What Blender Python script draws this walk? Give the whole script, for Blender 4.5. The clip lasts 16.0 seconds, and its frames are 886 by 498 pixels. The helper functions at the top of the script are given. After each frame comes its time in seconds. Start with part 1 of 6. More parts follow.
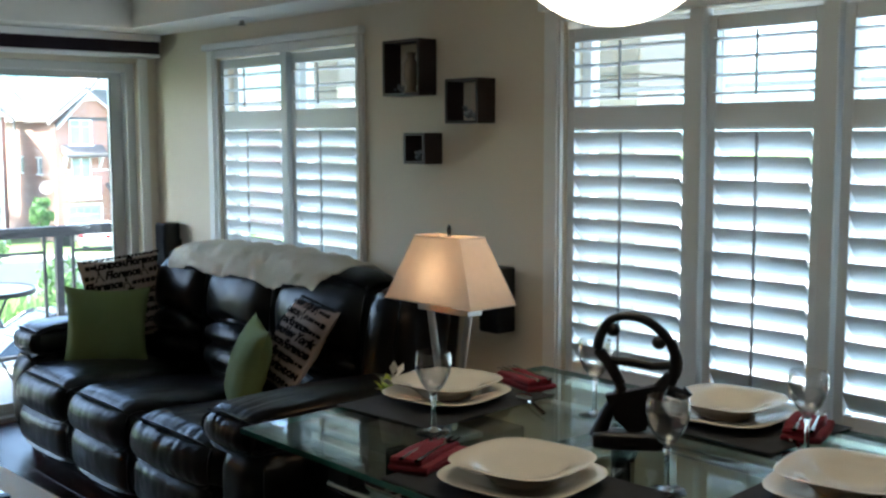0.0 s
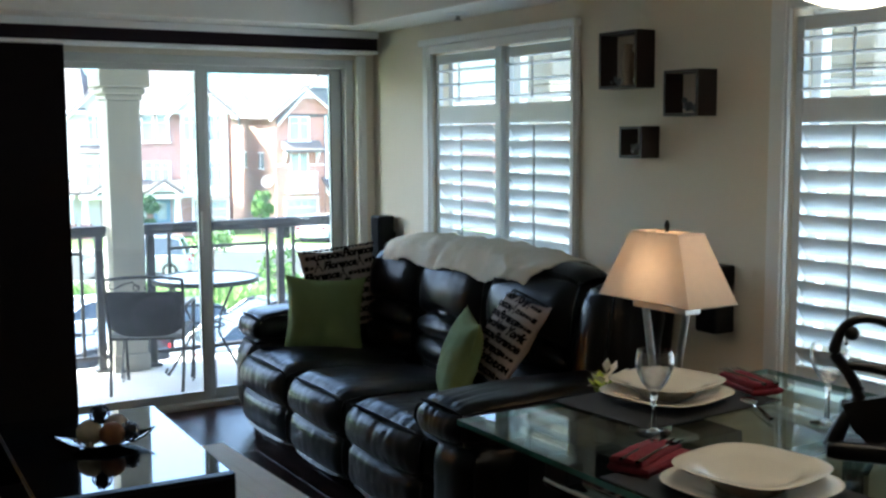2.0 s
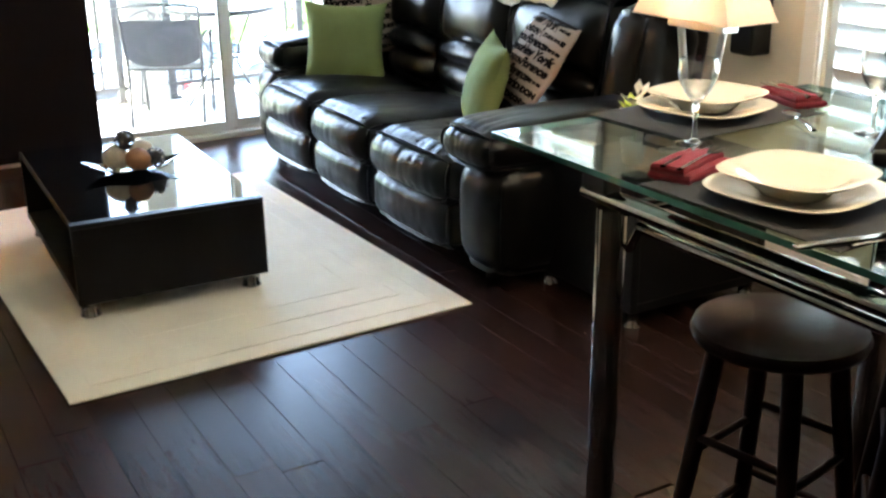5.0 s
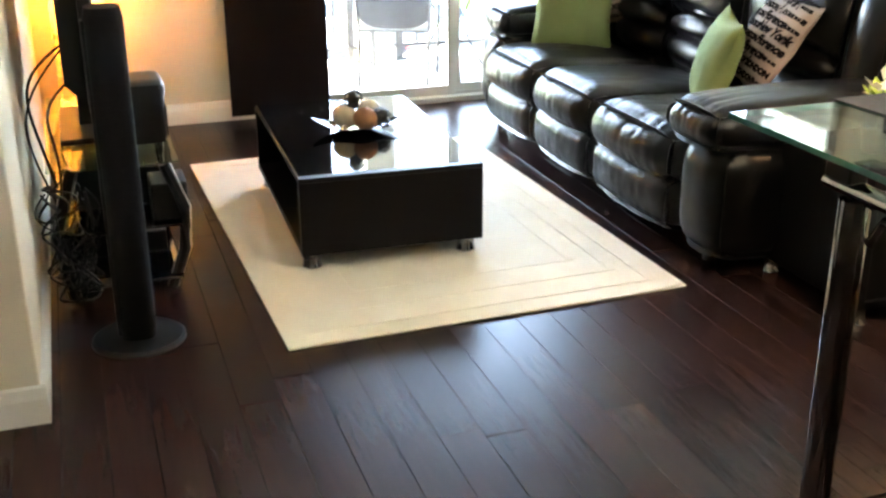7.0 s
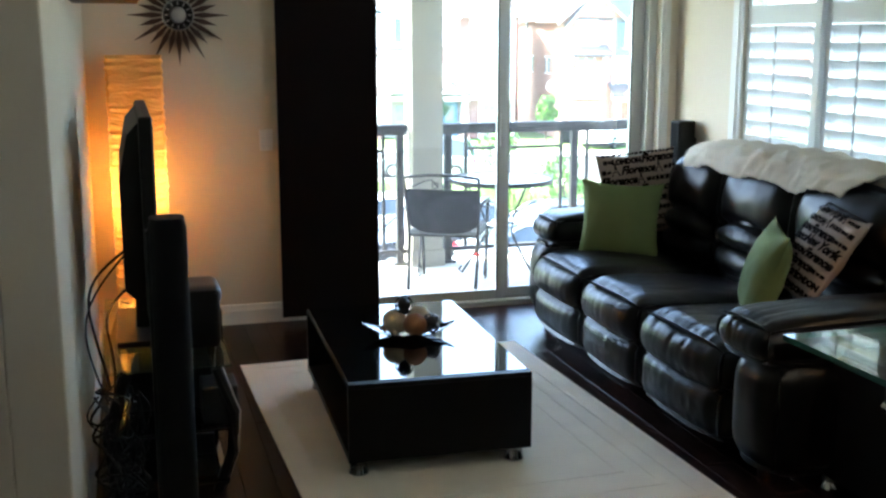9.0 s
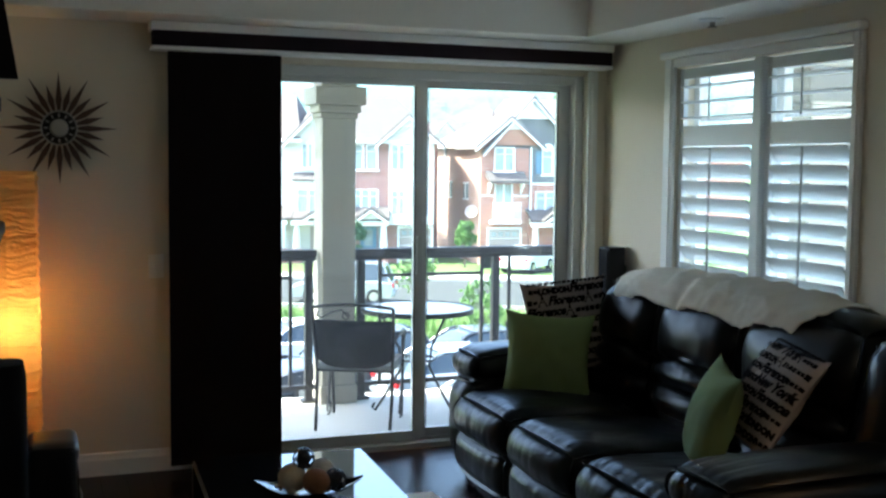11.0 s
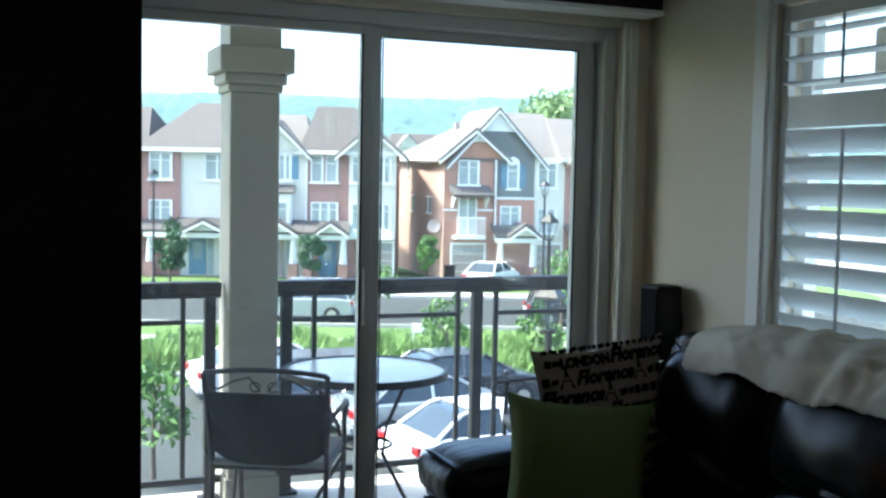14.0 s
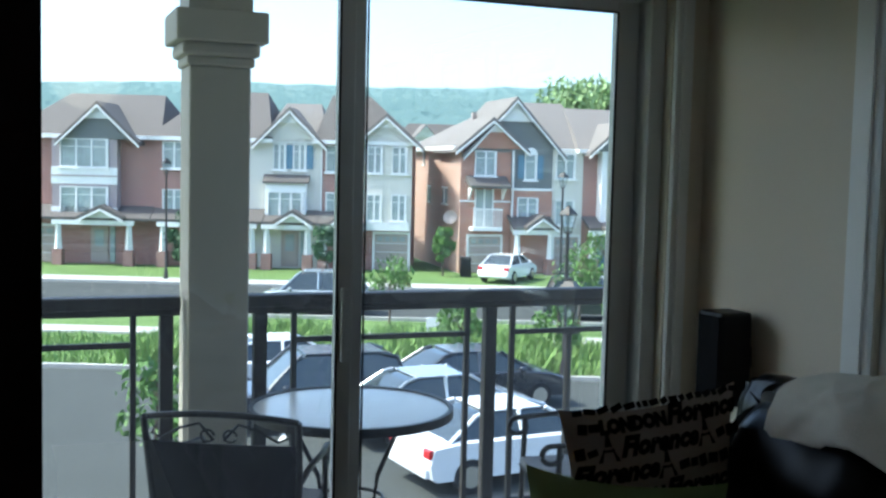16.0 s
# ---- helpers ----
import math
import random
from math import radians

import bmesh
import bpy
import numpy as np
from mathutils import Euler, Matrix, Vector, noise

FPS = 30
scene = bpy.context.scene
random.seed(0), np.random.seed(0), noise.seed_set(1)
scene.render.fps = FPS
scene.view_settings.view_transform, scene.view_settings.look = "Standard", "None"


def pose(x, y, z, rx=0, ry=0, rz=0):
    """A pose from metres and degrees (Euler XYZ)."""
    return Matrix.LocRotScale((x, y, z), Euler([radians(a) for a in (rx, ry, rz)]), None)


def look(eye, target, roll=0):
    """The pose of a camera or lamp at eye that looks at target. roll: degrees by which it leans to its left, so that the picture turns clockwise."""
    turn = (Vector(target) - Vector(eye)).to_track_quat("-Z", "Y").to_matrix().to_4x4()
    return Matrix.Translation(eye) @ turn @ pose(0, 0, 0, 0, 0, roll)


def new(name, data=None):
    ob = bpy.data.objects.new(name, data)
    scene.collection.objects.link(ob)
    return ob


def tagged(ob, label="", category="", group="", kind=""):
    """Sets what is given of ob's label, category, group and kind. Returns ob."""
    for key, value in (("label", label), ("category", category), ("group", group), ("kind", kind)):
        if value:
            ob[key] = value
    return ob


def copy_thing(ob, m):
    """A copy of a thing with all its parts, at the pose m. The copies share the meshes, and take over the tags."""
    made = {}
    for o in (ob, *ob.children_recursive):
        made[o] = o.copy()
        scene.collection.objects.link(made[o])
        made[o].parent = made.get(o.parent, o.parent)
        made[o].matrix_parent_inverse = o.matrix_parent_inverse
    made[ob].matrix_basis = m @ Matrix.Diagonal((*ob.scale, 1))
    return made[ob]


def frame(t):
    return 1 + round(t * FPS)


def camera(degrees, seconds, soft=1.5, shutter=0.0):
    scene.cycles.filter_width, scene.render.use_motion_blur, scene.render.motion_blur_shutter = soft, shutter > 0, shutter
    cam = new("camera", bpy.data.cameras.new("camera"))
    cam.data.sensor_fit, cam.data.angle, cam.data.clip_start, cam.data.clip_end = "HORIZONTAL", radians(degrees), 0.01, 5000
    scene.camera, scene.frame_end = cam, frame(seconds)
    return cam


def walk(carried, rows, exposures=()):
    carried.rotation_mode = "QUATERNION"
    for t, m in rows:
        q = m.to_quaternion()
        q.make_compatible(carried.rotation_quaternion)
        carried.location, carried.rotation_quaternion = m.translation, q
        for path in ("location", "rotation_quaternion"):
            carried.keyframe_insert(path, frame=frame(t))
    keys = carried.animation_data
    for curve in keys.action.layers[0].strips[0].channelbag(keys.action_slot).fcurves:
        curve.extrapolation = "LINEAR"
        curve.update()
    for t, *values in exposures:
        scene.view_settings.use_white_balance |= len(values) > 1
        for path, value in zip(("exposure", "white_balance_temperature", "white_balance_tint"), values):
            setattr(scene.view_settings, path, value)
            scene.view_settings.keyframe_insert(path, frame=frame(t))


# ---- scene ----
cam = camera(44.1, 16.0, soft=2.5)
# seconds, x, y, z, yaw, pitch, roll
ROWS = [
    (0.0, 0.029, -0.082, 1.578, -41.73, -5.92, 0.18),
    (0.5, 0.028, -0.072, 1.58, -38.84, -6.1, 0.45),
    (1.0, 0.026, -0.06, 1.58, -35.87, -5.76, 0.31),
    (1.5, 0.023, -0.053, 1.58, -33.17, -5.7, 0.46),
    (2.0, 0.025, -0.038, 1.57, -30.95, -6.1, 0.33),
    (2.5, 0.029, -0.025, 1.551, -30.21, -8.39, 0.39),
    (3.0, 0.032, -0.016, 1.545, -30.37, -11.07, 0.57),
    (3.5, 0.037, -0.009, 1.53, -31.29, -13.23, 0.91),
    (4.0, 0.042, -0.01, 1.518, -31.6, -15.57, 1.31),
    (4.2, 0.04, -0.005, 1.513, -31.59, -16.55, 1.21),
    (6.3, -0.007, 0.043, 1.489, -23.09, -22.12, 0.17),
    (6.5, -0.005, 0.035, 1.499, -21.61, -22.12, 0.18),
    (7.0, -0.013, 0.046, 1.503, -18.67, -21.18, 0.29),
    (7.5, -0.025, 0.046, 1.513, -16.47, -18.89, 0.76),
    (8.0, -0.023, 0.046, 1.524, -15.84, -15.82, 0.47),
    (8.5, -0.032, 0.045, 1.538, -16.04, -13.51, 0.17),
    (9.0, -0.035, 0.046, 1.55, -16.22, -10.96, 0.01),
    (9.5, -0.045, 0.031, 1.563, -16.48, -8.6, 0.13),
    (10.0, -0.041, 0.025, 1.565, -17.13, -6.55, 0.11),
    (10.2, -0.021, 0.047, 1.561, -17.65, -5.79, -0.01),
    (12.3, 0.514, 1.681, 1.441, -23.21, -3.87, -1.01),
    (12.5, 0.559, 1.779, 1.440, -23.11, -3.82, -1.02),
    (13, 0.668, 2.019, 1.438, -22.86, -3.71, -1.05),
    (13.5, 0.772, 2.247, 1.437, -22.61, -3.66, -1.08),
    (14, 0.872, 2.465, 1.437, -22.37, -3.66, -1.13),
    (14.5, 0.968, 2.672, 1.439, -22.14, -3.72, -1.18),
    (15, 1.059, 2.868, 1.441, -21.91, -3.82, -1.24),
    (15.5, 1.146, 3.053, 1.445, -21.69, -3.98, -1.30),
    (16, 1.229, 3.227, 1.450, -21.47, -4.18, -1.37),
]
EXPO = [(0.0, 3.95, 5800, 9), (2.0, 3.88, 5800, 9), (4.0, 5.15, 6050, 10), (6.5, 6.72, 7000, 13), (7.5, 6.42, 6900, 13), (9.0, 4.68, 6000, 9), (10.2, 3.88, 5850, 8), (12.3, 2.95, 5800, 7), (14.5, 2.5, 5700, 7), (16.0, 2.0, 5650, 7)]
walk(cam, [(t, pose(x, y, z, 90 + pitch, roll, yaw)) for t, x, y, z, yaw, pitch, roll in ROWS], EXPO)

# ---- world and large lights ----
world = bpy.data.worlds.new("sky")
scene.world = world
world.use_nodes = True
wn = world.node_tree.nodes
sky = wn.new("ShaderNodeTexSky")
sky.sky_type = "NISHITA"
sky.sun_disc = False
SUN_ELEV, SUN_DIR = 52.0, Vector((-0.965, 0.26, 0.0)).normalized()
sky.sun_elevation = radians(SUN_ELEV)
sky.sun_rotation = math.atan2(SUN_DIR.x, SUN_DIR.y)
sky.air_density, sky.dust_density, sky.ozone_density = 0.8, 3.0, 0.6
world.node_tree.links.new(sky.outputs[0], wn["Background"].inputs[0])
wn["Background"].inputs[1].default_value = 0.15
sun = new("sun", bpy.data.lights.new("sun", "SUN"))
sun.data.energy, sun.data.angle, sun.data.color = 2.4, radians(2.0), (1.0, 0.90, 0.74)
sd = Vector((SUN_DIR.x * math.cos(radians(SUN_ELEV)), SUN_DIR.y * math.cos(radians(SUN_ELEV)), math.sin(radians(SUN_ELEV))))
sun.matrix_world = look(sd * 50, (0, 0, 0))


def point_lamp(name, at, watts, colour, radius):
    ob = new(name, bpy.data.lights.new(name, "POINT"))
    ob.data.energy, ob.data.color, ob.data.shadow_soft_size = watts, colour, radius
    ob.location = at
    return ob


point_lamp("table_lamp_bulb", (2.557, 2.722, 1.10), 0.056, (1.0, 0.55, 0.25), 0.03)
point_lamp("paper_lamp_bulb", (0.03, 5.76, 0.80), 0.42, (1.0, 0.56, 0.19), 0.04)


def sky_panel(name, y0, y1, z0, z1, watts):
    """The sky's light in a window of the east wall."""
    ob = new(name, bpy.data.lights.new(name, "AREA"))
    ob.data.shape, ob.data.size, ob.data.size_y = "RECTANGLE", y1 - y0, z1 - z0
    ob.data.energy, ob.data.color = watts, (0.82, 0.93, 1.0)
    ob.matrix_world = look((3.42, (y0 + y1) / 2, (z0 + z1) / 2), (0, (y0 + y1) / 2, (z0 + z1) / 2))
    return ob


sky_panel("window_sky_sofa", 4.0, 5.24, 0.75, 1.60, 0.8)
sky_panel("window_sky_dining", 0.72, 2.70, 0.65, 1.58, 1.75)


# ---- materials ----
def mat(name, base, rough=0.6, metal=0.0, var=0.12, scale=6.0, fine=90.0, bump=0.05, spec=0.5, coat=0.0, by_object=0.0, by_island=0.0, stretch=(1, 1, 1)):
    """A surface with large stains, fine grain and relief."""
    m = bpy.data.materials.new(name)
    m.use_nodes = True
    n, l = m.node_tree.nodes, m.node_tree.links
    p = n["Principled BSDF"]
    tc = n.new("ShaderNodeTexCoord")
    mp = n.new("ShaderNodeMapping")
    mp.inputs["Scale"].default_value = stretch
    l.new(tc.outputs["Object"], mp.inputs["Vector"])
    big, small = n.new("ShaderNodeTexNoise"), n.new("ShaderNodeTexNoise")
    for t, s, d in ((big, scale, 3), (small, fine, 4)):
        t.inputs["Scale"].default_value, t.inputs["Detail"].default_value = s, d
        l.new(mp.outputs[0], t.inputs["Vector"])
    add = n.new("ShaderNodeMath")
    add.operation = "MULTIPLY_ADD"
    l.new(big.outputs["Fac"], add.inputs[0])
    add.inputs[1].default_value = 0.6
    half = n.new("ShaderNodeMath")
    half.operation = "MULTIPLY"
    half.inputs[1].default_value = 0.4
    l.new(small.outputs["Fac"], half.inputs[0])
    l.new(half.outputs[0], add.inputs[2])
    fac = add.outputs[0]
    for strength, socket, node in ((by_object, "Random", "ShaderNodeObjectInfo"), (by_island, "Random Per Island", "ShaderNodeNewGeometry")):
        if strength:
            oi = n.new(node)
            ma = n.new("ShaderNodeMath")
            ma.operation = "MULTIPLY_ADD"
            l.new(oi.outputs[socket], ma.inputs[0])
            ma.inputs[1].default_value = strength
            l.new(fac, ma.inputs[2])
            sb = n.new("ShaderNodeMath")
            sb.operation = "SUBTRACT"
            l.new(ma.outputs[0], sb.inputs[0])
            sb.inputs[1].default_value = strength / 2
            fac = sb.outputs[0]
    mix = n.new("ShaderNodeMix")
    mix.data_type = "RGBA"
    l.new(fac, mix.inputs["Factor"])
    lo, hi = [max(0, c * (1 - var * 2)) for c in base], [min(1, c * (1 + var * 2)) for c in base]
    mix.inputs["A"].default_value, mix.inputs["B"].default_value = (*lo, 1), (*hi, 1)
    l.new(mix.outputs["Result"], p.inputs["Base Color"])
    p.inputs["Roughness"].default_value, p.inputs["Metallic"].default_value = rough, metal
    p.inputs["Specular IOR Level"].default_value = spec
    p.inputs["Coat Weight"].default_value = coat
    p.inputs["Coat Roughness"].default_value = 0.06
    if bump:
        b = n.new("ShaderNodeBump")
        b.inputs["Strength"].default_value, b.inputs["Distance"].default_value = min(1, bump * 4), 0.004
        l.new(small.outputs["Fac"], b.inputs["Height"])
        l.new(b.outputs[0], p.inputs["Normal"])
    return m


def glow(name, colour, strength, base=(0.9, 0.85, 0.75)):
    m = mat(name, base, 0.6, var=0.05, bump=0.02)
    p = m.node_tree.nodes["Principled BSDF"]
    p.inputs["Emission Color"].default_value = (*colour, 1)
    p.inputs["Emission Strength"].default_value = strength
    return m


def clear(name, tint, gloss=0.03, ior=1.45, base=0.03, power=4.0, veil=0.0):
    """A thin sheet of glass: it lets light straight through and reflects by its angle; a pale scatter can stand in for
    glare.
    """
    m = bpy.data.materials.new(name)
    m.use_nodes = True
    n, l = m.node_tree.nodes, m.node_tree.links
    out = n["Material Output"]
    n.remove(n["Principled BSDF"])
    tr, gl, mx, lw = n.new("ShaderNodeBsdfTransparent"), n.new("ShaderNodeBsdfGlossy"), n.new("ShaderNodeMixShader"), n.new("ShaderNodeLayerWeight")
    tr.inputs["Color"].default_value = (*tint, 1)
    gl.inputs["Roughness"].default_value = gloss
    lw.inputs["Blend"].default_value = 0.5
    po, ma = n.new("ShaderNodeMath"), n.new("ShaderNodeMath")
    po.operation, ma.operation = "POWER", "MULTIPLY_ADD"
    l.new(lw.outputs["Facing"], po.inputs[0])
    po.inputs[1].default_value = power
    l.new(po.outputs[0], ma.inputs[0])
    ma.inputs[1].default_value, ma.inputs[2].default_value = 0.75 * (ior - 1) / 0.5, base
    l.new(ma.outputs[0], mx.inputs[0])
    l.new(tr.outputs[0], mx.inputs[1])
    l.new(gl.outputs[0], mx.inputs[2])
    last = mx.outputs[0]
    if veil:
        df, md, nz, sc = n.new("ShaderNodeBsdfTranslucent"), n.new("ShaderNodeMixShader"), n.new("ShaderNodeTexNoise"), n.new("ShaderNodeMath")
        df.inputs["Color"].default_value = (0.85, 0.88, 0.88, 1)
        nz.inputs["Scale"].default_value = 2.5
        sc.operation = "MULTIPLY"
        sc.inputs[1].default_value = veil * 2
        l.new(nz.outputs["Fac"], sc.inputs[0])
        l.new(sc.outputs[0], md.inputs[0])
        l.new(last, md.inputs[1])
        l.new(df.outputs[0], md.inputs[2])
        last = md.outputs[0]
    l.new(last, out.inputs["Surface"])
    return m


def fabric_shade(name, colour, through_part=0.5):
    """Cloth or paper that lets part of the light through."""
    m = mat(name, colour, 0.9, var=0.06, scale=30, fine=400, bump=0.04, spec=0.1)
    n, l = m.node_tree.nodes, m.node_tree.links
    p, out = n["Principled BSDF"], n["Material Output"]
    t, mx = n.new("ShaderNodeBsdfTranslucent"), n.new("ShaderNodeMixShader")
    t.inputs["Color"].default_value = (*colour, 1)
    mx.inputs[0].default_value = through_part
    l.new(p.outputs[0], mx.inputs[1])
    l.new(t.outputs[0], mx.inputs[2])
    l.new(mx.outputs[0], out.inputs["Surface"])
    return m


def masonry(name, brick, mortar, w=0.22, h=0.075):
    m = mat(name, brick, 0.85, var=0.1)
    n, l = m.node_tree.nodes, m.node_tree.links
    tc = n["Texture Coordinate"]
    b = n.new("ShaderNodeTexBrick")
    mp = n.new("ShaderNodeMapping")
    mp.inputs["Rotation"].default_value = (radians(90), 0, 0)
    l.new(tc.outputs["Object"], mp.inputs["Vector"])
    l.new(mp.outputs[0], b.inputs["Vector"])
    b.inputs["Scale"].default_value = 1.0
    b.inputs["Brick Width"].default_value, b.inputs["Row Height"].default_value, b.inputs["Mortar Size"].default_value = w, h, 0.008
    b.inputs["Color1"].default_value = (*brick, 1)
    b.inputs["Color2"].default_value = (*[c * 0.75 for c in brick], 1)
    b.inputs["Mortar"].default_value = (*mortar, 1)
    l.new(b.outputs["Color"], n["Principled BSDF"].inputs["Base Color"])
    return m


def siding(name, base, pitch=0.12):
    """Horizontal boards seen from far off."""
    m = mat(name, base, 0.6, var=0.06, scale=0.6, fine=8)
    n, l = m.node_tree.nodes, m.node_tree.links
    wv = n.new("ShaderNodeTexWave")
    wv.wave_type, wv.bands_direction, wv.wave_profile = "BANDS", "Z", "SAW"
    wv.inputs["Scale"].default_value = 0.314 / pitch
    l.new(n["Texture Coordinate"].outputs["Object"], wv.inputs["Vector"])
    b = n.new("ShaderNodeBump")
    b.inputs["Strength"].default_value, b.inputs["Distance"].default_value = 0.6, 0.02
    l.new(wv.outputs["Fac"], b.inputs["Height"])
    l.new(b.outputs[0], n["Principled BSDF"].inputs["Normal"])
    return m


WALL = mat("wall_paint", (0.72, 0.65, 0.53), 0.75, var=0.025, scale=1.5, fine=350, bump=0.03)
CEIL = mat("ceiling_paint", (0.78, 0.75, 0.68), 0.85, var=0.02, scale=1.2, fine=240, bump=0.06)
WHITE = mat("white_trim_paint", (0.80, 0.80, 0.78), 0.42, var=0.02, scale=3, fine=120, bump=0.015)
SHUT = mat("shutter_paint", (0.69, 0.72, 0.73), 0.38, var=0.02, scale=4, fine=150, bump=0.01)
ROD = mat("tilt_rod_paint", (0.40, 0.41, 0.42), 0.4, var=0.05)
VINYL = mat("door_vinyl", (0.62, 0.62, 0.60), 0.35, var=0.03, scale=3, fine=150, bump=0.01)
GASKET = mat("rubber_seal", (0.03, 0.028, 0.027), 0.7, var=0.15, scale=20, fine=120, bump=0.02, spec=0.2)
# the panes' pale scatter imitates glare that washes out the view outside
GLASS = clear("window_glass", (0.94, 0.98, 0.965), 0.0, 1.45, 0.055, veil=0.013)
WOOD = mat("dark_floor_wood", (0.024, 0.0105, 0.009), 0.27, var=0.26, scale=5, fine=60, bump=0.02, spec=0.13, by_object=0.32, stretch=(9, 0.7, 1))
GAP = mat("floor_gap", (0.03, 0.015, 0.012), 0.7, var=0.1)
LEATHER = mat("black_leather", (0.004, 0.004, 0.0045), 0.29, var=0.25, scale=7, fine=260, bump=0.035, spec=0.22)
RUGM = mat("cream_wool", (0.91, 0.85, 0.74), 0.95, var=0.06, scale=7, fine=500, bump=0.22, spec=0.1)
BLACKW = mat("black_stained_wood", (0.004, 0.0035, 0.004), 0.42, var=0.3, scale=3, fine=90, bump=0.02, spec=0.14, stretch=(1, 8, 1))
BLACKGL = mat("black_glass", (0.006, 0.006, 0.007), 0.03, var=0.1, bump=0, spec=0.6, coat=0.5)
BLACKP = mat("black_plastic", (0.004, 0.004, 0.0045), 0.45, var=0.2, scale=12, fine=300, bump=0.03, spec=0.25)
GREYP = mat("dark_grey_plastic", (0.035, 0.034, 0.034), 0.35, var=0.12, scale=12, fine=300, bump=0.02)
MESHB = mat("speaker_grille", (0.004, 0.004, 0.005), 0.8, var=0.2, scale=60, fine=900, bump=0.2, spec=0.15)
CHROME = mat("chrome", (0.34, 0.325, 0.31), 0.05, 1.0, var=0.05, scale=8, fine=80, bump=0.0)
SILVER = mat("brushed_silver", (0.55, 0.54, 0.52), 0.32, 1.0, var=0.06, scale=20, fine=200, bump=0.02)
CURT = mat("dark_panel_cloth", (0.012, 0.008, 0.008), 0.95, var=0.2, scale=3, fine=700, bump=0.12, spec=0.04)
VALC = mat("dark_valance_cloth", (0.018, 0.010, 0.014), 0.9, var=0.2, scale=3, fine=500, bump=0.1, spec=0.2)
GREEN = mat("green_cotton", (0.165, 0.21, 0.085), 0.85, var=0.1, scale=9, fine=420, bump=0.12, spec=0.2)
CREAMC = mat("printed_cream_cotton", (0.40, 0.32, 0.275), 0.9, var=0.08, scale=14, fine=500, bump=0.12, spec=0.15)
INK = mat("black_print", (0.012, 0.009, 0.009), 0.95, var=0.1, bump=0.0, spec=0.03)
THROW = mat("cream_fleece", (0.66, 0.61, 0.51), 0.95, var=0.07, scale=10, fine=300, bump=0.2, spec=0.1)
SHADE = fabric_shade("cream_lamp_cloth", (0.70, 0.60, 0.50), 0.24)
PAPER = fabric_shade("rice_paper", (0.90, 0.62, 0.26), 0.6)
pn, pl_ = PAPER.node_tree.nodes, PAPER.node_tree.links
crinkle, relief = pn.new("ShaderNodeTexWave"), pn.new("ShaderNodeBump")
crinkle.wave_type, crinkle.bands_direction = "BANDS", "Z"
crinkle.inputs["Scale"].default_value, crinkle.inputs["Distortion"].default_value, crinkle.inputs["Detail"].default_value = 13.0, 11.0, 4.0
relief.inputs["Strength"].default_value, relief.inputs["Distance"].default_value = 0.35, 0.006
pl_.new(pn["Texture Coordinate"].outputs["Object"], crinkle.inputs["Vector"])
pl_.new(crinkle.outputs["Fac"], relief.inputs["Height"])
pl_.new(relief.outputs[0], pn["Principled BSDF"].inputs["Normal"])
pl_.new(relief.outputs[0], pn["Translucent BSDF"].inputs["Normal"])
CHINA = mat("cream_china", (0.78, 0.70, 0.58), 0.12, var=0.02, scale=5, fine=50, bump=0, coat=0.4)
REDN = mat("red_napkin", (0.19, 0.006, 0.016), 0.8, var=0.15, scale=15, fine=500, bump=0.12)
PLACEM = mat("black_woven_mat", (0.02, 0.018, 0.018), 0.7, var=0.4, scale=80, fine=500, bump=0.3)
TABGL = clear("table_glass", (0.78, 0.90, 0.86), 0.0, 1.42)
EDGEGL = mat("glass_edge", (0.05, 0.17, 0.13), 0.08, var=0.2, scale=20, fine=60, bump=0, coat=0.6)
GOBLET = clear("goblet_glass", (0.99, 0.99, 0.99), 0.01, 1.6, 0.10, 1.5)
CLEARGL = mat("solid_clear_glass", (0.97, 0.98, 0.98), 0.0, var=0.0, bump=0)
CLEARGL.node_tree.nodes["Principled BSDF"].inputs["Transmission Weight"].default_value = 1.0
CARVED = mat("ebony_carving", (0.012, 0.009, 0.008), 0.35, var=0.3, scale=12, fine=120, bump=0.05)
STOOLW = mat("dark_cherry_wood", (0.013, 0.004, 0.0035), 0.30, var=0.25, scale=6, fine=70, bump=0.01, spec=0.06, stretch=(1, 1, 5))
ESPRESSO = mat("espresso_shelf", (0.022, 0.011, 0.010), 0.45, var=0.2, scale=6, fine=90, bump=0.02)
CRYSTAL = mat("cut_glass_ornament", (0.55, 0.57, 0.60), 0.08, 0.6, var=0.3, scale=30, fine=90, bump=0)
BOOKS = mat("tan_ornament", (0.26, 0.19, 0.13), 0.6, var=0.3, scale=20, fine=120)
RAYS = mat("walnut_rays", (0.07, 0.032, 0.02), 0.45, var=0.2, scale=12, fine=120, bump=0.02)
BALLC = mat("cream_ball", (0.60, 0.50, 0.36), 0.8, var=0.25, scale=25, fine=160, bump=0.3)
BALLB = mat("tan_ball", (0.32, 0.14, 0.06), 0.7, var=0.25, scale=30, fine=160, bump=0.25)
DECK = mat("painted_deck", (0.58, 0.56, 0.51), 0.8, var=0.07, scale=2, fine=120, bump=0.08)
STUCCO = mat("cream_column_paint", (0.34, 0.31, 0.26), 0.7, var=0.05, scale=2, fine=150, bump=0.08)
RAILM = mat("dark_grey_rail", (0.040, 0.036, 0.035), 0.55, spec=0.3, var=0.12, scale=5, fine=90, bump=0.02)
WICKER = mat("dark_wicker", (0.013, 0.012, 0.012), 0.85, var=0.45, scale=90, fine=240, bump=0.5, spec=0.12)
IRON = mat("black_iron", (0.03, 0.028, 0.027), 0.45, 0.6, var=0.15, scale=20, fine=120, bump=0.03)
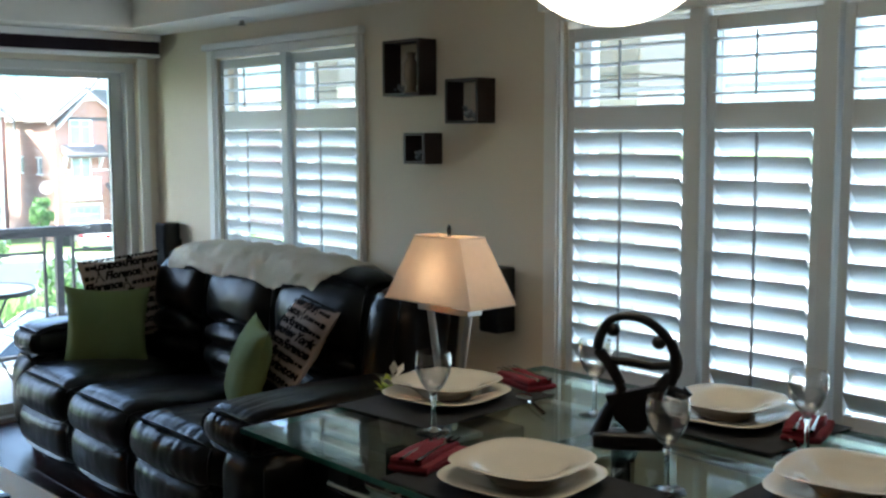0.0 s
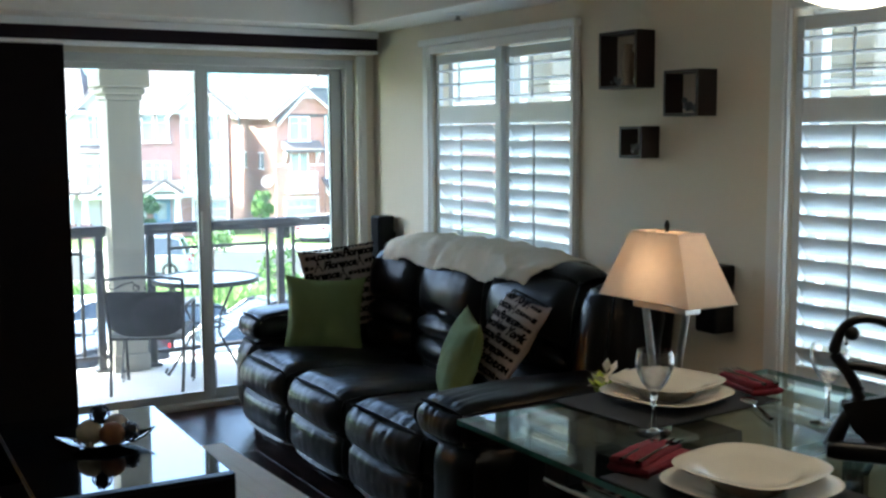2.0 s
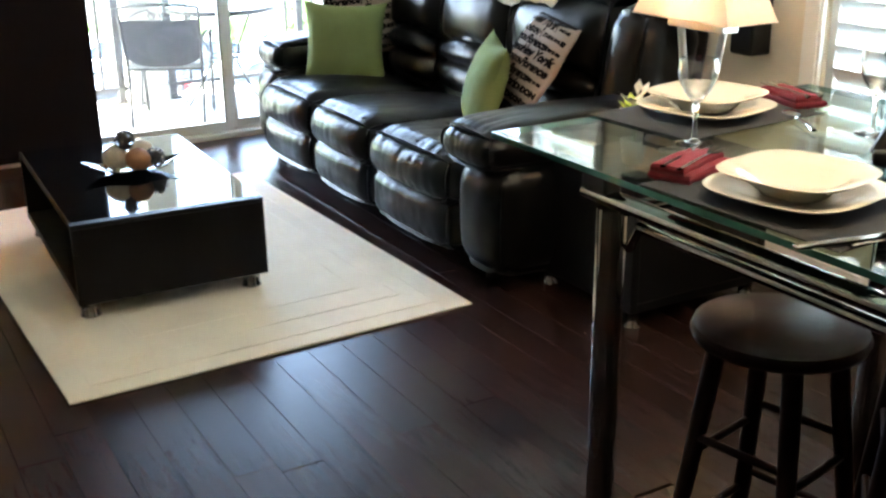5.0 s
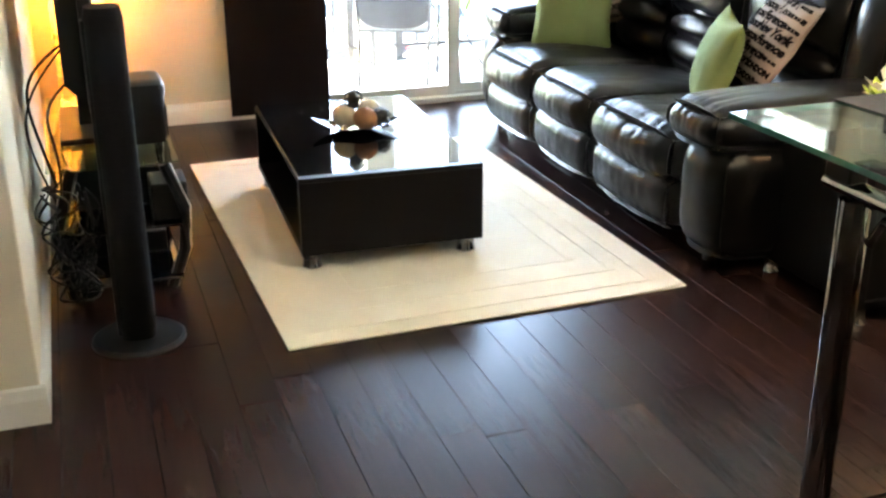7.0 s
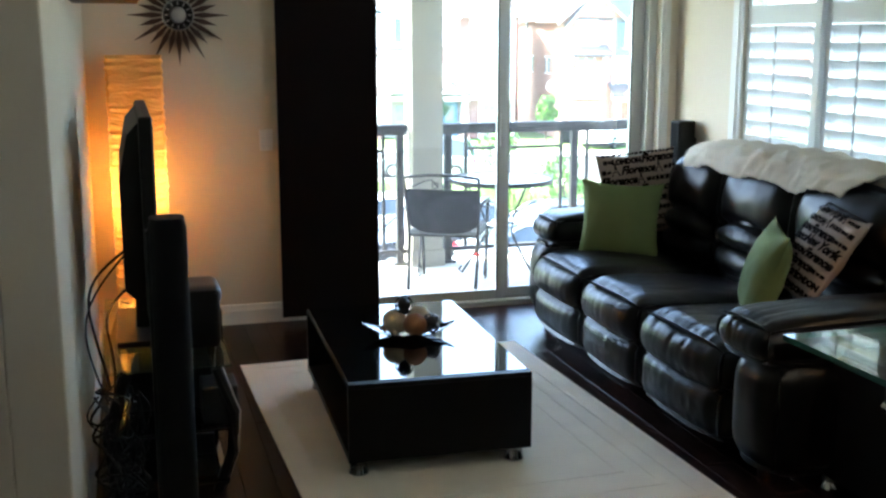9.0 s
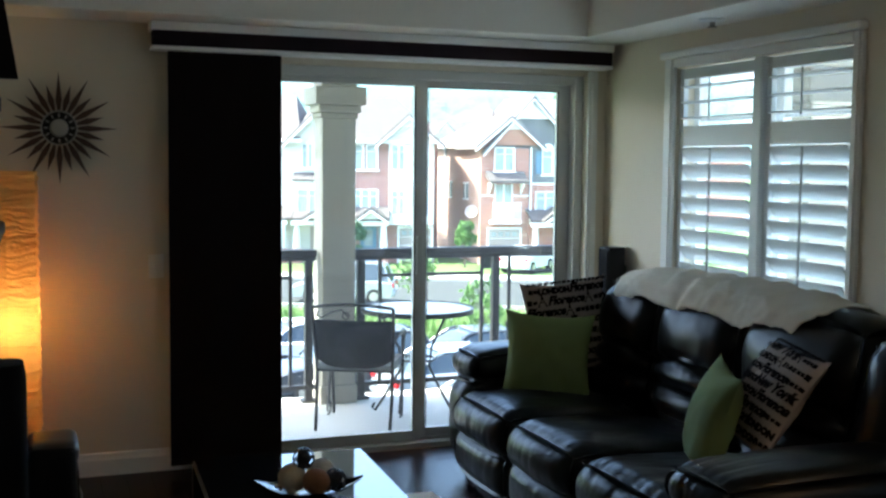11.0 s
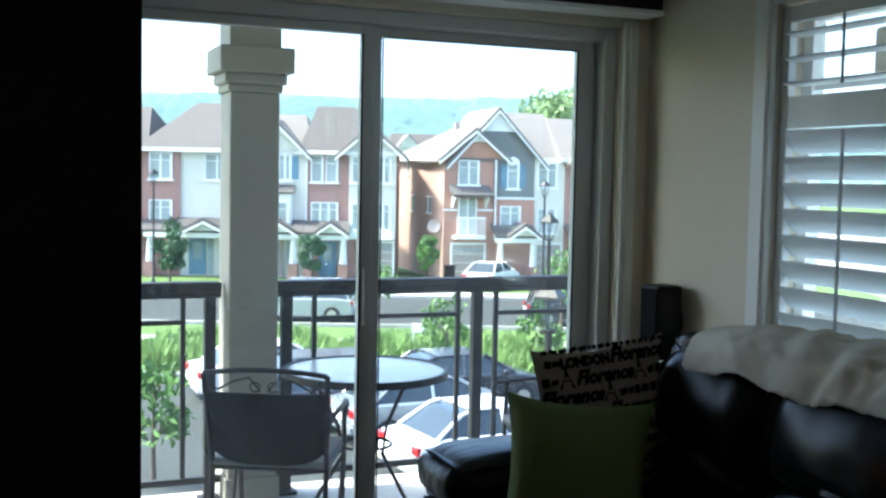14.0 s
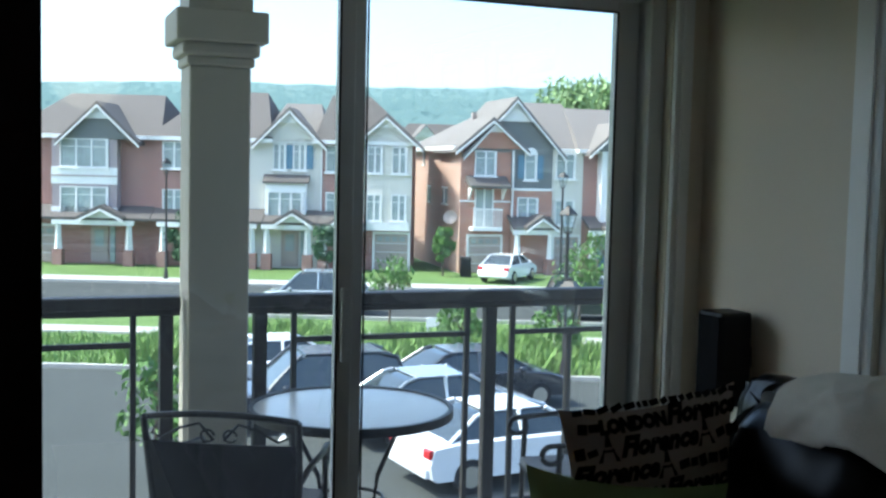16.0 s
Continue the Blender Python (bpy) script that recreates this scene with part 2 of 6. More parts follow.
TILE = mat("pale_table_tile", (0.62, 0.61, 0.57), 0.14, var=0.12, scale=18, fine=120, bump=0.05)
CUSH = mat("grey_seat_cloth", (0.20, 0.20, 0.20), 0.9, var=0.15, scale=20, fine=300, bump=0.15)
BRICK = masonry("red_brick", (0.44, 0.19, 0.125), (0.45, 0.35, 0.29))
BRICK2 = masonry("brown_red_brick", (0.34, 0.155, 0.125), (0.40, 0.32, 0.28))
CREAMS = siding("cream_siding", (0.62, 0.60, 0.54))
MAUVE = siding("mauve_siding", (0.36, 0.30, 0.31))
SLATE = siding("slate_siding", (0.155, 0.165, 0.165))
BEIGES = siding("beige_siding", (0.52, 0.47, 0.38), 0.11)
ROOF = mat("grey_brown_shingle", (0.150, 0.134, 0.124), 0.9, var=0.16, scale=1.2, fine=9, bump=0.2, by_object=0.2)
ROOFD = mat("dark_shingle", (0.098, 0.086, 0.080), 0.9, var=0.16, scale=1.2, fine=9, bump=0.2)
HTRIM = mat("house_white_trim", (0.75, 0.75, 0.73), 0.5, var=0.04, scale=1, fine=20)
HGLASS = mat("house_window_glass", (0.30, 0.35, 0.35), 0.08, var=0.4, scale=0.9, fine=4, bump=0, spec=0.8)
BLUEP = mat("blue_shutter_paint", (0.10, 0.20, 0.28), 0.5, var=0.08, scale=2, fine=30)
GARAGE = mat("taupe_garage_paint", (0.34, 0.28, 0.25), 0.5, var=0.05, scale=1, fine=20)
GRASS = mat("lawn", (0.105, 0.165, 0.055), 0.95, var=0.3, scale=0.35, fine=6, bump=0.4, spec=0.1)
ASPH = mat("asphalt", (0.055, 0.060, 0.058), 0.95, var=0.14, scale=0.4, fine=20, bump=0.05, spec=0.1)
CONC = mat("concrete", (0.34, 0.335, 0.31), 0.9, var=0.08, scale=0.8, fine=20, bump=0.08)
# greyed blue-green base: distance haze mixed into the forest colour
FOREST = mat("haze_tinted_forest", (0.15, 0.20, 0.19), 1.0, var=0.10, scale=0.03, fine=0.3, bump=0, spec=0.0)
LEAF = mat("leaves", (0.075, 0.16, 0.028), 0.6, var=0.3, scale=2, fine=30, bump=0, by_island=0.6)
GRASSB = mat("meadow_blades", (0.15, 0.25, 0.06), 0.7, var=0.3, scale=2, fine=30, bump=0, by_island=0.6)
LEAFL = mat("pale_leaves", (0.21, 0.31, 0.12), 0.6, var=0.25, scale=2, fine=30, bump=0, by_island=0.6)
LEAFD = mat("dark_leaves", (0.030, 0.085, 0.030), 0.6, var=0.3, scale=2, fine=30, bump=0, by_island=0.6)
BARK = mat("bark", (0.09, 0.065, 0.05), 0.9, var=0.25, scale=8, fine=60, bump=0.3)
CARW = mat("white_car_paint", (0.74, 0.75, 0.76), 0.22, var=0.02, scale=1, fine=10, bump=0, coat=0.8)
CARS = mat("silver_car_paint", (0.36, 0.40, 0.43), 0.25, 0.5, var=0.03, scale=1, fine=10, bump=0, coat=0.8)
CARD = mat("dark_car_paint", (0.03, 0.035, 0.045), 0.22, 0.3, var=0.05, scale=1, fine=10, bump=0, coat=0.8)
CARG = mat("car_window_glass", (0.03, 0.04, 0.045), 0.05, var=0.1, bump=0, spec=0.8)
TYRE = mat("tyre_rubber", (0.015, 0.015, 0.016), 0.85, var=0.15)
REDL = mat("red_tail_lamp", (0.40, 0.01, 0.012), 0.2, var=0.1, bump=0, coat=0.5)
PENDM = glow("lit_opal_glass", (1.0, 0.84, 0.58), 0.40)
LANT = clear("lantern_glass", (0.85, 0.88, 0.88), 0.05)


# faint blue-green glow on the ridge stands in for haze in the air
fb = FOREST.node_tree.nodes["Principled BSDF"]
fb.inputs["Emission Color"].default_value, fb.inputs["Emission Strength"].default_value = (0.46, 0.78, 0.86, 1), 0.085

# ---- building blocks ----
def link(name, bm, material, parent=None, label="", smooth=False, m=None):
    bmesh.ops.recalc_face_normals(bm, faces=bm.faces[:])
    me = bpy.data.meshes.new(name)
    bm.to_mesh(me)
    bm.free()
    me.materials.append(material)
    if smooth:
        for p in me.polygons:
            p.use_smooth = True
        me.set_sharp_from_angle(angle=radians(48))
    ob = new(name, me)
    if parent:
        ob.parent = parent
    if m is not None:
        ob.matrix_local = m
    if label:
        ob["label"] = label
    return ob


def part(name, bm, material, parent, label="", smooth=False, m=None):
    return link(name, bm, material, parent, label, smooth, m)


def share(ob, name, parent, m):
    """Another piece on the same mesh."""
    o = new(name, ob.data)
    o.parent = parent
    o.matrix_local = m
    return o


def thing(name, m, label, category, group="", kind=""):
    e = new(name)
    e.empty_display_size = 0.1
    e.matrix_world = m
    return tagged(e, label, category, group, kind)


def box(x0, x1, y0, y1, z0, z1, bevel=0.0, seg=2, bm=None):
    own = bmesh.new()
    bmesh.ops.create_cube(own, size=1, matrix=Matrix.Translation(((x0 + x1) / 2, (y0 + y1) / 2, (z0 + z1) / 2)) @ Matrix.Diagonal((abs(x1 - x0), abs(y1 - y0), abs(z1 - z0), 1)))
    if bevel:
        bmesh.ops.bevel(own, geom=own.edges[:], offset=bevel, segments=seg, affect="EDGES", profile=0.5)
    return own if bm is None else merge(bm, own)


def merge(bm, other, m=None):
    """Adds other to bm and frees it."""
    if m is not None:
        bmesh.ops.transform(other, matrix=m, verts=other.verts[:])
    vs = [bm.verts.new(v.co) for v in other.verts]
    other.verts.index_update()
    for f in other.faces:
        try:
            bm.faces.new([vs[v.index] for v in f.verts])
        except ValueError:
            pass
    other.free()
    return bm


def lathe(profile, seg=24, sx=1.0, sy=1.0, power=2.0):
    """A body turned about z from (radius, height) pairs; power above 2 squares it off."""
    bm = bmesh.new()
    rings = []
    for r, z in profile:
        ring = []
        for i in range(seg):
            a = 2 * math.pi * i / seg
            c, s = math.cos(a), math.sin(a)
            k = (abs(c) ** power + abs(s) ** power) ** (-1 / power)
            ring.append(bm.verts.new((r * k * c * sx, r * k * s * sy, z)))
        rings.append(ring)
    for a, b in zip(rings, rings[1:]):
        for i in range(seg):
            j = (i + 1) % seg
            bm.faces.new((a[i], a[j], b[j], b[i]))
    for ring in (rings[0], rings[-1]):
        if (ring[0].co - ring[seg // 2].co).length > 1e-4:
            bm.faces.new(ring)
    bmesh.ops.remove_doubles(bm, verts=bm.verts[:], dist=1e-5)
    return bm


def tube(points, r, seg=8, radii=None, flat=1.0):
    """A round bar along points."""
    pts = [Vector(p) for p in points]
    bm = bmesh.new()
    rings = []
    up = Vector((0.13, 0.31, 0.94)).normalized()
    for i, p in enumerate(pts):
        d = (pts[min(i + 1, len(pts) - 1)] - pts[max(i - 1, 0)]).normalized()
        side = d.cross(up)
        if side.length < 0.05:
            side = d.cross(Vector((1, 0, 0)))
        side.normalize()
        top = side.cross(d)
        rr = radii[i] if radii else r
        rings.append([bm.verts.new(p + side * (math.cos(2 * math.pi * k / seg) * rr) + top * (math.sin(2 * math.pi * k / seg) * rr * flat)) for k in range(seg)])
    for a, b in zip(rings, rings[1:]):
        for k in range(seg):
            bm.faces.new((a[k], a[(k + 1) % seg], b[(k + 1) % seg], b[k]))
    bm.faces.new(rings[0])
    bm.faces.new(rings[-1])
    return bm


def arc(c, r, a0, a1, n=12, axis="xz"):
    out = []
    for i in range(n + 1):
        a = radians(a0 + (a1 - a0) * i / n)
        u, v = r * math.cos(a), r * math.sin(a)
        out.append((c[0] + u, c[1], c[2] + v) if axis == "xz" else (c[0], c[1] + u, c[2] + v) if axis == "yz" else (c[0] + u, c[1] + v, c[2]))
    return out


def prism(outline, depth, axis="y"):
    """A flat outline in (u, z), pushed through depth."""
    bm = bmesh.new()
    put = (lambda u, z, d: (u, d, z)) if axis == "y" else (lambda u, z, d: (d, u, z)) if axis == "x" else (lambda u, z, d: (u, z, d))
    a = [bm.verts.new(put(u, z, depth[0])) for u, z in outline]
    b = [bm.verts.new(put(u, z, depth[1])) for u, z in outline]
    bm.faces.new(a)
    bm.faces.new(b)
    for i in range(len(a)):
        j = (i + 1) % len(a)
        bm.faces.new((a[i], a[j], b[j], b[i]))
    return bm


def cushion(x0, x1, y0, y1, z0, z1, r, cuts=9, puff=0.0, wrinkle=0.0, freq=9.0, seed=0.0, creases=None):
    """A padded, rounded block with soft wrinkles."""
    bm = bmesh.new()
    bmesh.ops.create_cube(bm, size=2)
    bmesh.ops.subdivide_edges(bm, edges=bm.edges[:], cuts=cuts, use_grid_fill=True)
    h = Vector(((x1 - x0) / 2, (y1 - y0) / 2, (z1 - z0) / 2))
    c = Vector(((x1 + x0) / 2, (y1 + y0) / 2, (z1 + z0) / 2))
    rr = min(r, *[v * 0.98 for v in h])
    for v in bm.verts:
        n = v.co.copy()
        p = Vector((n.x * h.x, n.y * h.y, n.z * h.z))
        inner = Vector([max(-(h[i] - rr), min(h[i] - rr, p[i])) for i in range(3)])
        d = p - inner
        out = d.normalized()
        q = inner + (d.normalized() * rr if d.length > 1e-6 else Vector())
        bulge = puff * (1 - n.x ** 2 if abs(n.x) < 0.999 else 1) * (1 - n.y ** 2 if abs(n.y) < 0.999 else 1) * (1 - n.z ** 2 if abs(n.z) < 0.999 else 1)
        w = 0.0
        if wrinkle:
            s = Vector((seed, seed * 1.7, seed * 0.6))
            w = wrinkle * noise.noise((q + s) * freq) + wrinkle * 0.6 * noise.noise((q + s) * freq * 2.7)
        if creases:
            w += creases(q + c)
        v.co = c + q + out * (bulge + w)
    return bm


def rot_about(bm, m):
    bmesh.ops.transform(bm, matrix=m, verts=bm.verts[:])
    return bm


def wall_with(axis, face, thick, u0, u1, z0, z1, holes):
    """A wall of that thickness from face outward, with holes (u0, u1, z0, z1) side by side along u."""
    bm = bmesh.new()
    a, b = sorted((face, face + thick))

    def blk(p, q, r, s):
        if q - p > 1e-4 and s - r > 1e-4:
            if axis == "x":
                box(a, b, p, q, r, s, bm=bm)
            else:
                box(p, q, a, b, r, s, bm=bm)
    at = u0
    for h0, h1, g0, g1 in sorted(holes):
        blk(at, h0, z0, z1)
        blk(h0, h1, z0, g0)
        blk(h0, h1, g1, z1)
        at = h1
    blk(at, u1, z0, z1)
    return bm

# ---- large structure ----
XE, YN, XW, ZS, ZC = 3.135, 5.966, -0.21, 2.165, 2.48
YS, XFW = -3.8, -2.7
DOOR = (1.13, 3.012, 0.0, 2.005)
WIN1 = (3.985, 5.25, 0.72, 2.0)
WIN2 = (0.70, 2.715, 0.62, 2.0)
PASS = (-1.31, -0.49, 0.0, 2.05)
tagged(link("wall_east", wall_with("x", XE, 0.16, YS, YN + 0.16, -0.1, 2.7, [WIN1, WIN2]), WALL), "warm beige painted wall with two shuttered windows", "wall", kind="structure")
tagged(link("wall_north", wall_with("y", YN, 0.16, XW - 0.14, XE - 0.002, -0.1, 2.7, [DOOR]), WALL), "warm beige painted wall with a sliding balcony door", "wall", kind="structure")
tagged(link("wall_west", box(XW - 0.14, XW, 2.857, YN - 0.002, -0.1, 2.7, 0.006), WALL), "warm beige painted wall behind the television", "wall", kind="structure")
tagged(link("wall_passage", wall_with("y", 2.857, 0.14, XFW + 0.001, XW - 0.142, -0.1, 2.7, [PASS]), WALL), "beige wall with a white door casing", "wall", kind="structure")
tagged(link("wall_south", box(XFW - 0.16, XE + 0.16, YS - 0.16, YS - 0.001, -0.1, 2.7), WALL), "plain beige wall at the back of the room", "wall", kind="structure")
tagged(link("wall_far_west", box(XFW - 0.16, XFW, YS, 2.99, -0.1, 2.7), WALL), "plain beige side wall", "wall", kind="structure")
tagged(link("ceiling", box(XFW - 0.1, XE + 0.1, YS - 0.1, YN + 0.1, ZC, ZC + 0.12), CEIL), "off-white painted tray ceiling", "ceiling", kind="structure")
sof = bmesh.new()
box(XW - 0.1, XE - 0.001, 5.57, YN - 0.001, ZS, ZC - 0.001, 0.004, bm=sof)
box(2.80, XE - 0.001, YS + 0.01, 5.569, ZS, ZC - 0.001, 0.004, bm=sof)
tagged(link("bulkhead", sof, CEIL), "painted ceiling bulkhead along the outer walls", "bulkhead", kind="structure")
sub = box(XFW, XE - 0.001, YS, YN - 0.001, -0.1, -0.016)
floor = tagged(link("floor", sub, GAP), "dark espresso hardwood plank floor with a soft sheen", "floor", kind="structure")


def baseboard(name, x0, x1, y0, y1, along):
    """A moulded skirting board: a tall board with a stepped cap."""
    if along == "x":
        prof = [(y1, 0.0), (y0, 0.0), (y0, 0.075), (y0 + 0.005, 0.09), (y0 + 0.008, 0.105), (y1, 0.112)]
        bm = prism(prof, (x0, x1), "x")
    else:
        s = x0
        prof = [(x1, 0.0), (s, 0.0), (s, 0.075), (s + 0.005 * (1 if x1 > s else -1), 0.09), (s + 0.008 * (1 if x1 > s else -1), 0.105), (x1, 0.112)]
        bm = prism(prof, (y0, y1), "y")
    tagged(link(name, bm, WHITE), "white moulded baseboard", "baseboard", kind="structure")


baseboard("baseboard_north", XW + 0.016, DOOR[0] - 0.08, YN - 0.016, YN - 0.001, "x")
baseboard("baseboard_west", XW + 0.016, XW + 0.001, 2.86, YN - 0.017, "y")
baseboard("baseboard_east", XE - 0.016, XE - 0.001, YS + 0.01, YN - 0.002, "y")
baseboard("baseboard_passage", -0.405, XW + 0.016, 2.841, 2.856, "x")

# door casing and closed door of the passage
d1 = thing("door_1", pose(PASS[0], 2.857, 0), "white casing of an inner door beside the living room", "door", kind="structure")
w = PASS[1] - PASS[0]
part("casing", box(w, w + 0.08, -0.018, -0.001, 0, 2.13, 0.004), WHITE, d1)
part("casing", box(-0.08, 0, -0.018, -0.001, 0, 2.13, 0.004), WHITE, d1)
part("casing", box(0, w, -0.018, -0.001, 2.05, 2.13, 0.004), WHITE, d1)
leaf = part("door_leaf", box(0.004, w - 0.004, 0.05, 0.09, 0.01, 2.045, 0.003), WHITE, d1)
part("strike_plate", box(w - 0.0045, w - 0.002, 0.01, 0.035, 0.86, 0.94), BLACKP, d1)

# sliding balcony door
sd1 = thing("sliding_door", pose(0, 0, 0), "closed two-panel white vinyl sliding patio door", "door", kind="structure")
x0, x1, zt = DOOR[0], DOOR[1], DOOR[3]
part("frame_side", box(x0 + 0.001, x0 + 0.06, 6.0, 6.12, 0.0, zt - 0.001, 0.004), VINYL, sd1)
part("frame_side", box(x1 - 0.052, x1 - 0.001, 6.0, 6.12, 0.0, zt - 0.001, 0.004), VINYL, sd1)
part("frame_head", box(x0 + 0.06, x1 - 0.052, 6.0, 6.12, 1.955, zt - 0.001, 0.004), VINYL, sd1)
part("threshold", box(x0 + 0.06, x1 - 0.052, 5.97, 6.12, 0.0, 0.028, 0.005), VINYL, sd1)
part("track", box(x0 + 0.06, x1 - 0.052, 6.025, 6.032, 0.028, 0.045), SILVER, sd1)


def door_panel(xa, xb, y, left, right, label):
    p = part("panel", box(xa, xa + left, y - 0.018, y + 0.018, 0.03, 1.953, 0.004), VINYL, sd1, label)
    part("stile", box(xb - right, xb, y - 0.018, y + 0.018, 0.03, 1.953, 0.004), VINYL, p)
    part("rail", box(xa + left, xb - right, y - 0.018, y + 0.018, 1.92, 1.953, 0.003), VINYL, p)
    part("rail", box(xa + left, xb - right, y - 0.018, y + 0.018, 0.03, 0.085, 0.003), VINYL, p)
    g = part("pane", box(xa + left, xb - right, y - 0.003, y + 0.003, 0.085, 1.92), GLASS, p)
    g.visible_shadow = False


door_panel(1.192, 2.075, 6.035, 0.06, 0.045, "sliding panel")
door_panel(2.068, 2.957, 6.078, 0.048, 0.073, "fixed panel")
part("handle", box(2.040, 2.058, 5.995, 6.0165, 0.93, 1.13, 0.006), VINYL, sd1, "slim white pull handle")
part("gasket", box(2.0275, 2.0335, 6.012, 6.0165, 0.085, 1.92), GASKET, sd1, "dark rubber glazing seal")
part("gasket", box(2.1165, 2.1215, 6.0555, 6.0595, 0.085, 1.92), GASKET, sd1, "dark rubber glazing seal")
part("gasket", box(2.8785, 2.8845, 6.0555, 6.0595, 0.085, 1.92), GASKET, sd1, "dark rubber glazing seal")
part("gasket", box(2.122, 2.878, 6.0555, 6.0595, 1.915, 1.9205), GASKET, sd1, "dark rubber glazing seal")
for name, a in (("casing_right", (x1 + 0.002, x1 + 0.062)), ("casing_left", (x0 - 0.066, x0 - 0.002))):
    b = box(a[0], a[1], YN - 0.02, YN - 0.001, 0, 2.03, 0.006)
    box(a[0] + 0.02, a[1] - 0.014, YN - 0.027, YN - 0.019, 0, 2.03, 0.003, bm=b)
    tagged(link(name, b, WHITE), "white moulded door casing", "trim", kind="structure")

# ---- windows with plantation shutters ----
LOUV = None


def shutter(name, y0, y1, z0, z1, mid, group):
    """One hinged shutter panel in a window of the east wall: stiles, rails, louvers and tilt rods."""
    global LOUV
    t = thing(name, pose(XE + 0.028, (y0 + y1) / 2, z0), "white plantation shutter panel, upper louvers open, lower ones half closed", "shutter", group)
    h, w, st = z1 - z0, (y1 - y0) / 2 - 0.002, 0.034
    part("stile", box(-0.014, 0.014, -w, -w + st, 0, h, 0.003), SHUT, t)
    part("stile", box(-0.014, 0.014, w - st, w, 0, h, 0.003), SHUT, t)
    for a, b in ((0.0, 0.075), (mid[0] - z0, mid[1] - z0), (h - 0.05, h)):
        part("rail", box(-0.013, 0.013, -w + st, w - st, a, b, 0.003), SHUT, t)
    ll = 2 * (w - st) - 0.006
    prof = [(0.043 * math.cos(a), 0.0055 * math.sin(a)) for a in [2 * math.pi * i / 12 for i in range(12)]]
    first = None

    def louver(z, tilt):
        nonlocal first
        m = pose(0.0, 0, z, 0, tilt, 0)
        if first is None:
            first = part("louver", prism(prof, (-ll / 2, ll / 2), "y"), SHUT, t, m=m)
        else:
            share(first, "louver", t, m)
    lo, hi = 0.075, mid[0] - z0
    n = max(1, round((hi - lo) / 0.079))
    for i in range(n):
        louver(lo + (i + 0.5) * (hi - lo) / n, 55 + random.uniform(-1.5, 1.5))
    lo2, hi2 = mid[1] - z0, h - 0.05
    n2 = max(1, round((hi2 - lo2) / 0.066))
    for i in range(n2):
        louver(lo2 + (i + 0.5) * (hi2 - lo2) / n2, 2)
    part("tilt_rod", box(-0.047, -0.039, -0.005, 0.005, lo + 0.02, hi - 0.01, 0.002), ROD, t, "grey tilt rod")
    part("tilt_rod", box(-0.058, -0.050, -0.004, 0.004, lo2 + 0.02, hi2 - 0.01, 0.002), ROD, t, "grey tilt rod")
    return t


def window(name, y0, y1, z0, z1, splits, label, mullions):
    e = thing(name, pose(0, 0, 0), label, "window", kind="structure")
    x = XE
    for a, b in ((y0 - 0.052, y0), (y1, y1 + 0.085)):
        c = box(x - 0.022, x - 0.001, a, b, z0 - 0.06, z1 + 0.04, 0.005)
        box(x - 0.03, x - 0.021, a + 0.012, b - 0.02, z0 - 0.06, z1 + 0.04, 0.003, bm=c)
        part("casing", c, WHITE, e)
    part("casing", box(x - 0.022, x - 0.001, y0, y1, z1, z1 + 0.04, 0.004), WHITE, e)
    part("cornice", box(x - 0.045, x - 0.001, y0 - 0.06, y1 + 0.10, z1 + 0.042, z1 + 0.078, 0.008), WHITE, e)
    part("window_sill", box(x - 0.06, x - 0.001, y0 - 0.06, y1 + 0.09, z0 - 0.095, z0 - 0.062, 0.006), WHITE, e)
    # outer sash with glass
    xs = x + 0.10
    for a, b in ((y0 + 0.001, y0 + 0.045), (y1 - 0.045, y1 - 0.001)):
        part("sash", box(xs, xs + 0.05, a, b, z0 + 0.001, z1 - 0.001, 0.003), WHITE, e)
    for a, b in ((z0 + 0.001, z0 + 0.05), (z1 - 0.05, z1 - 0.001)):
        part("sash", box(xs, xs + 0.05, y0 + 0.045, y1 - 0.045, a, b, 0.003), WHITE, e)
    for yy in mullions:
        part("mullion", box(xs, xs + 0.05, yy - 0.035, yy + 0.035, z0 + 0.05, z1 - 0.05, 0.003), WHITE, e)
    part("grille_bar", box(xs + 0.012, xs + 0.020, y0 + 0.045, y1 - 0.045, 1.735, 1.752), WHITE, e)
    g = part("pane", box(xs + 0.024, xs + 0.030, y0 + 0.045, y1 - 0.045, z0 + 0.05, z1 - 0.05), GLASS, e)
    g.visible_shadow = False
    for yy in splits:
        part("shutter_post", box(x - 0.012, x + 0.05, yy - 0.027, yy + 0.027, z0 + 0.002, z1 - 0.002, 0.004), SHUT, e)
    return e


window("window_1", *WIN1, [4.59], "white cased window with two shutter panels", [4.59])
shutter("shutter_panel", 4.62, 5.247, 0.735, 1.99, (1.612, 1.712), "shutters of the sofa window")
shutter("shutter_panel", 3.988, 4.56, 0.735, 1.99, (1.612, 1.712), "shutters of the sofa window")
window("window_2", *WIN2, [2.118, 1.632, 1.148], "wide white cased dining window with four shutter panels", [2.118, 1.632, 1.148])
for a, b in ((2.147, 2.712), (1.661, 2.089), (1.177, 1.603), (0.703, 1.119)):
    shutter("shutter_panel", a, b, 0.64, 1.972, (1.594, 1.684), "shutters of the dining window")

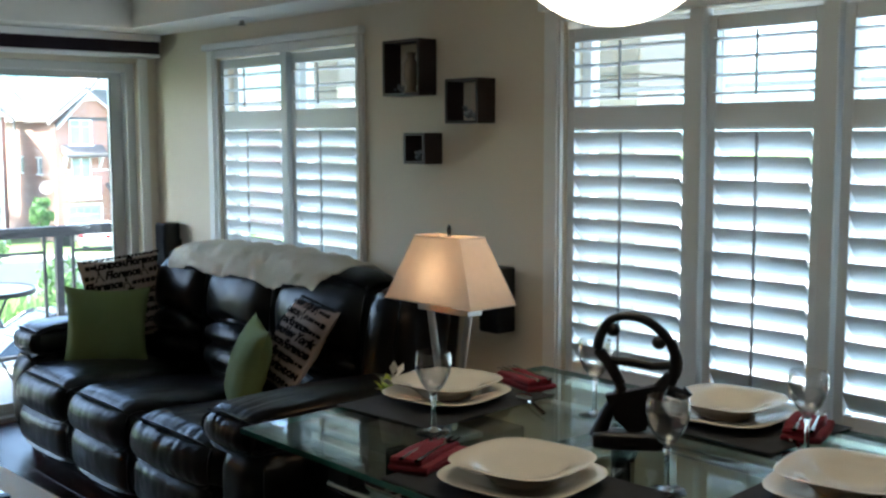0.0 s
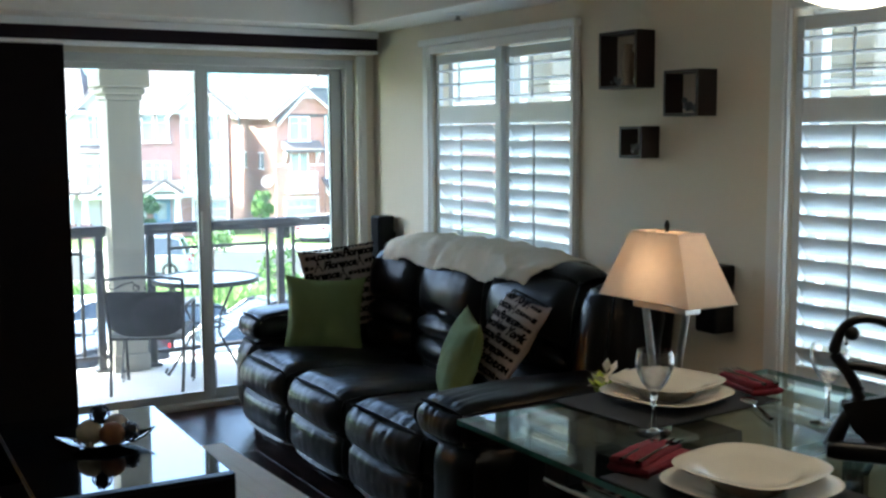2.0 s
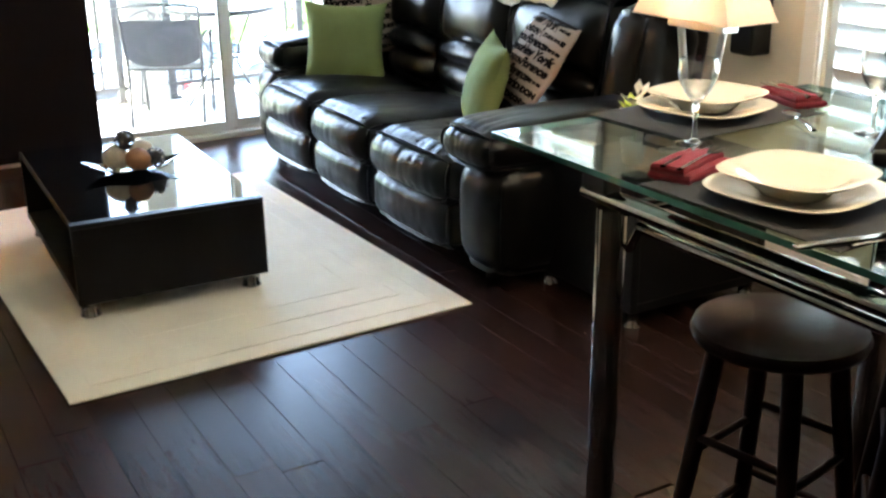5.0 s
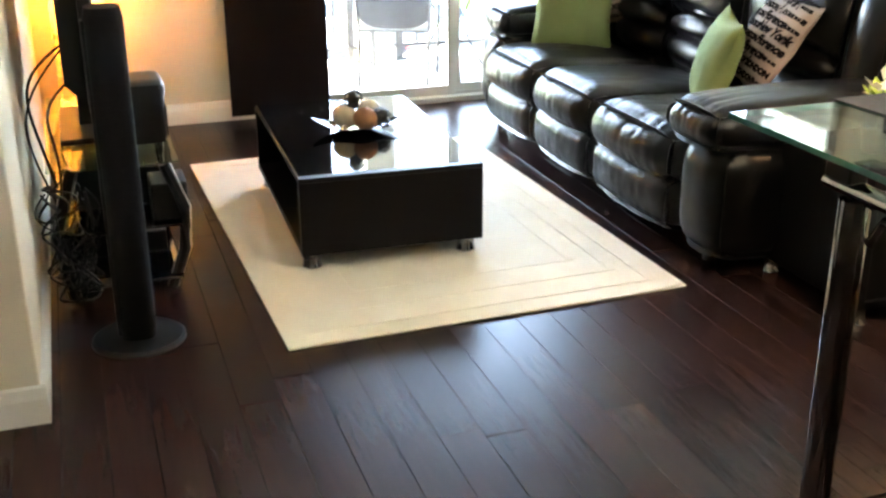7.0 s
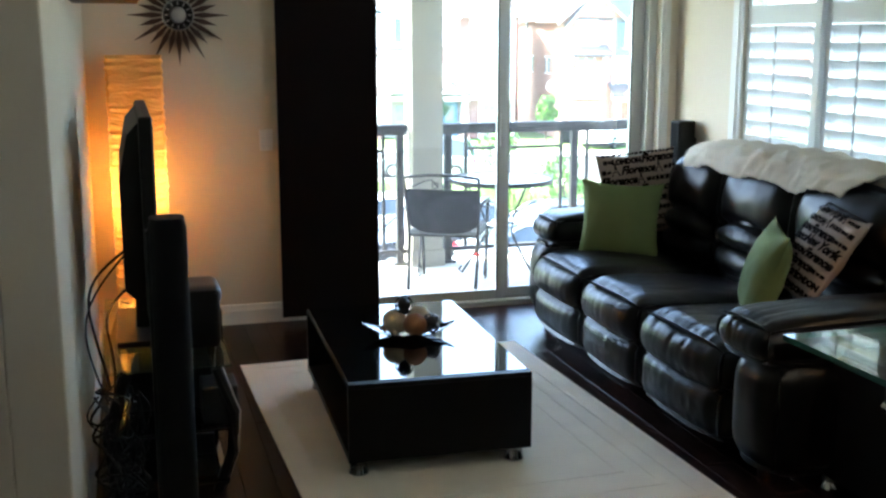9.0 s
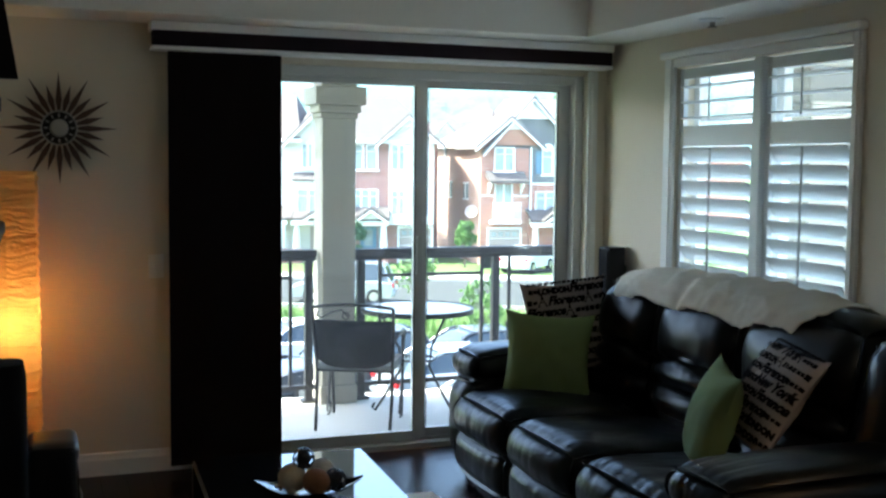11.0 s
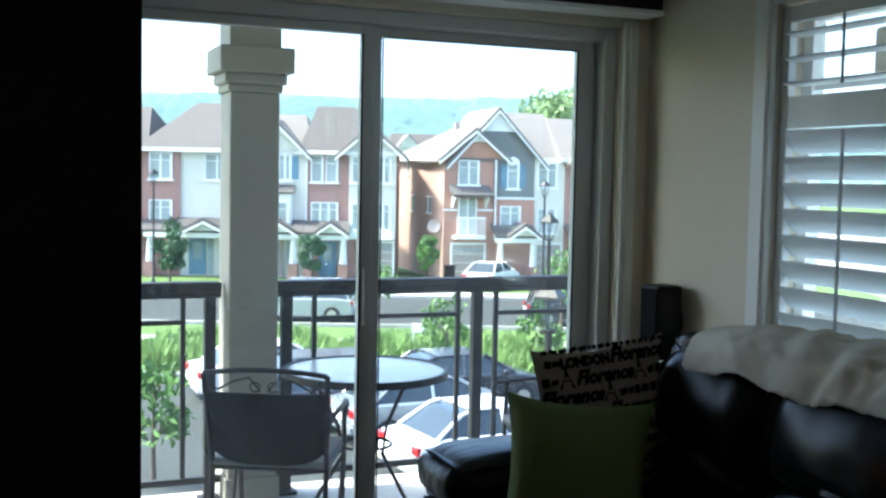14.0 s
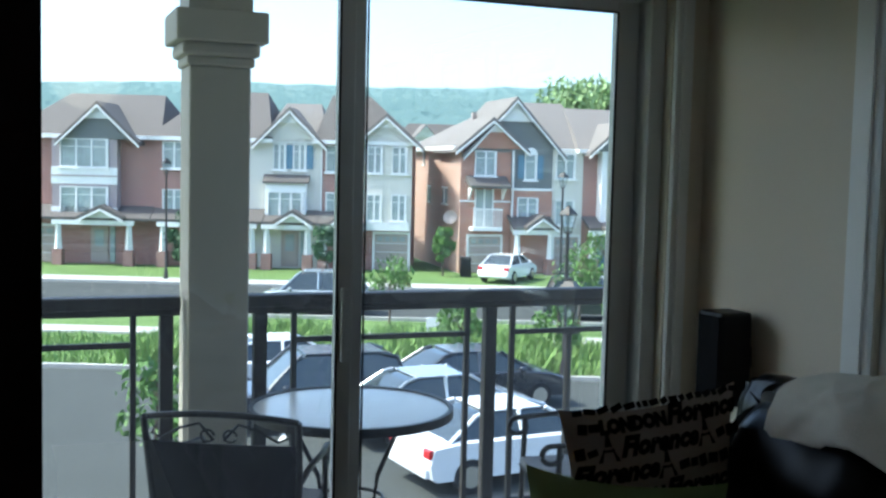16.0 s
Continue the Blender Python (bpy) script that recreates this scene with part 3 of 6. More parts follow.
# ---- window dressing of the balcony door ----
val = thing("panel_track_valance", pose(0, 0, 0), "long dark cloth valance with white rails over the door", "valance")
part("cloth_band", box(0.675, 3.085, 5.815, 5.905, 2.05, 2.122, 0.003), VALC, val)
part("top_rail", box(0.668, 3.09, 5.805, YN - 0.001, 2.122, 2.162, 0.004), WHITE, val, "white top rail")
part("bottom_lip", box(0.672, 3.088, 5.81, 5.93, 2.032, 2.05, 0.003), WHITE, val, "white bottom rail")
pan = thing("sliding_curtain_panel", pose(1.02, 5.873, 0.045), "stack of nearly black cloth panels hanging at the balcony door", "curtain")
for i, (a, b) in enumerate(((-0.275, 0.262), (-0.268, 0.268), (-0.262, 0.273))):
    bm = bmesh.new()
    y = -0.018 + i * 0.016
    bmesh.ops.create_grid(bm, x_segments=14, y_segments=40, size=1)
    for v in bm.verts:
        u, q = v.co.x, (v.co.y + 1) / 2
        v.co = Vector((a + (b - a) * (u + 1) / 2, y + 0.004 * math.sin(u * 5 + i) * (1 - q), q * 1.985))
    ex = bmesh.ops.extrude_face_region(bm, geom=bm.faces[:])
    for v in [g for g in ex["geom"] if isinstance(g, bmesh.types.BMVert)]:
        v.co.y += 0.003
    p = part("cloth_panel", bm, CURT, pan, smooth=False)
    part("weight_bar", box(a, b, y - 0.003, y + 0.006, 0.0, 0.03, 0.002), CURT, p)
sw = thing("light_switch", pose(0.695, YN - 0.001, 0.95), "white light switch plate beside the dark curtain", "switch")
part("plate", box(-0.036, 0.036, -0.007, 0, 0, 0.115, 0.003), WHITE, sw)
part("toggle", box(-0.008, 0.008, -0.014, -0.007, 0.045, 0.07, 0.002), WHITE, sw)
sp = thing("fire_sprinkler", pose(2.97, 4.72, ZS), "recessed chrome fire sprinkler in the bulkhead", "sprinkler")
part("escutcheon", lathe([(0.0, 0.0), (0.06, 0.0), (0.055, -0.008), (0.02, -0.012), (0.0, -0.012)]), WHITE, sp)
part("head", lathe([(0.0, -0.012), (0.012, -0.014), (0.012, -0.03), (0.022, -0.034), (0.022, -0.038), (0.0, -0.038)], 12), CHROME, sp)

# ---- sofa ----
sofa = thing("reclining_sofa", pose(2.5, 4.33, 0), "three-seat black leather reclining sofa with padded arms", "sofa")
SX, SY = 2.5, 4.33


def soft(name, a, parent, lab="", tilt=None, **k):
    bm = cushion(*a, **k)
    if tilt:
        bmesh.ops.rotate(bm, cent=Vector(tilt[1]), matrix=Matrix.Rotation(radians(tilt[0]), 3, "Y"), verts=bm.verts[:])
    bmesh.ops.translate(bm, vec=(-SX, -SY, 0), verts=bm.verts[:])
    return part(name, bm, LEATHER, parent, lab, True)


def pleats(x_edge, reach, amp, seed):
    """Gathered leather: valleys running over the front edge."""
    def f(p):
        k = max(0.0, 1 - max(0.0, p.x - x_edge) / reach)
        if k <= 0:
            return 0.0
        n = noise.noise((p.y * 4 + seed, p.z * 3, p.x * 3))
        a = 1 - min(1.0, abs(noise.noise((p.y * 17 + 1.5 * n + seed, (p.z + p.x) * 3.5, seed))) * 4)
        b = 1 - min(1.0, abs(noise.noise((p.y * 31 + 2.0 * n - seed, (p.z - p.x) * 5.0, seed + 4))) * 4)
        return -amp * k * (a * a * 1.1 + b * b * 0.6) + amp * 0.8 * n
    return f


def lumbar(seed, tuft, yc, hw):
    """A head pad over two rolls under an arched seam."""
    def f(p):
        if p.x > 2.86:
            return 0.0
        z, g = p.z, 0.0
        bow = max(0.0, 1 - ((p.y - yc) / hw) ** 2)
        for zc, rise, deep, wide in ((0.625, 0.058, 0.052, 0.017), (0.545, 0.012, 0.038, 0.016)):
            zc += rise * bow + 0.004 * math.sin(p.y * 9 + seed)
            g -= deep * math.exp(-((z - zc) / wide) ** 2)
        g += 0.022 * math.exp(-((z - 0.80) / 0.10) ** 2) + 0.022 * bow * math.exp(-((z - 0.60) / 0.035) ** 2) + 0.026 * bow * math.exp(-((z - 0.48) / 0.04) ** 2)
        near = math.exp(-((z - 0.60) / 0.09) ** 2) + 0.8 * math.exp(-((z - 0.46) / 0.06) ** 2)
        s = abs(math.sin(p.y * 38 + 4 * noise.noise((p.y * 5 + seed, z * 8, 1))))
        g -= 0.0025 * tuft * near * (1 - s) ** 3
        return g + 0.004 * noise.noise((p.y * 9 + seed, z * 7, 2))
    return f


part("base", cushion(2.12 - SX, 3.03 - SX, 3.2 - SY, 5.48 - SY, 0.05, 0.30, 0.04, cuts=4), LEATHER, sofa)
seats = ((4.69, 5.30), (4.075, 4.685), (3.40, 4.07))
for i, (a, b) in enumerate(seats):
    deep = (0.0022, 0.0026, 0.0045)[i]
    soft("seat_cushion", (1.97, 2.72, a, b, 0.245, 0.468), sofa, tilt=(3.5, (1.97, 0, 0.36)), r=0.105, cuts=44, puff=0.028, wrinkle=0.0035, freq=6, seed=i * 3.1, creases=pleats(2.08, 0.28 + 0.1 * i, deep, i * 2.3))
    soft("footrest", (1.985, 2.16, a + 0.012, b - 0.012, 0.075, 0.285), sofa, r=0.07, cuts=34, puff=0.025, wrinkle=0.0025, freq=8, seed=i * 5.3 + 1, creases=pleats(2.1, 0.2, deep * 0.75, i * 4.1 + 7))
# backs: head pad over two lumbar rolls
for i, (a, b) in enumerate(((4.79, 5.32), (4.175, 4.785), (3.49, 4.17))):
    soft("back_pad", (2.70, 3.02, a, b, 0.38, 0.985), sofa, tilt=(9, (2.78, 0, 0.42)), r=0.13, cuts=44, puff=0.042, wrinkle=0.0025, freq=5, seed=i * 2.2 + 8, creases=lumbar(i * 3.7, 1.2 if i == 1 else 0.8, (a + b) / 2, (b - a) / 2))
soft("back_wing", (2.68, 3.02, 3.24, 3.485, 0.40, 0.955), sofa, tilt=(9, (2.78, 0, 0.42)), r=0.11, cuts=20, puff=0.02, wrinkle=0.005, seed=30)
soft("back_frame", (2.90, 3.06, 3.27, 5.56, 0.06, 0.90), sofa, tilt=(6, (2.98, 0, 0.1)), r=0.05, cuts=12, wrinkle=0.003, seed=3)
soft("back_wing", (2.90, 3.04, 5.30, 5.57, 0.40, 0.97), sofa, tilt=(9, (2.78, 0, 0.42)), r=0.08, cuts=20, puff=0.015, wrinkle=0.006, seed=33)
# arms
for i, (a, b) in enumerate(((3.07, 3.40), (5.29, 5.60))):
    soft("arm_front", (2.0 + 0.06 * i, 2.94, a, b, 0.05, 0.50), sofa, r=0.12, cuts=24, puff=0.02, wrinkle=0.002, seed=40 + i)
    soft("arm_pad", (1.95 + 0.14 * i, 2.80, a - 0.005, b + 0.005, 0.465, 0.62), sofa, r=0.08, cuts=34, puff=0.025, wrinkle=0.003, freq=6, seed=44 + i, creases=pleats(2.05, 0.22, 0.004, i * 3.3 + 2))
for a, b in ((2.12, 3.3), (2.12, 5.4), (2.9, 3.3), (2.9, 5.4)):
    part("foot", lathe([(0.0, 0), (0.025, 0), (0.025, 0.05), (0.0, 0.05)], 12), BLACKP, sofa, m=pose(a - SX, b - SY, 0))

# throw over the back
bm = bmesh.new()
NU, NV = 110, 40
prof = [(2.745, 0.893), (2.765, 0.938), (2.80, 0.972), (2.86, 0.994), (2.93, 1.002), (3.02, 0.995), (3.09, 0.955), (3.115, 0.90)]


def along(pr, t):
    t = max(0, min(0.9999, t)) * (len(pr) - 1)
    i = int(t)
    k = t - i
    return [pr[i][j] * (1 - k) + pr[i + 1][j] * k for j in (0, 1)]


grid = []
for i in range(NU + 1):
    u = i / NU
    row = []
    lift = 0.030 * math.sin(u * math.pi) ** 0.7
    hang = 0.012 * noise.noise((u * 5, 1.3, 0)) + 0.012 * math.sin(u * 17)
    for j in range(NV + 1):
        v = j / NV
        x, z = along(prof, v)
        front = max(0.0, 1 - v / 0.35)
        bend = u + 0.05 * v + 0.02 * noise.noise((u * 4, v * 3, 9))
        fold = abs(math.sin(bend * 21 - 3.2 * v + 3.5 * noise.noise((u * 3, v * 1.6, 3)))) ** 1.6
        small = abs(noise.noise((u * 16 + v * 5, v * 4 - u * 3, 7)))
        crease = (1 - abs(math.sin(bend * 34 - 8 * v + 4 * noise.noise((u * 5, v * 2, 6))))) ** 3
        f = (0.016 * fold + 0.007 * crease + 0.018 * small + 0.007 * noise.noise((u * 34, v * 9, 4))) * min(1.0, 0.25 + 6 * min(u, 1 - u))
        yy = 3.735 + 0.09 * front * (1 - u) ** 4 + (1.44 - 0.03 * front) * u + 0.02 * noise.noise((v * 4, 5, u * 2))
        row.append(bm.verts.new((x - 0.55 * f - SX, yy - SY, z + lift * min(1.0, v / 0.2) + 0.8 * f + hang * front + 0.008)))
    grid.append(row)
for i in range(NU):
    for j in range(NV):
        bm.faces.new((grid[i][j], grid[i + 1][j], grid[i + 1][j + 1], grid[i][j + 1]))
ex = bmesh.ops.extrude_face_region(bm, geom=bm.faces[:])
for v in [g for g in ex["geom"] if isinstance(g, bmesh.types.BMVert)]:
    v.co += Vector((0.004, 0, -0.007))
thr = link("throw_blanket", bm, THROW, smooth=True)
thr.location = (SX, SY, 0)
tagged(thr, "rumpled cream fleece throw draped over the sofa back", "blanket")


def pillow_z(u, v, size, thick):
    k = max(0.0, (1 - abs(u) ** 2.4)) * max(0.0, (1 - abs(v) ** 2.4))
    return thick / 2 * k ** 0.55


def pillow(name, m, size, thick, material, label, seed):
    """A square cushion, plump in the middle with pinched corners. It lies in x-y."""
    bm = bmesh.new()
    n = 22
    sides = []
    for s in (1, -1):
        g = []
        for i in range(n + 1):
            r = []
            for j in range(n + 1):
                u, v = 2 * i / n - 1, 2 * j / n - 1
                pin = 1 - 0.12 * (1 - u * u) * abs(v) ** 2
                pin2 = 1 - 0.12 * (1 - v * v) * abs(u) ** 2
                z = s * pillow_z(u, v, size, thick)
                z += (0.010 * noise.noise((u * 3 + seed, v * 3, s)) + 0.007 * noise.noise((u * 8 + seed, v * 4, s))) * (1 - abs(u)) ** 0.3 * (1 - abs(v)) ** 0.3 if max(abs(u), abs(v)) < 1 else 0
                r.append(bm.verts.new((u * size / 2 * pin2, v * size / 2 * pin, z)))
            g.append(r)
        sides.append(g)
        for i in range(n):
            for j in range(n):
                f = (g[i][j], g[i + 1][j], g[i + 1][j + 1], g[i][j + 1])
                bm.faces.new(f if s > 0 else f[::-1])
    bmesh.ops.remove_doubles(bm, verts=bm.verts[:], dist=1e-4)
    t = thing(name, m, label, "cushion", "cushions on the sofa")
    part("cover", bm, material, t, smooth=True)
    return t


def on_pillow(t, bm, size, thick):
    """Lays a flat print on the cushion's face."""
    for v in bm.verts:
        u, w = max(-0.97, min(0.97, 2 * v.co.x / size)), max(-0.97, min(0.97, 2 * v.co.y / size))
        v.co.z = pillow_z(u, w, size, thick) + 0.006
    return part("print", bm, INK, t, "black print")


def words(text, x, y, h, shear=0.0):
    cu = bpy.data.curves.new("words", "FONT")
    cu.body, cu.size, cu.align_x, cu.resolution_u, cu.shear = text, h, "CENTER", 2, shear
    cu.offset = 0.0034
    ob = new("words", cu)
    bpy.context.view_layer.update()
    me = bpy.data.meshes.new_from_object(ob.evaluated_get(bpy.context.evaluated_depsgraph_get()))
    bm = bmesh.new()
    bm.from_mesh(me)
    bpy.data.objects.remove(ob)
    bpy.data.curves.remove(cu)
    bpy.data.meshes.remove(me)
    bmesh.ops.subdivide_edges(bm, edges=[e for e in bm.edges if e.calc_length() > 0.03], cuts=1)
    bmesh.ops.translate(bm, vec=(x, y, 0), verts=bm.verts[:])
    return bm


def bar(x, y, w, h, a=0.0, n=6):
    bm = bmesh.new()
    bmesh.ops.create_grid(bm, x_segments=n, y_segments=2, size=0.5, matrix=Matrix.Translation((x, y, 0)) @ Matrix.Rotation(radians(a), 4, "Z") @ Matrix.Diagonal((w, h, 1, 1)))
    return bm


def tower_mark(x, y, s):
    bm = bmesh.new()
    for o in ([(-0.5, 0), (-0.3, 0), (-0.05, 1.0), (0, 1.25), (0.05, 1.0), (0.3, 0), (0.5, 0), (0.16, 0.62), (0.05, 1.2), (-0.05, 1.2), (-0.16, 0.62)],):
        bm.faces.new([bm.verts.new((x + a * s, y + b * s, 0)) for a, b in o])
    return merge(bm, bar(x, y + 0.45 * s, 0.55 * s, 0.10 * s))


def print_pillow(t, size, thick, seed):
    """Rows of bold city names and towers, with rows of small lettering as bars between them."""
    rnd = random.Random(seed)
    s = size / 0.45
    kinds = [("New York", 0.058, 0.35, 0.205), ("LONDON", 0.036, 0.0, 0.150), ("Florence", 0.054, 0.35, 0.185)]
    y, row = 0.168, seed
    while y > -0.215:
        x = -0.205 - rnd.uniform(0, 0.05)
        k = row
        while x < 0.2:
            text, h, sh, wide = kinds[k % 3]
            if x > -0.215 and x + wide < 0.222:
                on_pillow(t, words(text, (x + wide / 2) * s, y * s, h * s, sh), size, thick)
                x += wide + 0.008
            else:
                stop = min(0.21, x + 0.07)
                while x < stop:
                    w = rnd.uniform(0.010, 0.028)
                    if x > -0.212:
                        on_pillow(t, bar((x + w / 2) * s, (y + 0.013) * s, w * s, 0.026 * s * rnd.uniform(0.5, 1.0), rnd.uniform(-10, 22), 3), size, thick)
                    x += w + rnd.uniform(0.002, 0.005)
            if x < 0.17 and rnd.random() < 0.35:
                on_pillow(t, tower_mark((x + 0.02) * s, (y - 0.008) * s, 0.05 * s), size, thick)
                x += 0.05
            k += 1
        row += 1
        y -= 0.050
    x = -0.2
    while x < 0.2:
        w = rnd.uniform(0.010, 0.030)
        on_pillow(t, bar((x + w / 2) * s, 0.214 * s, w * s, 0.012 * s, rnd.uniform(-10, 22), 3), size, thick)
        x += w + 0.004


def stand(x, y, z, face, lean, spin=0.0):
    """Pose of a cushion standing on its edge, facing the compass angle face and leaning back."""
    return pose(x, y, z, 0, 0, face) @ pose(0, 0, 0, 90 - lean, 0, 0) @ pose(0, 0, 0, 0, 0, spin)


bp = pillow("printed_cushion", stand(2.545, 5.25, 0.735, 3, 3, 4), 0.465, 0.10, CREAMC, "cream cushion printed with black city names", 1)
print_pillow(bp, 0.465, 0.10, 3)
pillow("green_cushion", stand(2.395, 5.13, 0.618, -24, 17, -3), 0.425, 0.13, GREEN, "olive green cotton cushion in the sofa corner", 5)
bp = pillow("printed_cushion", stand(2.612, 3.765, 0.694, -99, 33, -5), 0.42, 0.12, CREAMC, "cream cushion printed with black city names", 9)
print_pillow(bp, 0.42, 0.12, 8)
pillow("green_cushion", stand(2.45, 3.88, 0.600, -114, 17, -3), 0.415, 0.15, GREEN, "olive green cotton cushion leaning on another", 7)

# ---- rug and coffee table ----
rug = thing("area_rug", pose(1.17, 4.12, 0, 0, 0, 1.6), "cream wool rug with carved rectangles on the wood floor", "rug")
bm = cushion(-0.705, 0.705, -1.05, 1.05, 0.0, 0.012, 0.006, cuts=3)
part("rug_body", bm, RUGM, rug)
for i, (a, b, c, d) in enumerate(((-0.62, 0.62, -0.97, 0.97), (-0.52, 0.54, -0.84, 0.86), (-0.40, 0.44, -0.70, 0.72))):
    bm = bmesh.new()
    wd = 0.022
    for r in ((a, b, c, c + wd), (a, b, d - wd, d), (a, a + wd, c + wd, d - wd), (b - wd, b, c + wd, d - wd)):
        box(*r, 0.0115, 0.0134, 0.0006, 1, bm=bm)
    part("carved_line", bm, RUGM, rug)

ct = thing("coffee_table", pose(1.02, 4.185, 0.012, 0, 0, -2.0), "low black coffee table with glass top and chrome feet", "coffee table")
hx, hy, b0, b1 = 0.337, 0.57, 0.062, 0.348
part("front_panel", box(-hx, hx, -hy, -hy + 0.028, b0, b1 - 0.014, 0.002), BLACKW, ct)
part("back_panel", box(-hx, hx, hy - 0.028, hy, b0, b1 - 0.014, 0.002), BLACKW, ct)
part("bottom_board", box(-hx + 0.001, hx - 0.001, -hy + 0.028, hy - 0.028, b0, b0 + 0.03, 0.002), BLACKW, ct)
part("side_panel", box(hx - 0.028, hx, -hy + 0.028, hy - 0.028, b0 + 0.03, b1 - 0.014, 0.002), BLACKW, ct)
part("top_frame", box(-hx, hx, -hy, hy, b1 - 0.013, b1 - 0.004, 0.002), BLACKW, ct)
part("glass_top", box(-hx + 0.006, hx - 0.006, -hy + 0.04, hy - 0.006, b1 - 0.0035, b1 + 0.003, 0.0015), BLACKGL, ct, "black glass top")
part("front_edge", box(-hx, hx, -hy, -hy + 0.038, b1 - 0.0035, b1 + 0.003, 0.0015), BLACKW, ct)
for a in (-1, 1):
    for b in (-1, 1):
        part("foot", lathe([(0, 0), (0.036, 0), (0.036, 0.006), (0.032, 0.01), (0.032, b0), (0, b0)], 20), CHROME, ct, "chrome foot", True, pose(a * (hx - 0.045), b * (hy - 0.07), 0))

dish = thing("decor_dish", pose(1.03, 4.20, 0.3635, 0, 0, -8), "dark boat-shaped dish on the coffee table", "dish")
bm = bmesh.new()
n, k = 20, 8
g = []
for i in range(n + 1):
    u = 2 * i / n - 1
    wv = 0.098 * (1 - abs(u) ** 1.7) + 0.003
    g.append([bm.verts.new((u * 0.188, wv * (2 * j / k - 1), 0.007 + 0.052 * abs(u) ** 2.6 + 0.024 * (2 * j / k - 1) ** 2 * (1 - abs(u)))) for j in range(k + 1)])
for i in range(n):
    for j in range(k):
        bm.faces.new((g[i][j], g[i + 1][j], g[i + 1][j + 1], g[i][j + 1]))
ex = bmesh.ops.extrude_face_region(bm, geom=bm.faces[:])
for v in [q for q in ex["geom"] if isinstance(q, bmesh.types.BMVert)]:
    v.co.z -= 0.006
part("bowl", bm, BLACKGL, dish, smooth=True)


def ball(name, x, y, z, r, material, label, weave=False):
    bm = bmesh.new()
    if not weave:
        bmesh.ops.create_icosphere(bm, subdivisions=3, radius=r)
        for v in bm.verts:
            v.co *= 1 + 0.05 * noise.noise(v.co * 60)
    else:
        bmesh.ops.create_icosphere(bm, subdivisions=2, radius=r * 0.72)
        rnd = random.Random(int(x * 1e4))
        for _ in range(9):
            q = Euler((rnd.uniform(0, 3), rnd.uniform(0, 3), rnd.uniform(0, 3))).to_matrix()
            merge(bm, tube([q @ Vector(p) for p in arc((0, 0, 0), r * 0.95, 0, 360, 24)], 0.0035, 5))
    ob = link(name, bm, material, smooth=True)
    ob.location = (x, y, z + r)
    return tagged(ob, label, "ornament", "ornament balls in the dish")


ball("ornament_ball", 0.972, 4.205, 0.376, 0.050, BALLC, "cream woven ornament ball in the dish")
ball("ornament_ball", 1.078, 4.232, 0.376, 0.050, BALLC, "cream woven ornament ball in the dish")
ball("ornament_ball", 1.040, 4.140, 0.376, 0.047, BALLB, "tan ornament ball in the dish")
ball("wicker_ball", 1.112, 4.165, 0.380, 0.038, CARVED, "small dark rattan ball in the dish", True)
ball("wicker_ball", 1.008, 4.195, 0.455, 0.038, CARVED, "small dark rattan ball on the others", True)
rb = random.Random(31)
for i in range(16):
    a = rb.uniform(0, 6.28)
    x, y = 1.03 + 0.115 * math.cos(a) * rb.uniform(0.8, 1.1), 4.195 + 0.052 * math.sin(a) * rb.uniform(0.8, 1.15)
    u = (x - 1.03) / 0.188
    ball("pebble", x, y, 0.3755 + 0.052 * abs(u) ** 2.6, rb.uniform(0.008, 0.012), rb.choice((BALLC, BALLB, CARVED)), "small polished pebble scattered in the dish")

# ---- television corner ----
st = thing("television_stand", pose(0.05, 4.15, 0), "black television stand with glass shelves full of cables", "stand")
for a in (-0.50, 0.50):
    part("side_frame", tube([(-0.16, a, 0.02), (-0.19, a, 0.25), (-0.12, a, 0.47)], 0.022, 8), BLACKP, st)
    bm = tube([(0.16, a, 0.02), (0.215, a, 0.16), (0.225, a, 0.30), (0.17, a, 0.46)], 0.02, 8)
    lg = part("curved_leg", bm, BLACKP, st)
    part("edge_trim", tube([(0.176, a, 0.02), (0.232, a, 0.16), (0.242, a, 0.30), (0.187, a, 0.46)], 0.006, 6), SILVER, lg, "silver edge trim", True)
for z, d in ((0.47, 0.20), (0.25, 0.19), (0.06, 0.18)):
    part("glass_shelf", box(-d, d + 0.02, -0.54, 0.54, z, z + 0.01, 0.003), BLACKGL if z < 0.4 else TABGL, st, "glass shelf")
part("receiver", box(-0.12, 0.17, -0.30, 0.14, 0.262, 0.40, 0.005), BLACKP, st)
part("disc_player", box(-0.12, 0.17, -0.28, 0.15, 0.072, 0.15, 0.004), BLACKP, st)
part("game_box", box(0.12, 0.24, -0.50, -0.34, 0.262, 0.39, 0.006), BLACKP, st)
tv = thing("television", pose(0.0, 4.16, 0.481), "flat black television seen edge-on", "television")
part("bezel", box(0.008, 0.052, -0.50, 0.50, 0.16, 0.82, 0.008), BLACKP, tv)
bm = prism([(-0.06, 0.25), (0.007, 0.18), (0.007, 0.80), (-0.03, 0.76), (-0.06, 0.62)], (-0.46, 0.46), "y")
part("rear_shell", bm, BLACKP, tv)
part("screen", box(0.052, 0.0545, -0.47, 0.47, 0.19, 0.79), BLACKGL, tv)
part("neck", box(-0.03, 0.03, -0.06, 0.06, 0.02, 0.17, 0.005), BLACKP, tv)
part("base_plate", box(-0.10, 0.14, -0.26, 0.26, 0.0, 0.02, 0.006), BLACKP, tv)
cs = thing("centre_speaker", pose(0.185, 3.92, 0.482), "black rounded loudspeaker on the glass shelf", "speaker")
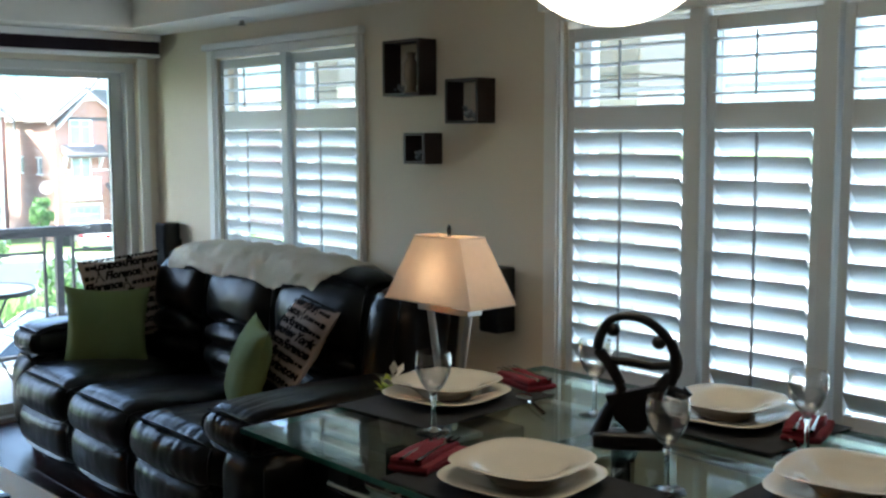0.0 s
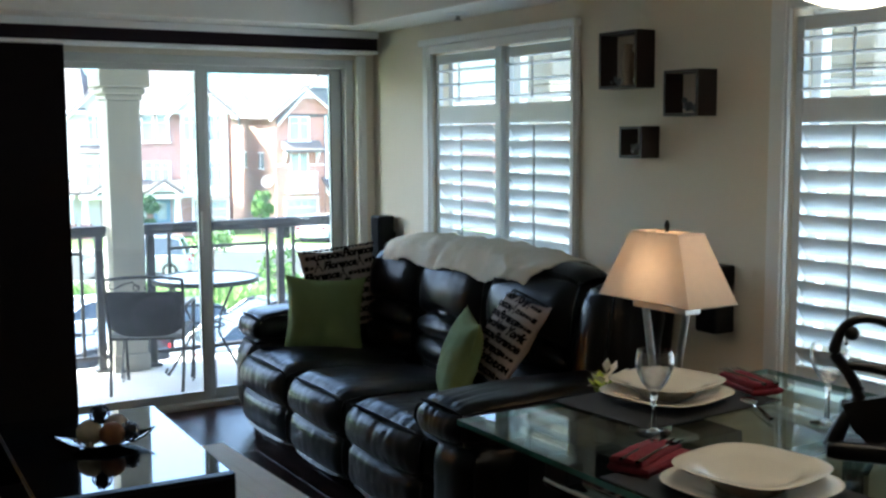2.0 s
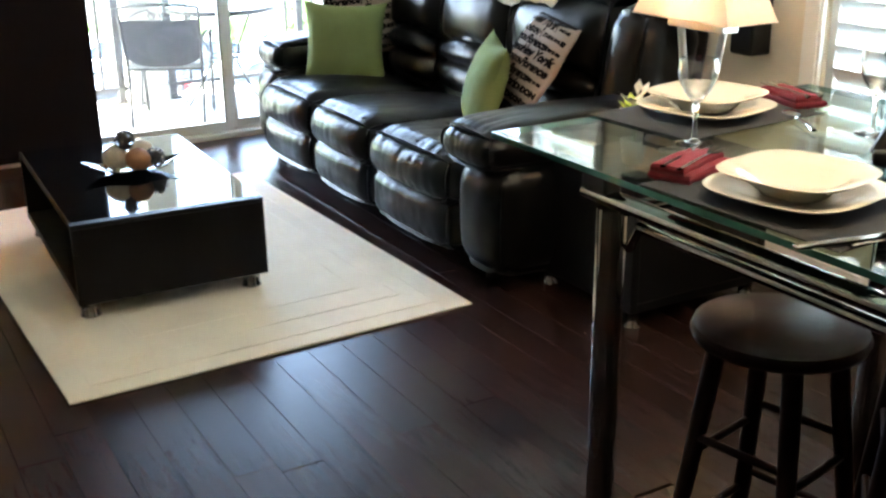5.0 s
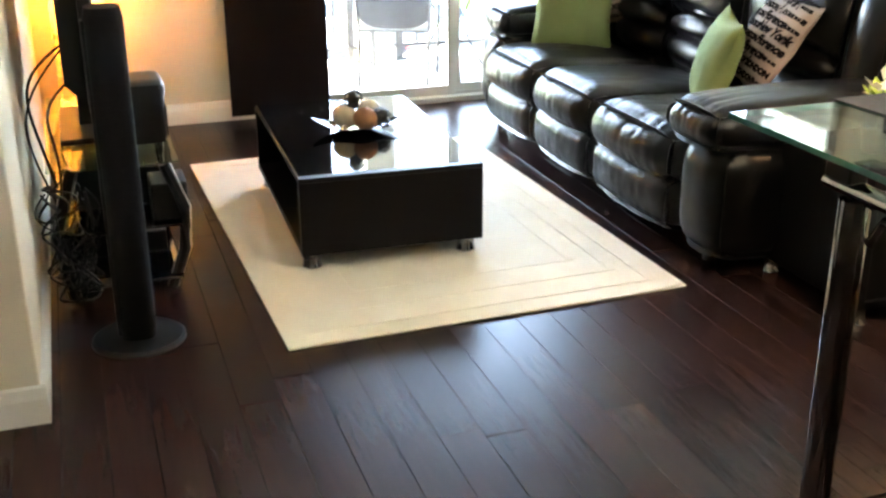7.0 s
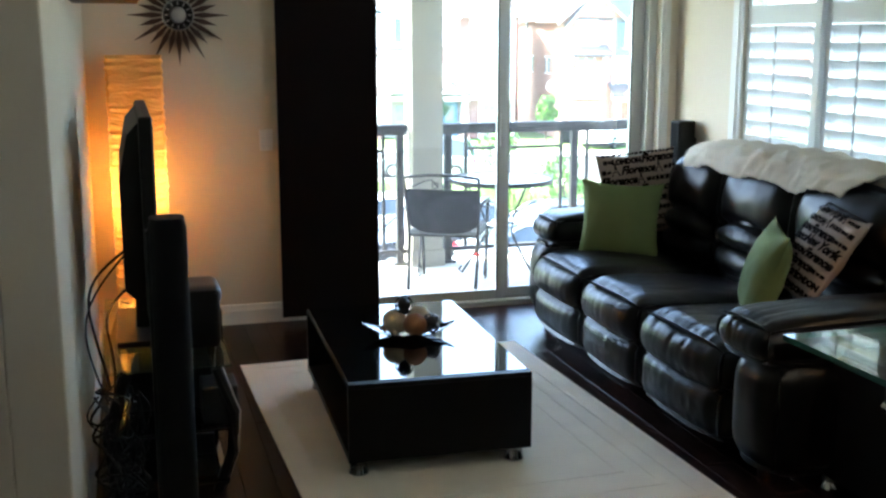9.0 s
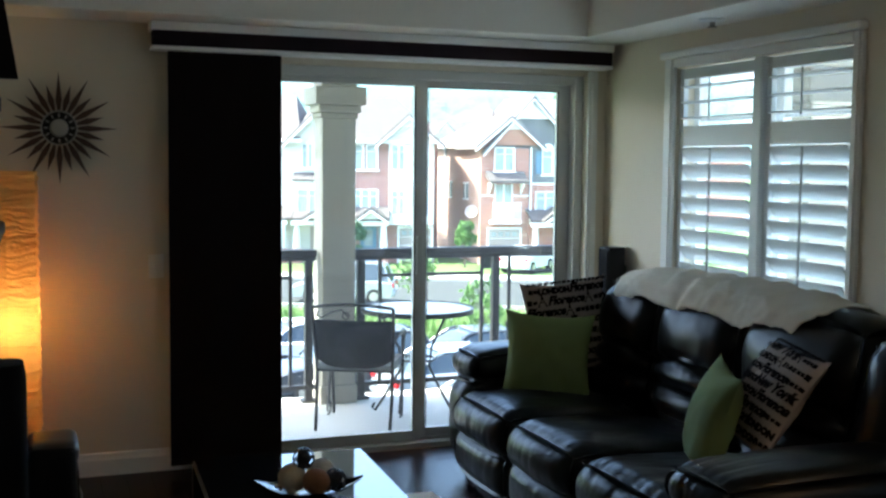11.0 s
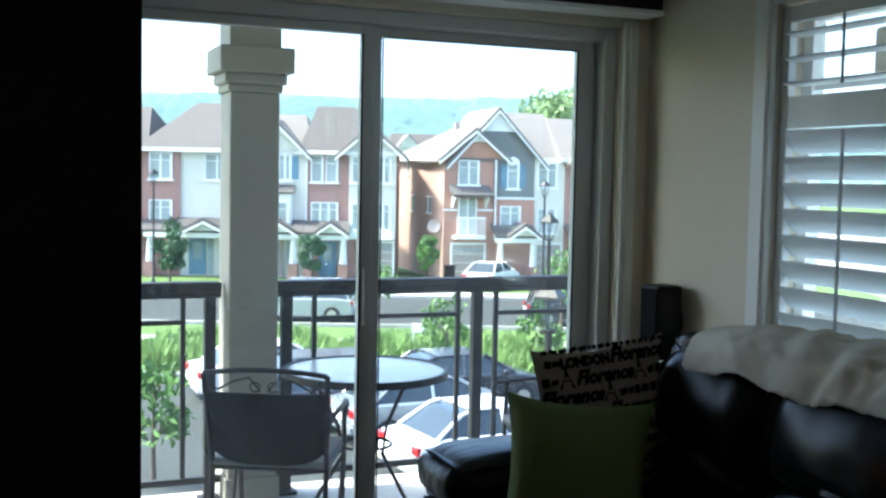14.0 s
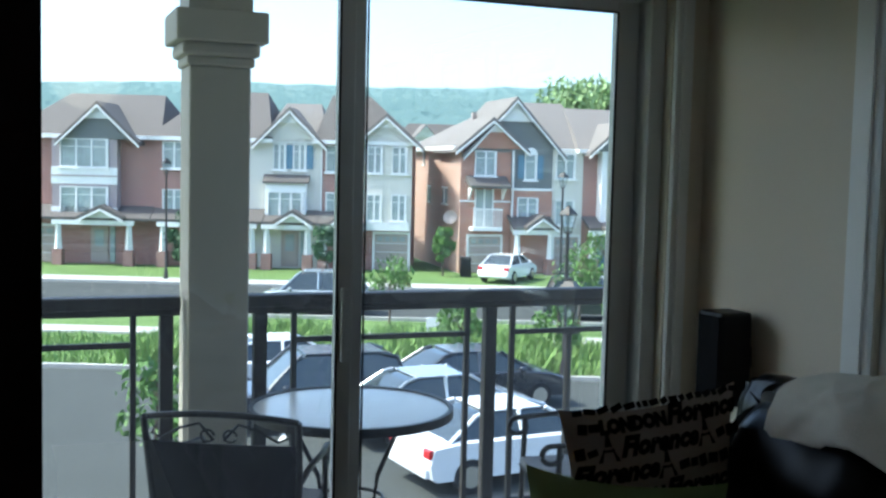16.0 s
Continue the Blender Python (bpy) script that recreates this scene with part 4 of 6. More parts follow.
part("cabinet", cushion(-0.07, 0.07, -0.12, 0.12, 0, 0.215, 0.025, cuts=6), BLACKP, cs, smooth=True)
part("grille", box(0.069, 0.074, -0.10, 0.10, 0.02, 0.135, 0.003), MESHB, cs)
part("top_cap", cushion(-0.066, 0.076, -0.115, 0.115, 0.150, 0.219, 0.028, cuts=6), GREYP, cs, "dark grey top", True)
part("badge", box(0.074, 0.0765, -0.02, 0.02, 0.045, 0.055), SILVER, cs)
rnd = random.Random(4)


def cable(name, pts, r, label):
    ob = link(name, tube(pts, r, 6), BLACKP, smooth=True)
    return tagged(ob, label, "cable", "cables behind the television")


def curve(a, b, sag, n=14, wob=0.02):
    a, b = Vector(a), Vector(b)
    s = Vector((rnd.uniform(-wob, wob), rnd.uniform(-wob, wob), 0))
    return [a.lerp(b, i / n) + Vector((sag[0], sag[1], sag[2])) * math.sin(math.pi * i / n) + s * math.sin(2 * math.pi * i / n) for i in range(n + 1)]


cable("cable", curve((-0.05, 3.75, 0.86), (-0.12, 3.62, 0.42), (-0.09, -0.03, 0.06)), 0.005, "black cable looping from the television")
cable("cable", curve((-0.05, 3.80, 0.84), (-0.13, 3.66, 0.36), (-0.10, -0.02, 0.02)), 0.004, "black cable looping from the television")
cable("cable", curve((-0.05, 3.72, 0.74), (-0.11, 3.60, 0.40), (-0.04, -0.04, 0.04)), 0.005, "black cable looping from the television")
for i in range(38):
    a = (rnd.uniform(-0.17, -0.03), rnd.uniform(3.52, 3.72), rnd.uniform(0.12, 0.46))
    b = (rnd.uniform(-0.17, 0.0), rnd.uniform(3.5, 3.75), rnd.uniform(0.02, 0.4))
    cable("cable", curve(a, b, (rnd.uniform(-0.05, 0.02), rnd.uniform(-0.06, 0.04), rnd.uniform(-0.12, 0.06)), wob=0.05), rnd.choice((0.003, 0.004, 0.005)), "black cable in the tangle beside the stand")
tow = thing("tower_speaker", pose(0.07, 3.30, 0), "tall slim black floor loudspeaker on a round base", "speaker")
part("base_disc", lathe([(0, 0), (0.145, 0), (0.145, 0.008), (0.135, 0.016), (0.05, 0.022), (0.0, 0.022)], 40), BLACKP, tow, smooth=False)
part("column", lathe([(0.0, 0.022), (0.052, 0.022), (0.056, 0.06), (0.056, 1.0), (0.05, 1.035), (0.0, 1.04)], 28, 1.0, 1.15, 3.2), MESHB, tow, smooth=True)
part("spine", box(-0.062, -0.05, -0.03, 0.03, 0.03, 1.0, 0.004), BLACKP, tow)

pl = thing("paper_floor_lamp", pose(0.027, 5.762, 0), "tall square crinkled rice paper floor lamp, lit warm yellow", "lamp")
bm = bmesh.new()
H, NS = 1.463, 90
rings = []
for i in range(NS + 1):
    z = 0.03 + (H - 0.03) * i / NS
    ring = []
    for k in range(32):
        a = 2 * math.pi * k / 32
        c, s = math.cos(a), math.sin(a)
        q = (abs(c) ** 9 + abs(s) ** 9) ** (-1 / 9)
        r = 0.134 + 0.005 * math.sin(z * 150 + 3.5 * noise.noise((z * 9, c * 2, s * 2))) + 0.008 * noise.noise((c * 3, s * 3, z * 14))
        ring.append(bm.verts.new((r * q * c, r * q * s, z)))
    rings.append(ring)
for a, b in zip(rings, rings[1:]):
    for k in range(32):
        bm.faces.new((a[k], a[(k + 1) % 32], b[(k + 1) % 32], b[k]))
part("paper_shade", bm, PAPER, pl, smooth=True)
part("foot_frame", box(-0.12, 0.12, -0.12, 0.12, 0.0, 0.03, 0.004), BLACKP, pl)
part("stem", lathe([(0.0, 0.03), (0.008, 0.03), (0.008, 0.85), (0.0, 0.85)], 10), SILVER, pl)

ck = thing("sunburst_clock", pose(0.262, YN - 0.002, 1.662, 90, 0, 0), "sunburst wall clock with walnut rays and a silver hub", "clock")
part("dial", lathe([(0.0, 0.0), (0.082, 0.0), (0.082, 0.022), (0.074, 0.026), (0.0, 0.026)], 40), BLACKP, ck)
part("hub", lathe([(0.0, 0.026), (0.042, 0.026), (0.036, 0.042), (0.0, 0.046)], 28), SILVER, ck, "silver hub", True)
part("rim", tube(arc((0, 0, 0.026), 0.078, 0, 360, 40, "xy"), 0.004, 6), SILVER, ck)
for i in range(24):
    ln = 0.262 if i % 2 == 0 else 0.205
    bm = prism([(0.07, -0.004), (0.13, -0.014), (ln, 0.0), (0.13, 0.014), (0.07, 0.004)], (0.006, 0.016), "z")
    part("ray", bm, RAYS, ck, m=pose(0, 0, 0, 0, 0, i * 15))
for i in range(12):
    part("marker", box(0.05, 0.068, -0.0035, 0.0035, 0.026, 0.030), SILVER, ck, m=pose(0, 0, 0, 0, 0, i * 30))

ws = thing("wall_shelf", pose(XW + 0.001, 4.25, 1.685), "black floating shelf on the wall over the television", "shelf")
part("board", box(0, 0.253, -0.55, 0.55, 0, 0.05, 0.003), BLACKW, ws)
pf = thing("picture_frame", pose(0.0, 3.80, 1.735, 0, 0, 4), "black easel picture frame leaning on the shelf", "picture frame")
part("frame", prism([(0.0, 0.0), (0.115, 0.0), (0.05, 0.42), (-0.065, 0.42)], (-0.01, 0.01), "y"), BLACKW, pf)
part("mount", prism([(0.02, 0.03), (0.09, 0.03), (0.035, 0.39), (-0.035, 0.39)], (0.0105, 0.013), "y"), BLACKGL, pf)
part("easel_leg", prism([(-0.15, 0.0), (0.0, 0.0), (-0.035, 0.21), (-0.05, 0.10), (-0.135, 0.05)], (0.03, 0.045), "y"), BLACKW, pf)

# ---- east wall ----


def cube_shelf(y0, y1, z0, z1, label):
    t = thing("cube_shelf", pose(XE - 0.001, (y0 + y1) / 2, z0), label, "shelf", "cube shelves on the wall")
    w, h, th, d = (y1 - y0) / 2, z1 - z0, 0.012, 0.10
    part("top", box(-d, 0, -w, w, h - th, h, 0.001), ESPRESSO, t)
    part("bottom", box(-d, 0, -w, w, 0, th, 0.001), ESPRESSO, t)
    part("side", box(-d, 0, -w, -w + th, th, h - th), ESPRESSO, t)
    part("side", box(-d, 0, w - th, w, th, h - th), ESPRESSO, t)
    part("back", box(-0.006, 0, -w + th, w - th, th, h - th), WALL, t)
    return t


cube_shelf(3.44, 3.681, 1.748, 1.985, "large dark wood cube shelf with an ornament")
cube_shelf(3.083, 3.275, 1.627, 1.807, "middle dark wood cube shelf with glass ornaments")
cube_shelf(3.404, 3.542, 1.458, 1.590, "small dark wood cube shelf with a glass ornament")


def ornament(x, y, z, h, seed, label):
    bm = bmesh.new()
    r2 = random.Random(seed)
    for i in range(9):
        o = bmesh.new()
        bmesh.ops.create_icosphere(o, subdivisions=1, radius=h * r2.uniform(0.16, 0.3))
        merge(bm, o, Matrix.Translation((r2.uniform(-0.3, 0.3) * h, r2.uniform(-0.5, 0.5) * h, h * r2.uniform(0.25, 0.8))))
    low = min(v.co.z for v in bm.verts)
    bmesh.ops.translate(bm, vec=(0, 0, -low), verts=bm.verts[:])
    ob = link("glass_ornament", bm, CRYSTAL)
    ob.location = (x, y, z)
    tagged(ob, label, "ornament")


ornament(XE - 0.06, 3.18, 1.640, 0.06, 2, "clear cut-glass flowers in the cube shelf")
ornament(XE - 0.06, 3.47, 1.471, 0.05, 5, "clear cut-glass flower in the cube shelf")
vs = link("carved_ornament", lathe([(0, 0), (0.03, 0), (0.02, 0.02), (0.032, 0.06), (0.03, 0.12), (0.016, 0.15), (0.022, 0.17), (0, 0.175)], 16), BOOKS, smooth=True)
vs.location = (XE - 0.05, 3.55, 1.761)
tagged(vs, "tan carved ornament standing in the cube shelf", "ornament")
ornament(XE - 0.07, 3.605, 1.761, 0.04, 8, "small clear ornament in the large cube shelf")


def satellite(y, z, face):
    t = thing("wall_speaker", pose(XE - 0.001, y, z, 0, 0, face), "small black satellite loudspeaker on a wall bracket", "speaker", "surround speakers")
    part("bracket", box(-0.03, 0.0, -0.02, 0.02, 0.10, 0.16, 0.004), BLACKP, t)
    part("cabinet", box(-0.13, -0.028, -0.055, 0.055, 0, 0.26, 0.01, 3), BLACKP, t)
    part("grille", box(-0.134, -0.129, -0.048, 0.048, 0.01, 0.25, 0.002), MESHB, t)


satellite(2.99, 0.80, 0)
satellite(5.72, 0.82, 0)

# ---- end table and lamp ----
et = thing("end_table", pose(2.53, 2.90, 0), "black square end table with chrome feet beside the sofa", "side table")
part("top", box(-0.30, 0.30, -0.28, 0.27, 0.50, 0.53, 0.004), BLACKW, et)
part("side_panel", box(-0.30, -0.27, -0.28, 0.27, 0.06, 0.50, 0.003), BLACKW, et)
part("side_panel", box(0.27, 0.30, -0.28, 0.27, 0.06, 0.50, 0.003), BLACKW, et)
part("bottom", box(-0.27, 0.27, -0.28, 0.27, 0.06, 0.09, 0.003), BLACKW, et)
part("back_panel", box(-0.27, 0.27, 0.25, 0.27, 0.09, 0.50, 0.002), BLACKW, et)
part("front_panel", box(-0.27, 0.27, -0.275, -0.255, 0.09, 0.50, 0.002), BLACKW, et)
for a in (-0.26, 0.26):
    for b in (-0.24, 0.23):
        part("foot", lathe([(0, 0), (0.028, 0), (0.024, 0.006), (0.024, 0.06), (0, 0.06)], 16), CHROME, et, "chrome foot", True, pose(a, b, 0))
tl = thing("table_lamp", pose(2.557, 2.722, 0.53), "lit table lamp with a cream pyramid shade and silver legs", "lamp")
bm = bmesh.new()
lo = [(-0.107, -0.224), (0.107, -0.224), (0.107, 0.224), (-0.107, 0.224)]
hi = [(-0.058, -0.118), (0.058, -0.118), (0.058, 0.118), (-0.058, 0.118)]
r0 = [bm.verts.new((x, y, 0.475)) for x, y in lo]
r1 = [bm.verts.new((x, y, 0.70)) for x, y in hi]
for i in range(4):
    bm.faces.new((r0[i], r0[(i + 1) % 4], r1[(i + 1) % 4], r1[i]))
bmesh.ops.subdivide_edges(bm, edges=bm.edges[:], cuts=3, use_grid_fill=True)
part("shade", bm, SHADE, tl)
for (xa, ya), (xb, yb) in zip(lo, lo[1:] + lo[:1]):
    part("hem", tube([(xa, ya, 0.475), (xb, yb, 0.475)], 0.003, 6), SHADE, tl)
for (xa, ya), (xb, yb) in zip(hi, hi[1:] + hi[:1]):
    part("hem", tube([(xa, ya, 0.70), (xb, yb, 0.70)], 0.003, 6), SHADE, tl)
part("top_plate", box(-0.035, 0.035, -0.13, 0.13, 0.435, 0.46, 0.004), SILVER, tl)
for s in (-1, 1):
    part("leg", tube([(0, s * 0.10, 0.435), (0, s * 0.02, 0.02)], 0.013, 8), SILVER, tl)
part("base_plate", box(-0.06, 0.06, -0.11, 0.11, 0, 0.02, 0.004), SILVER, tl)
part("socket", lathe([(0, 0.46), (0.016, 0.46), (0.016, 0.52), (0, 0.52)], 14), SILVER, tl)
part("bulb", lathe([(0, 0.52), (0.014, 0.525), (0.028, 0.565), (0.02, 0.595), (0, 0.605)], 16), glow("lamp_bulb_glass", (1.0, 0.7, 0.4), 1.5), tl, smooth=True).visible_shadow = False
part("finial", lathe([(0, 0.70), (0.006, 0.70), (0.009, 0.725), (0.004, 0.74), (0, 0.742)], 10), BLACKP, tl, "dark finial")
fl = thing("small_plant", pose(2.35, 2.79, 0.53), "small pot plant with lime leaves and white petals", "plant")
part("pot", lathe([(0, 0), (0.035, 0), (0.045, 0.08), (0.04, 0.08), (0.0, 0.07)], 16), BLACKP, fl, "black pot", True)
bm, bm2 = bmesh.new(), bmesh.new()
r3 = random.Random(12)
for i in range(30):
    a, e = r3.uniform(0, 6.28), r3.uniform(0.2, 1.3)
    d = Vector((math.cos(a) * math.cos(e), math.sin(a) * math.cos(e), math.sin(e)))
    c = Vector((0, 0, 0.135)) + d * r3.uniform(0.03, 0.09)
    s = d.cross(Vector((0, 0, 1))).normalized() * 0.016
    tgt = bm if i % 3 else bm2
    o = 0.03 if i % 3 else 0.065
    tgt.faces.new([tgt.verts.new(p) for p in (c - d * 0.03 + Vector((0, 0, o - 0.03)), c + s + Vector((0, 0, o - 0.03)), c + d * 0.035 + Vector((0, 0, o - 0.04)), c - s + Vector((0, 0, o - 0.03)))])
part("stalk", tube([(0, 0, 0.06), (0.01, 0.0, 0.16), (0.0, -0.01, 0.20)], 0.003, 6), LEAF, fl)
part("leaves", bm, mat("lime_leaf", (0.30, 0.42, 0.06), 0.5, var=0.2), fl)
part("petals", bm2, mat("white_petal", (0.75, 0.73, 0.65), 0.6, var=0.1), fl)

# ---- dining table ----
TX, TY, TZ = 1.683, 1.285, 0.963
dt = thing("dining_table", pose(TX, TY, 0), "glass-topped dining table on a chrome tube frame", "table")
gx, gy = 0.467, 0.612
part("glass_top", box(-gx + 0.002, gx - 0.002, -gy + 0.002, gy - 0.002, 0.951, TZ), TABGL, dt, "greenish glass top")
for a, b, c, d in ((-gx, -gx + 0.002, -gy, gy), (gx - 0.002, gx, -gy, gy), (-gx + 0.002, gx - 0.002, -gy, -gy + 0.002), (-gx + 0.002, gx - 0.002, gy - 0.002, gy)):
    part("glass_edge", box(a, b, c, d, 0.951, TZ), EDGEGL, dt, "green polished glass edge")
for s in (-1, 1):
    part("top_rail", tube([(s * 0.41, -0.55, 0.895), (s * 0.41, 0.345, 0.895)], 0.027, 14, flat=0.6), CHROME, dt, smooth=True)
    part("under_rail", tube([(s * 0.39, -0.50, 0.80), (s * 0.39, -0.47, 0.852), (s * 0.39, 0.22, 0.852), (s * 0.39, 0.25, 0.80)], 0.011, 10), CHROME, dt, smooth=True)
    part("cross_rail", tube([(-0.40, -0.13 + s * 0.38, 0.88), (0.40, -0.13 + s * 0.38, 0.88)], 0.015, 10), CHROME, dt, smooth=True)
    for q in (-1, 1):
        leg = part("leg", lathe([(0, 0), (0.029, 0), (0.029, 0.875), (0, 0.875)], 24), CHROME, dt, smooth=True, m=pose(s * 0.405, -0.10 + q * 0.385, 0))
        part("foot_pad", lathe([(0, 0), (0.03, 0), (0.03, 0.012), (0, 0.012)], 16), BLACKP, dt, m=pose(s * 0.405, -0.10 + q * 0.385, 0))
        part("glass_pad", box(s * 0.42 - 0.02, s * 0.42 + 0.02, -0.10 + q * 0.40 - 0.035, -0.10 + q * 0.40 + 0.035, 0.908, 0.950, 0.004), BLACKP, dt)


def stool(m, first=[]):
    if first:
        return copy_thing(first[0], m)
    t = thing("bar_stool", m, "round-seated dark cherry wood stool under the table", "stool", "stools round the table")
    part("seat", lathe([(0, 0.605), (0.14, 0.605), (0.165, 0.615), (0.17, 0.628), (0.165, 0.642), (0.15, 0.648), (0, 0.645)], 36), STOOLW, t, smooth=True)
    for i in range(4):
        a = radians(45 + 90 * i)
        c, s = math.cos(a), math.sin(a)
        part("leg", tube([(c * 0.20, s * 0.20, 0), (c * 0.115, s * 0.115, 0.606)], 0.018, 10, radii=[0.016, 0.021]), STOOLW, t, smooth=True)
        a2 = radians(135 + 90 * i)
        for z, r in ((0.18 + 0.04 * (i % 2), 0.178), (0.36 + 0.04 * (i % 2), 0.152)):
            part("rung", tube([(c * r, s * r, z), (math.cos(a2) * r, math.sin(a2) * r, z)], 0.009, 8), STOOLW, t, smooth=True)
    first.append(t)
    return t


stool(pose(1.545, 1.375, 0.004, 0, 0, 12))
stool(pose(1.90, 1.24, 0, 0, 0, 40))
stool(pose(1.70, 0.86, 0, 0, 0, 5))


def plate_set(x, y, ang, nx, ny, nang):
    pm = link("placemat", box(-0.21, 0.21, -0.15, 0.15, 0, 0.003, 0.001), PLACEM)
    pm.matrix_world = pose(x, y, TZ + 0.001, 0, 0, ang)
    tagged(pm, "black woven placemat on the glass table", "placemat", "placemats")
    pt = link("dinner_plate", lathe([(0, 0.004), (0.075, 0.0), (0.08, 0.003), (0.10, 0.012), (0.142, 0.020), (0.146, 0.024), (0.14, 0.025), (0.10, 0.017), (0.075, 0.009), (0, 0.009)], 48, power=3.2), CHINA, smooth=True)
    pt.matrix_world = pose(x, y, TZ + 0.005, 0, 0, ang + 8) @ Matrix.Scale(0.91, 4)
    tagged(pt, "square cream china dinner plate with rounded corners", "plate", "dinner plates")
    bo = link("soup_bowl", lathe([(0, 0.0), (0.055, 0.0), (0.06, 0.006), (0.085, 0.026), (0.122, 0.040), (0.127, 0.044), (0.12, 0.045), (0.082, 0.032), (0.055, 0.012), (0, 0.008)], 48, power=3.2), CHINA, smooth=True)
    bo.matrix_world = pose(x, y, TZ + 0.0135, 0, 0, ang + 8) @ Matrix.Scale(0.91, 4)
    tagged(bo, "square cream china bowl stacked on a plate", "bowl", "soup bowls")
    nk = thing("napkin", pose(nx, ny, TZ + 0.004, 0, 0, nang), "folded red cloth napkin on the placemat", "napkin", "napkins")
    part("fold", cushion(-0.082, 0.082, -0.040, 0.040, 0.0, 0.014, 0.008, cuts=12, puff=0.004, wrinkle=0.004, freq=22, seed=x * 9), REDN, nk, smooth=True)
    part("fold", cushion(-0.078, 0.075, -0.026, 0.038, 0.012, 0.026, 0.008, cuts=12, puff=0.003, wrinkle=0.004, freq=20, seed=x * 9 + 2), REDN, nk, smooth=True)
    for i, (kind, off) in enumerate((("dinner_fork", -0.016), ("salad_fork", 0.016))):
        f = thing(kind, pose(nx, ny, TZ + 0.0285, 0, 0, nang) @ pose(0, off, 0, 0, 0, 3), "steel fork lying on the red napkin", "fork")
        part("handle", tube([(-0.085, 0, 0.002), (0.0, 0, 0.004), (0.04, 0, 0.003)], 0.004, 6, radii=[0.006, 0.003, 0.003], flat=0.5), CHROME, f)
        part("tines", prism([(0.04, -0.004), (0.05, -0.010), (0.09, -0.010), (0.09, -0.006), (0.06, -0.005), (0.06, 0.005), (0.09, 0.006), (0.09, 0.010), (0.05, 0.010), (0.04, 0.004)], (0.002, 0.004), "z"), CHROME, f)


plate_set(1.695, 1.775, 4, 1.945, 1.765, 75)
plate_set(1.375, 1.22, 92, 1.345, 1.435, 20)
plate_set(2.02, 1.235, 88, 2.05, 1.06, 20)
plate_set(1.735, 0.80, 4, 1.49, 0.80, 95)


def spoon(x, y, a, long=0.17):
    t = thing("spoon", pose(x, y, TZ + 0.005, 0, 0, a), "polished steel spoon on the placemat", "spoon")
    part("handle", tube([(-long / 2, 0, 0.002), (0, 0, 0.005), (long / 2 - 0.04, 0, 0.003)], 0.004, 6, radii=[0.006, 0.003, 0.003], flat=0.5), CHROME, t)
    o = bmesh.new()
    bmesh.ops.create_icosphere(o, subdivisions=2, radius=1, matrix=Matrix.Translation((long / 2 - 0.015, 0, 0.004)) @ Matrix.Diagonal((0.03, 0.019, 0.004, 1)))
    part("bowl", o, CHROME, t, smooth=True)


def knife(x, y, a):
    t = thing("knife", pose(x, y, TZ + 0.005, 0, 0, a), "steel table knife on the black placemat", "knife")
    part("handle", cushion(-0.11, 0.0, -0.008, 0.008, 0, 0.008, 0.004, cuts=3), CHROME, t, smooth=True)
    part("blade", prism([(0.0, -0.006), (0.10, -0.009), (0.118, 0.0), (0.10, 0.007), (0.0, 0.006)], (0.003, 0.005), "z"), CHROME, t)


spoon(1.80, 1.60, 60)
knife(1.29, 1.02, -12)
spoon(1.34, 0.99, -12)
spoon(1.93, 1.01, 40)


def goblet(x, y, first=[]):
    if first:
        copy_thing(first[0], pose(x, y, TZ + 0.001))
        return
    t = thing("wine_glass", pose(x, y, TZ + 0.001), "clear stemmed wine glass, empty", "wine glass", "wine glasses")
    part("foot", lathe([(0, 0.0), (0.037, 0.0), (0.037, 0.002), (0.014, 0.005), (0.006, 0.012), (0, 0.012)], 28), CLEARGL, t, smooth=True)
    part("stem", lathe([(0, 0.012), (0.0062, 0.012), (0.0045, 0.05), (0.0055, 0.08), (0.0085, 0.096), (0.0, 0.100)], 12), CLEARGL, t, smooth=True)
    part("cup", lathe([(0.0, 0.100), (0.007, 0.101), (0.016, 0.110), (0.028, 0.130), (0.037, 0.154), (0.0405, 0.175), (0.0395, 0.194), (0.0365, 0.208), (0.0355, 0.208), (0.0385, 0.194), (0.0395, 0.175), (0.036, 0.155), (0.027, 0.132), (0.014, 0.114), (0.0, 0.110)], 36), GOBLET, t, smooth=True)
    for o in t.children:
        o.matrix_local = Matrix.Diagonal((0.95, 0.95, 0.81, 1))
    first.append(t)


for x, y in ((1.497, 1.596), (1.851, 1.461), (1.539, 1.033), (1.898, 0.976)):
    goblet(x, y)

def flow(p, n=5):
    """A smooth line through the points."""
    p = [Vector(q) for q in p]
    p = [p[0] * 2 - p[1]] + p + [p[-1] * 2 - p[-2]]
    r = []
    for a, b, c, d in zip(p, p[1:], p[2:], p[3:]):
        for i in range(n):
            t = i / n
            r.append(tuple(0.5 * (2 * b + (c - a) * t + (2 * a - 5 * b + 4 * c - d) * t * t + (3 * b - a - 3 * c + d) * t ** 3)))
    return r + [tuple(p[-2])]


def swell(v, n=5):
    return [w[0] for w in flow([(k, 0, 0) for k in v], n)]


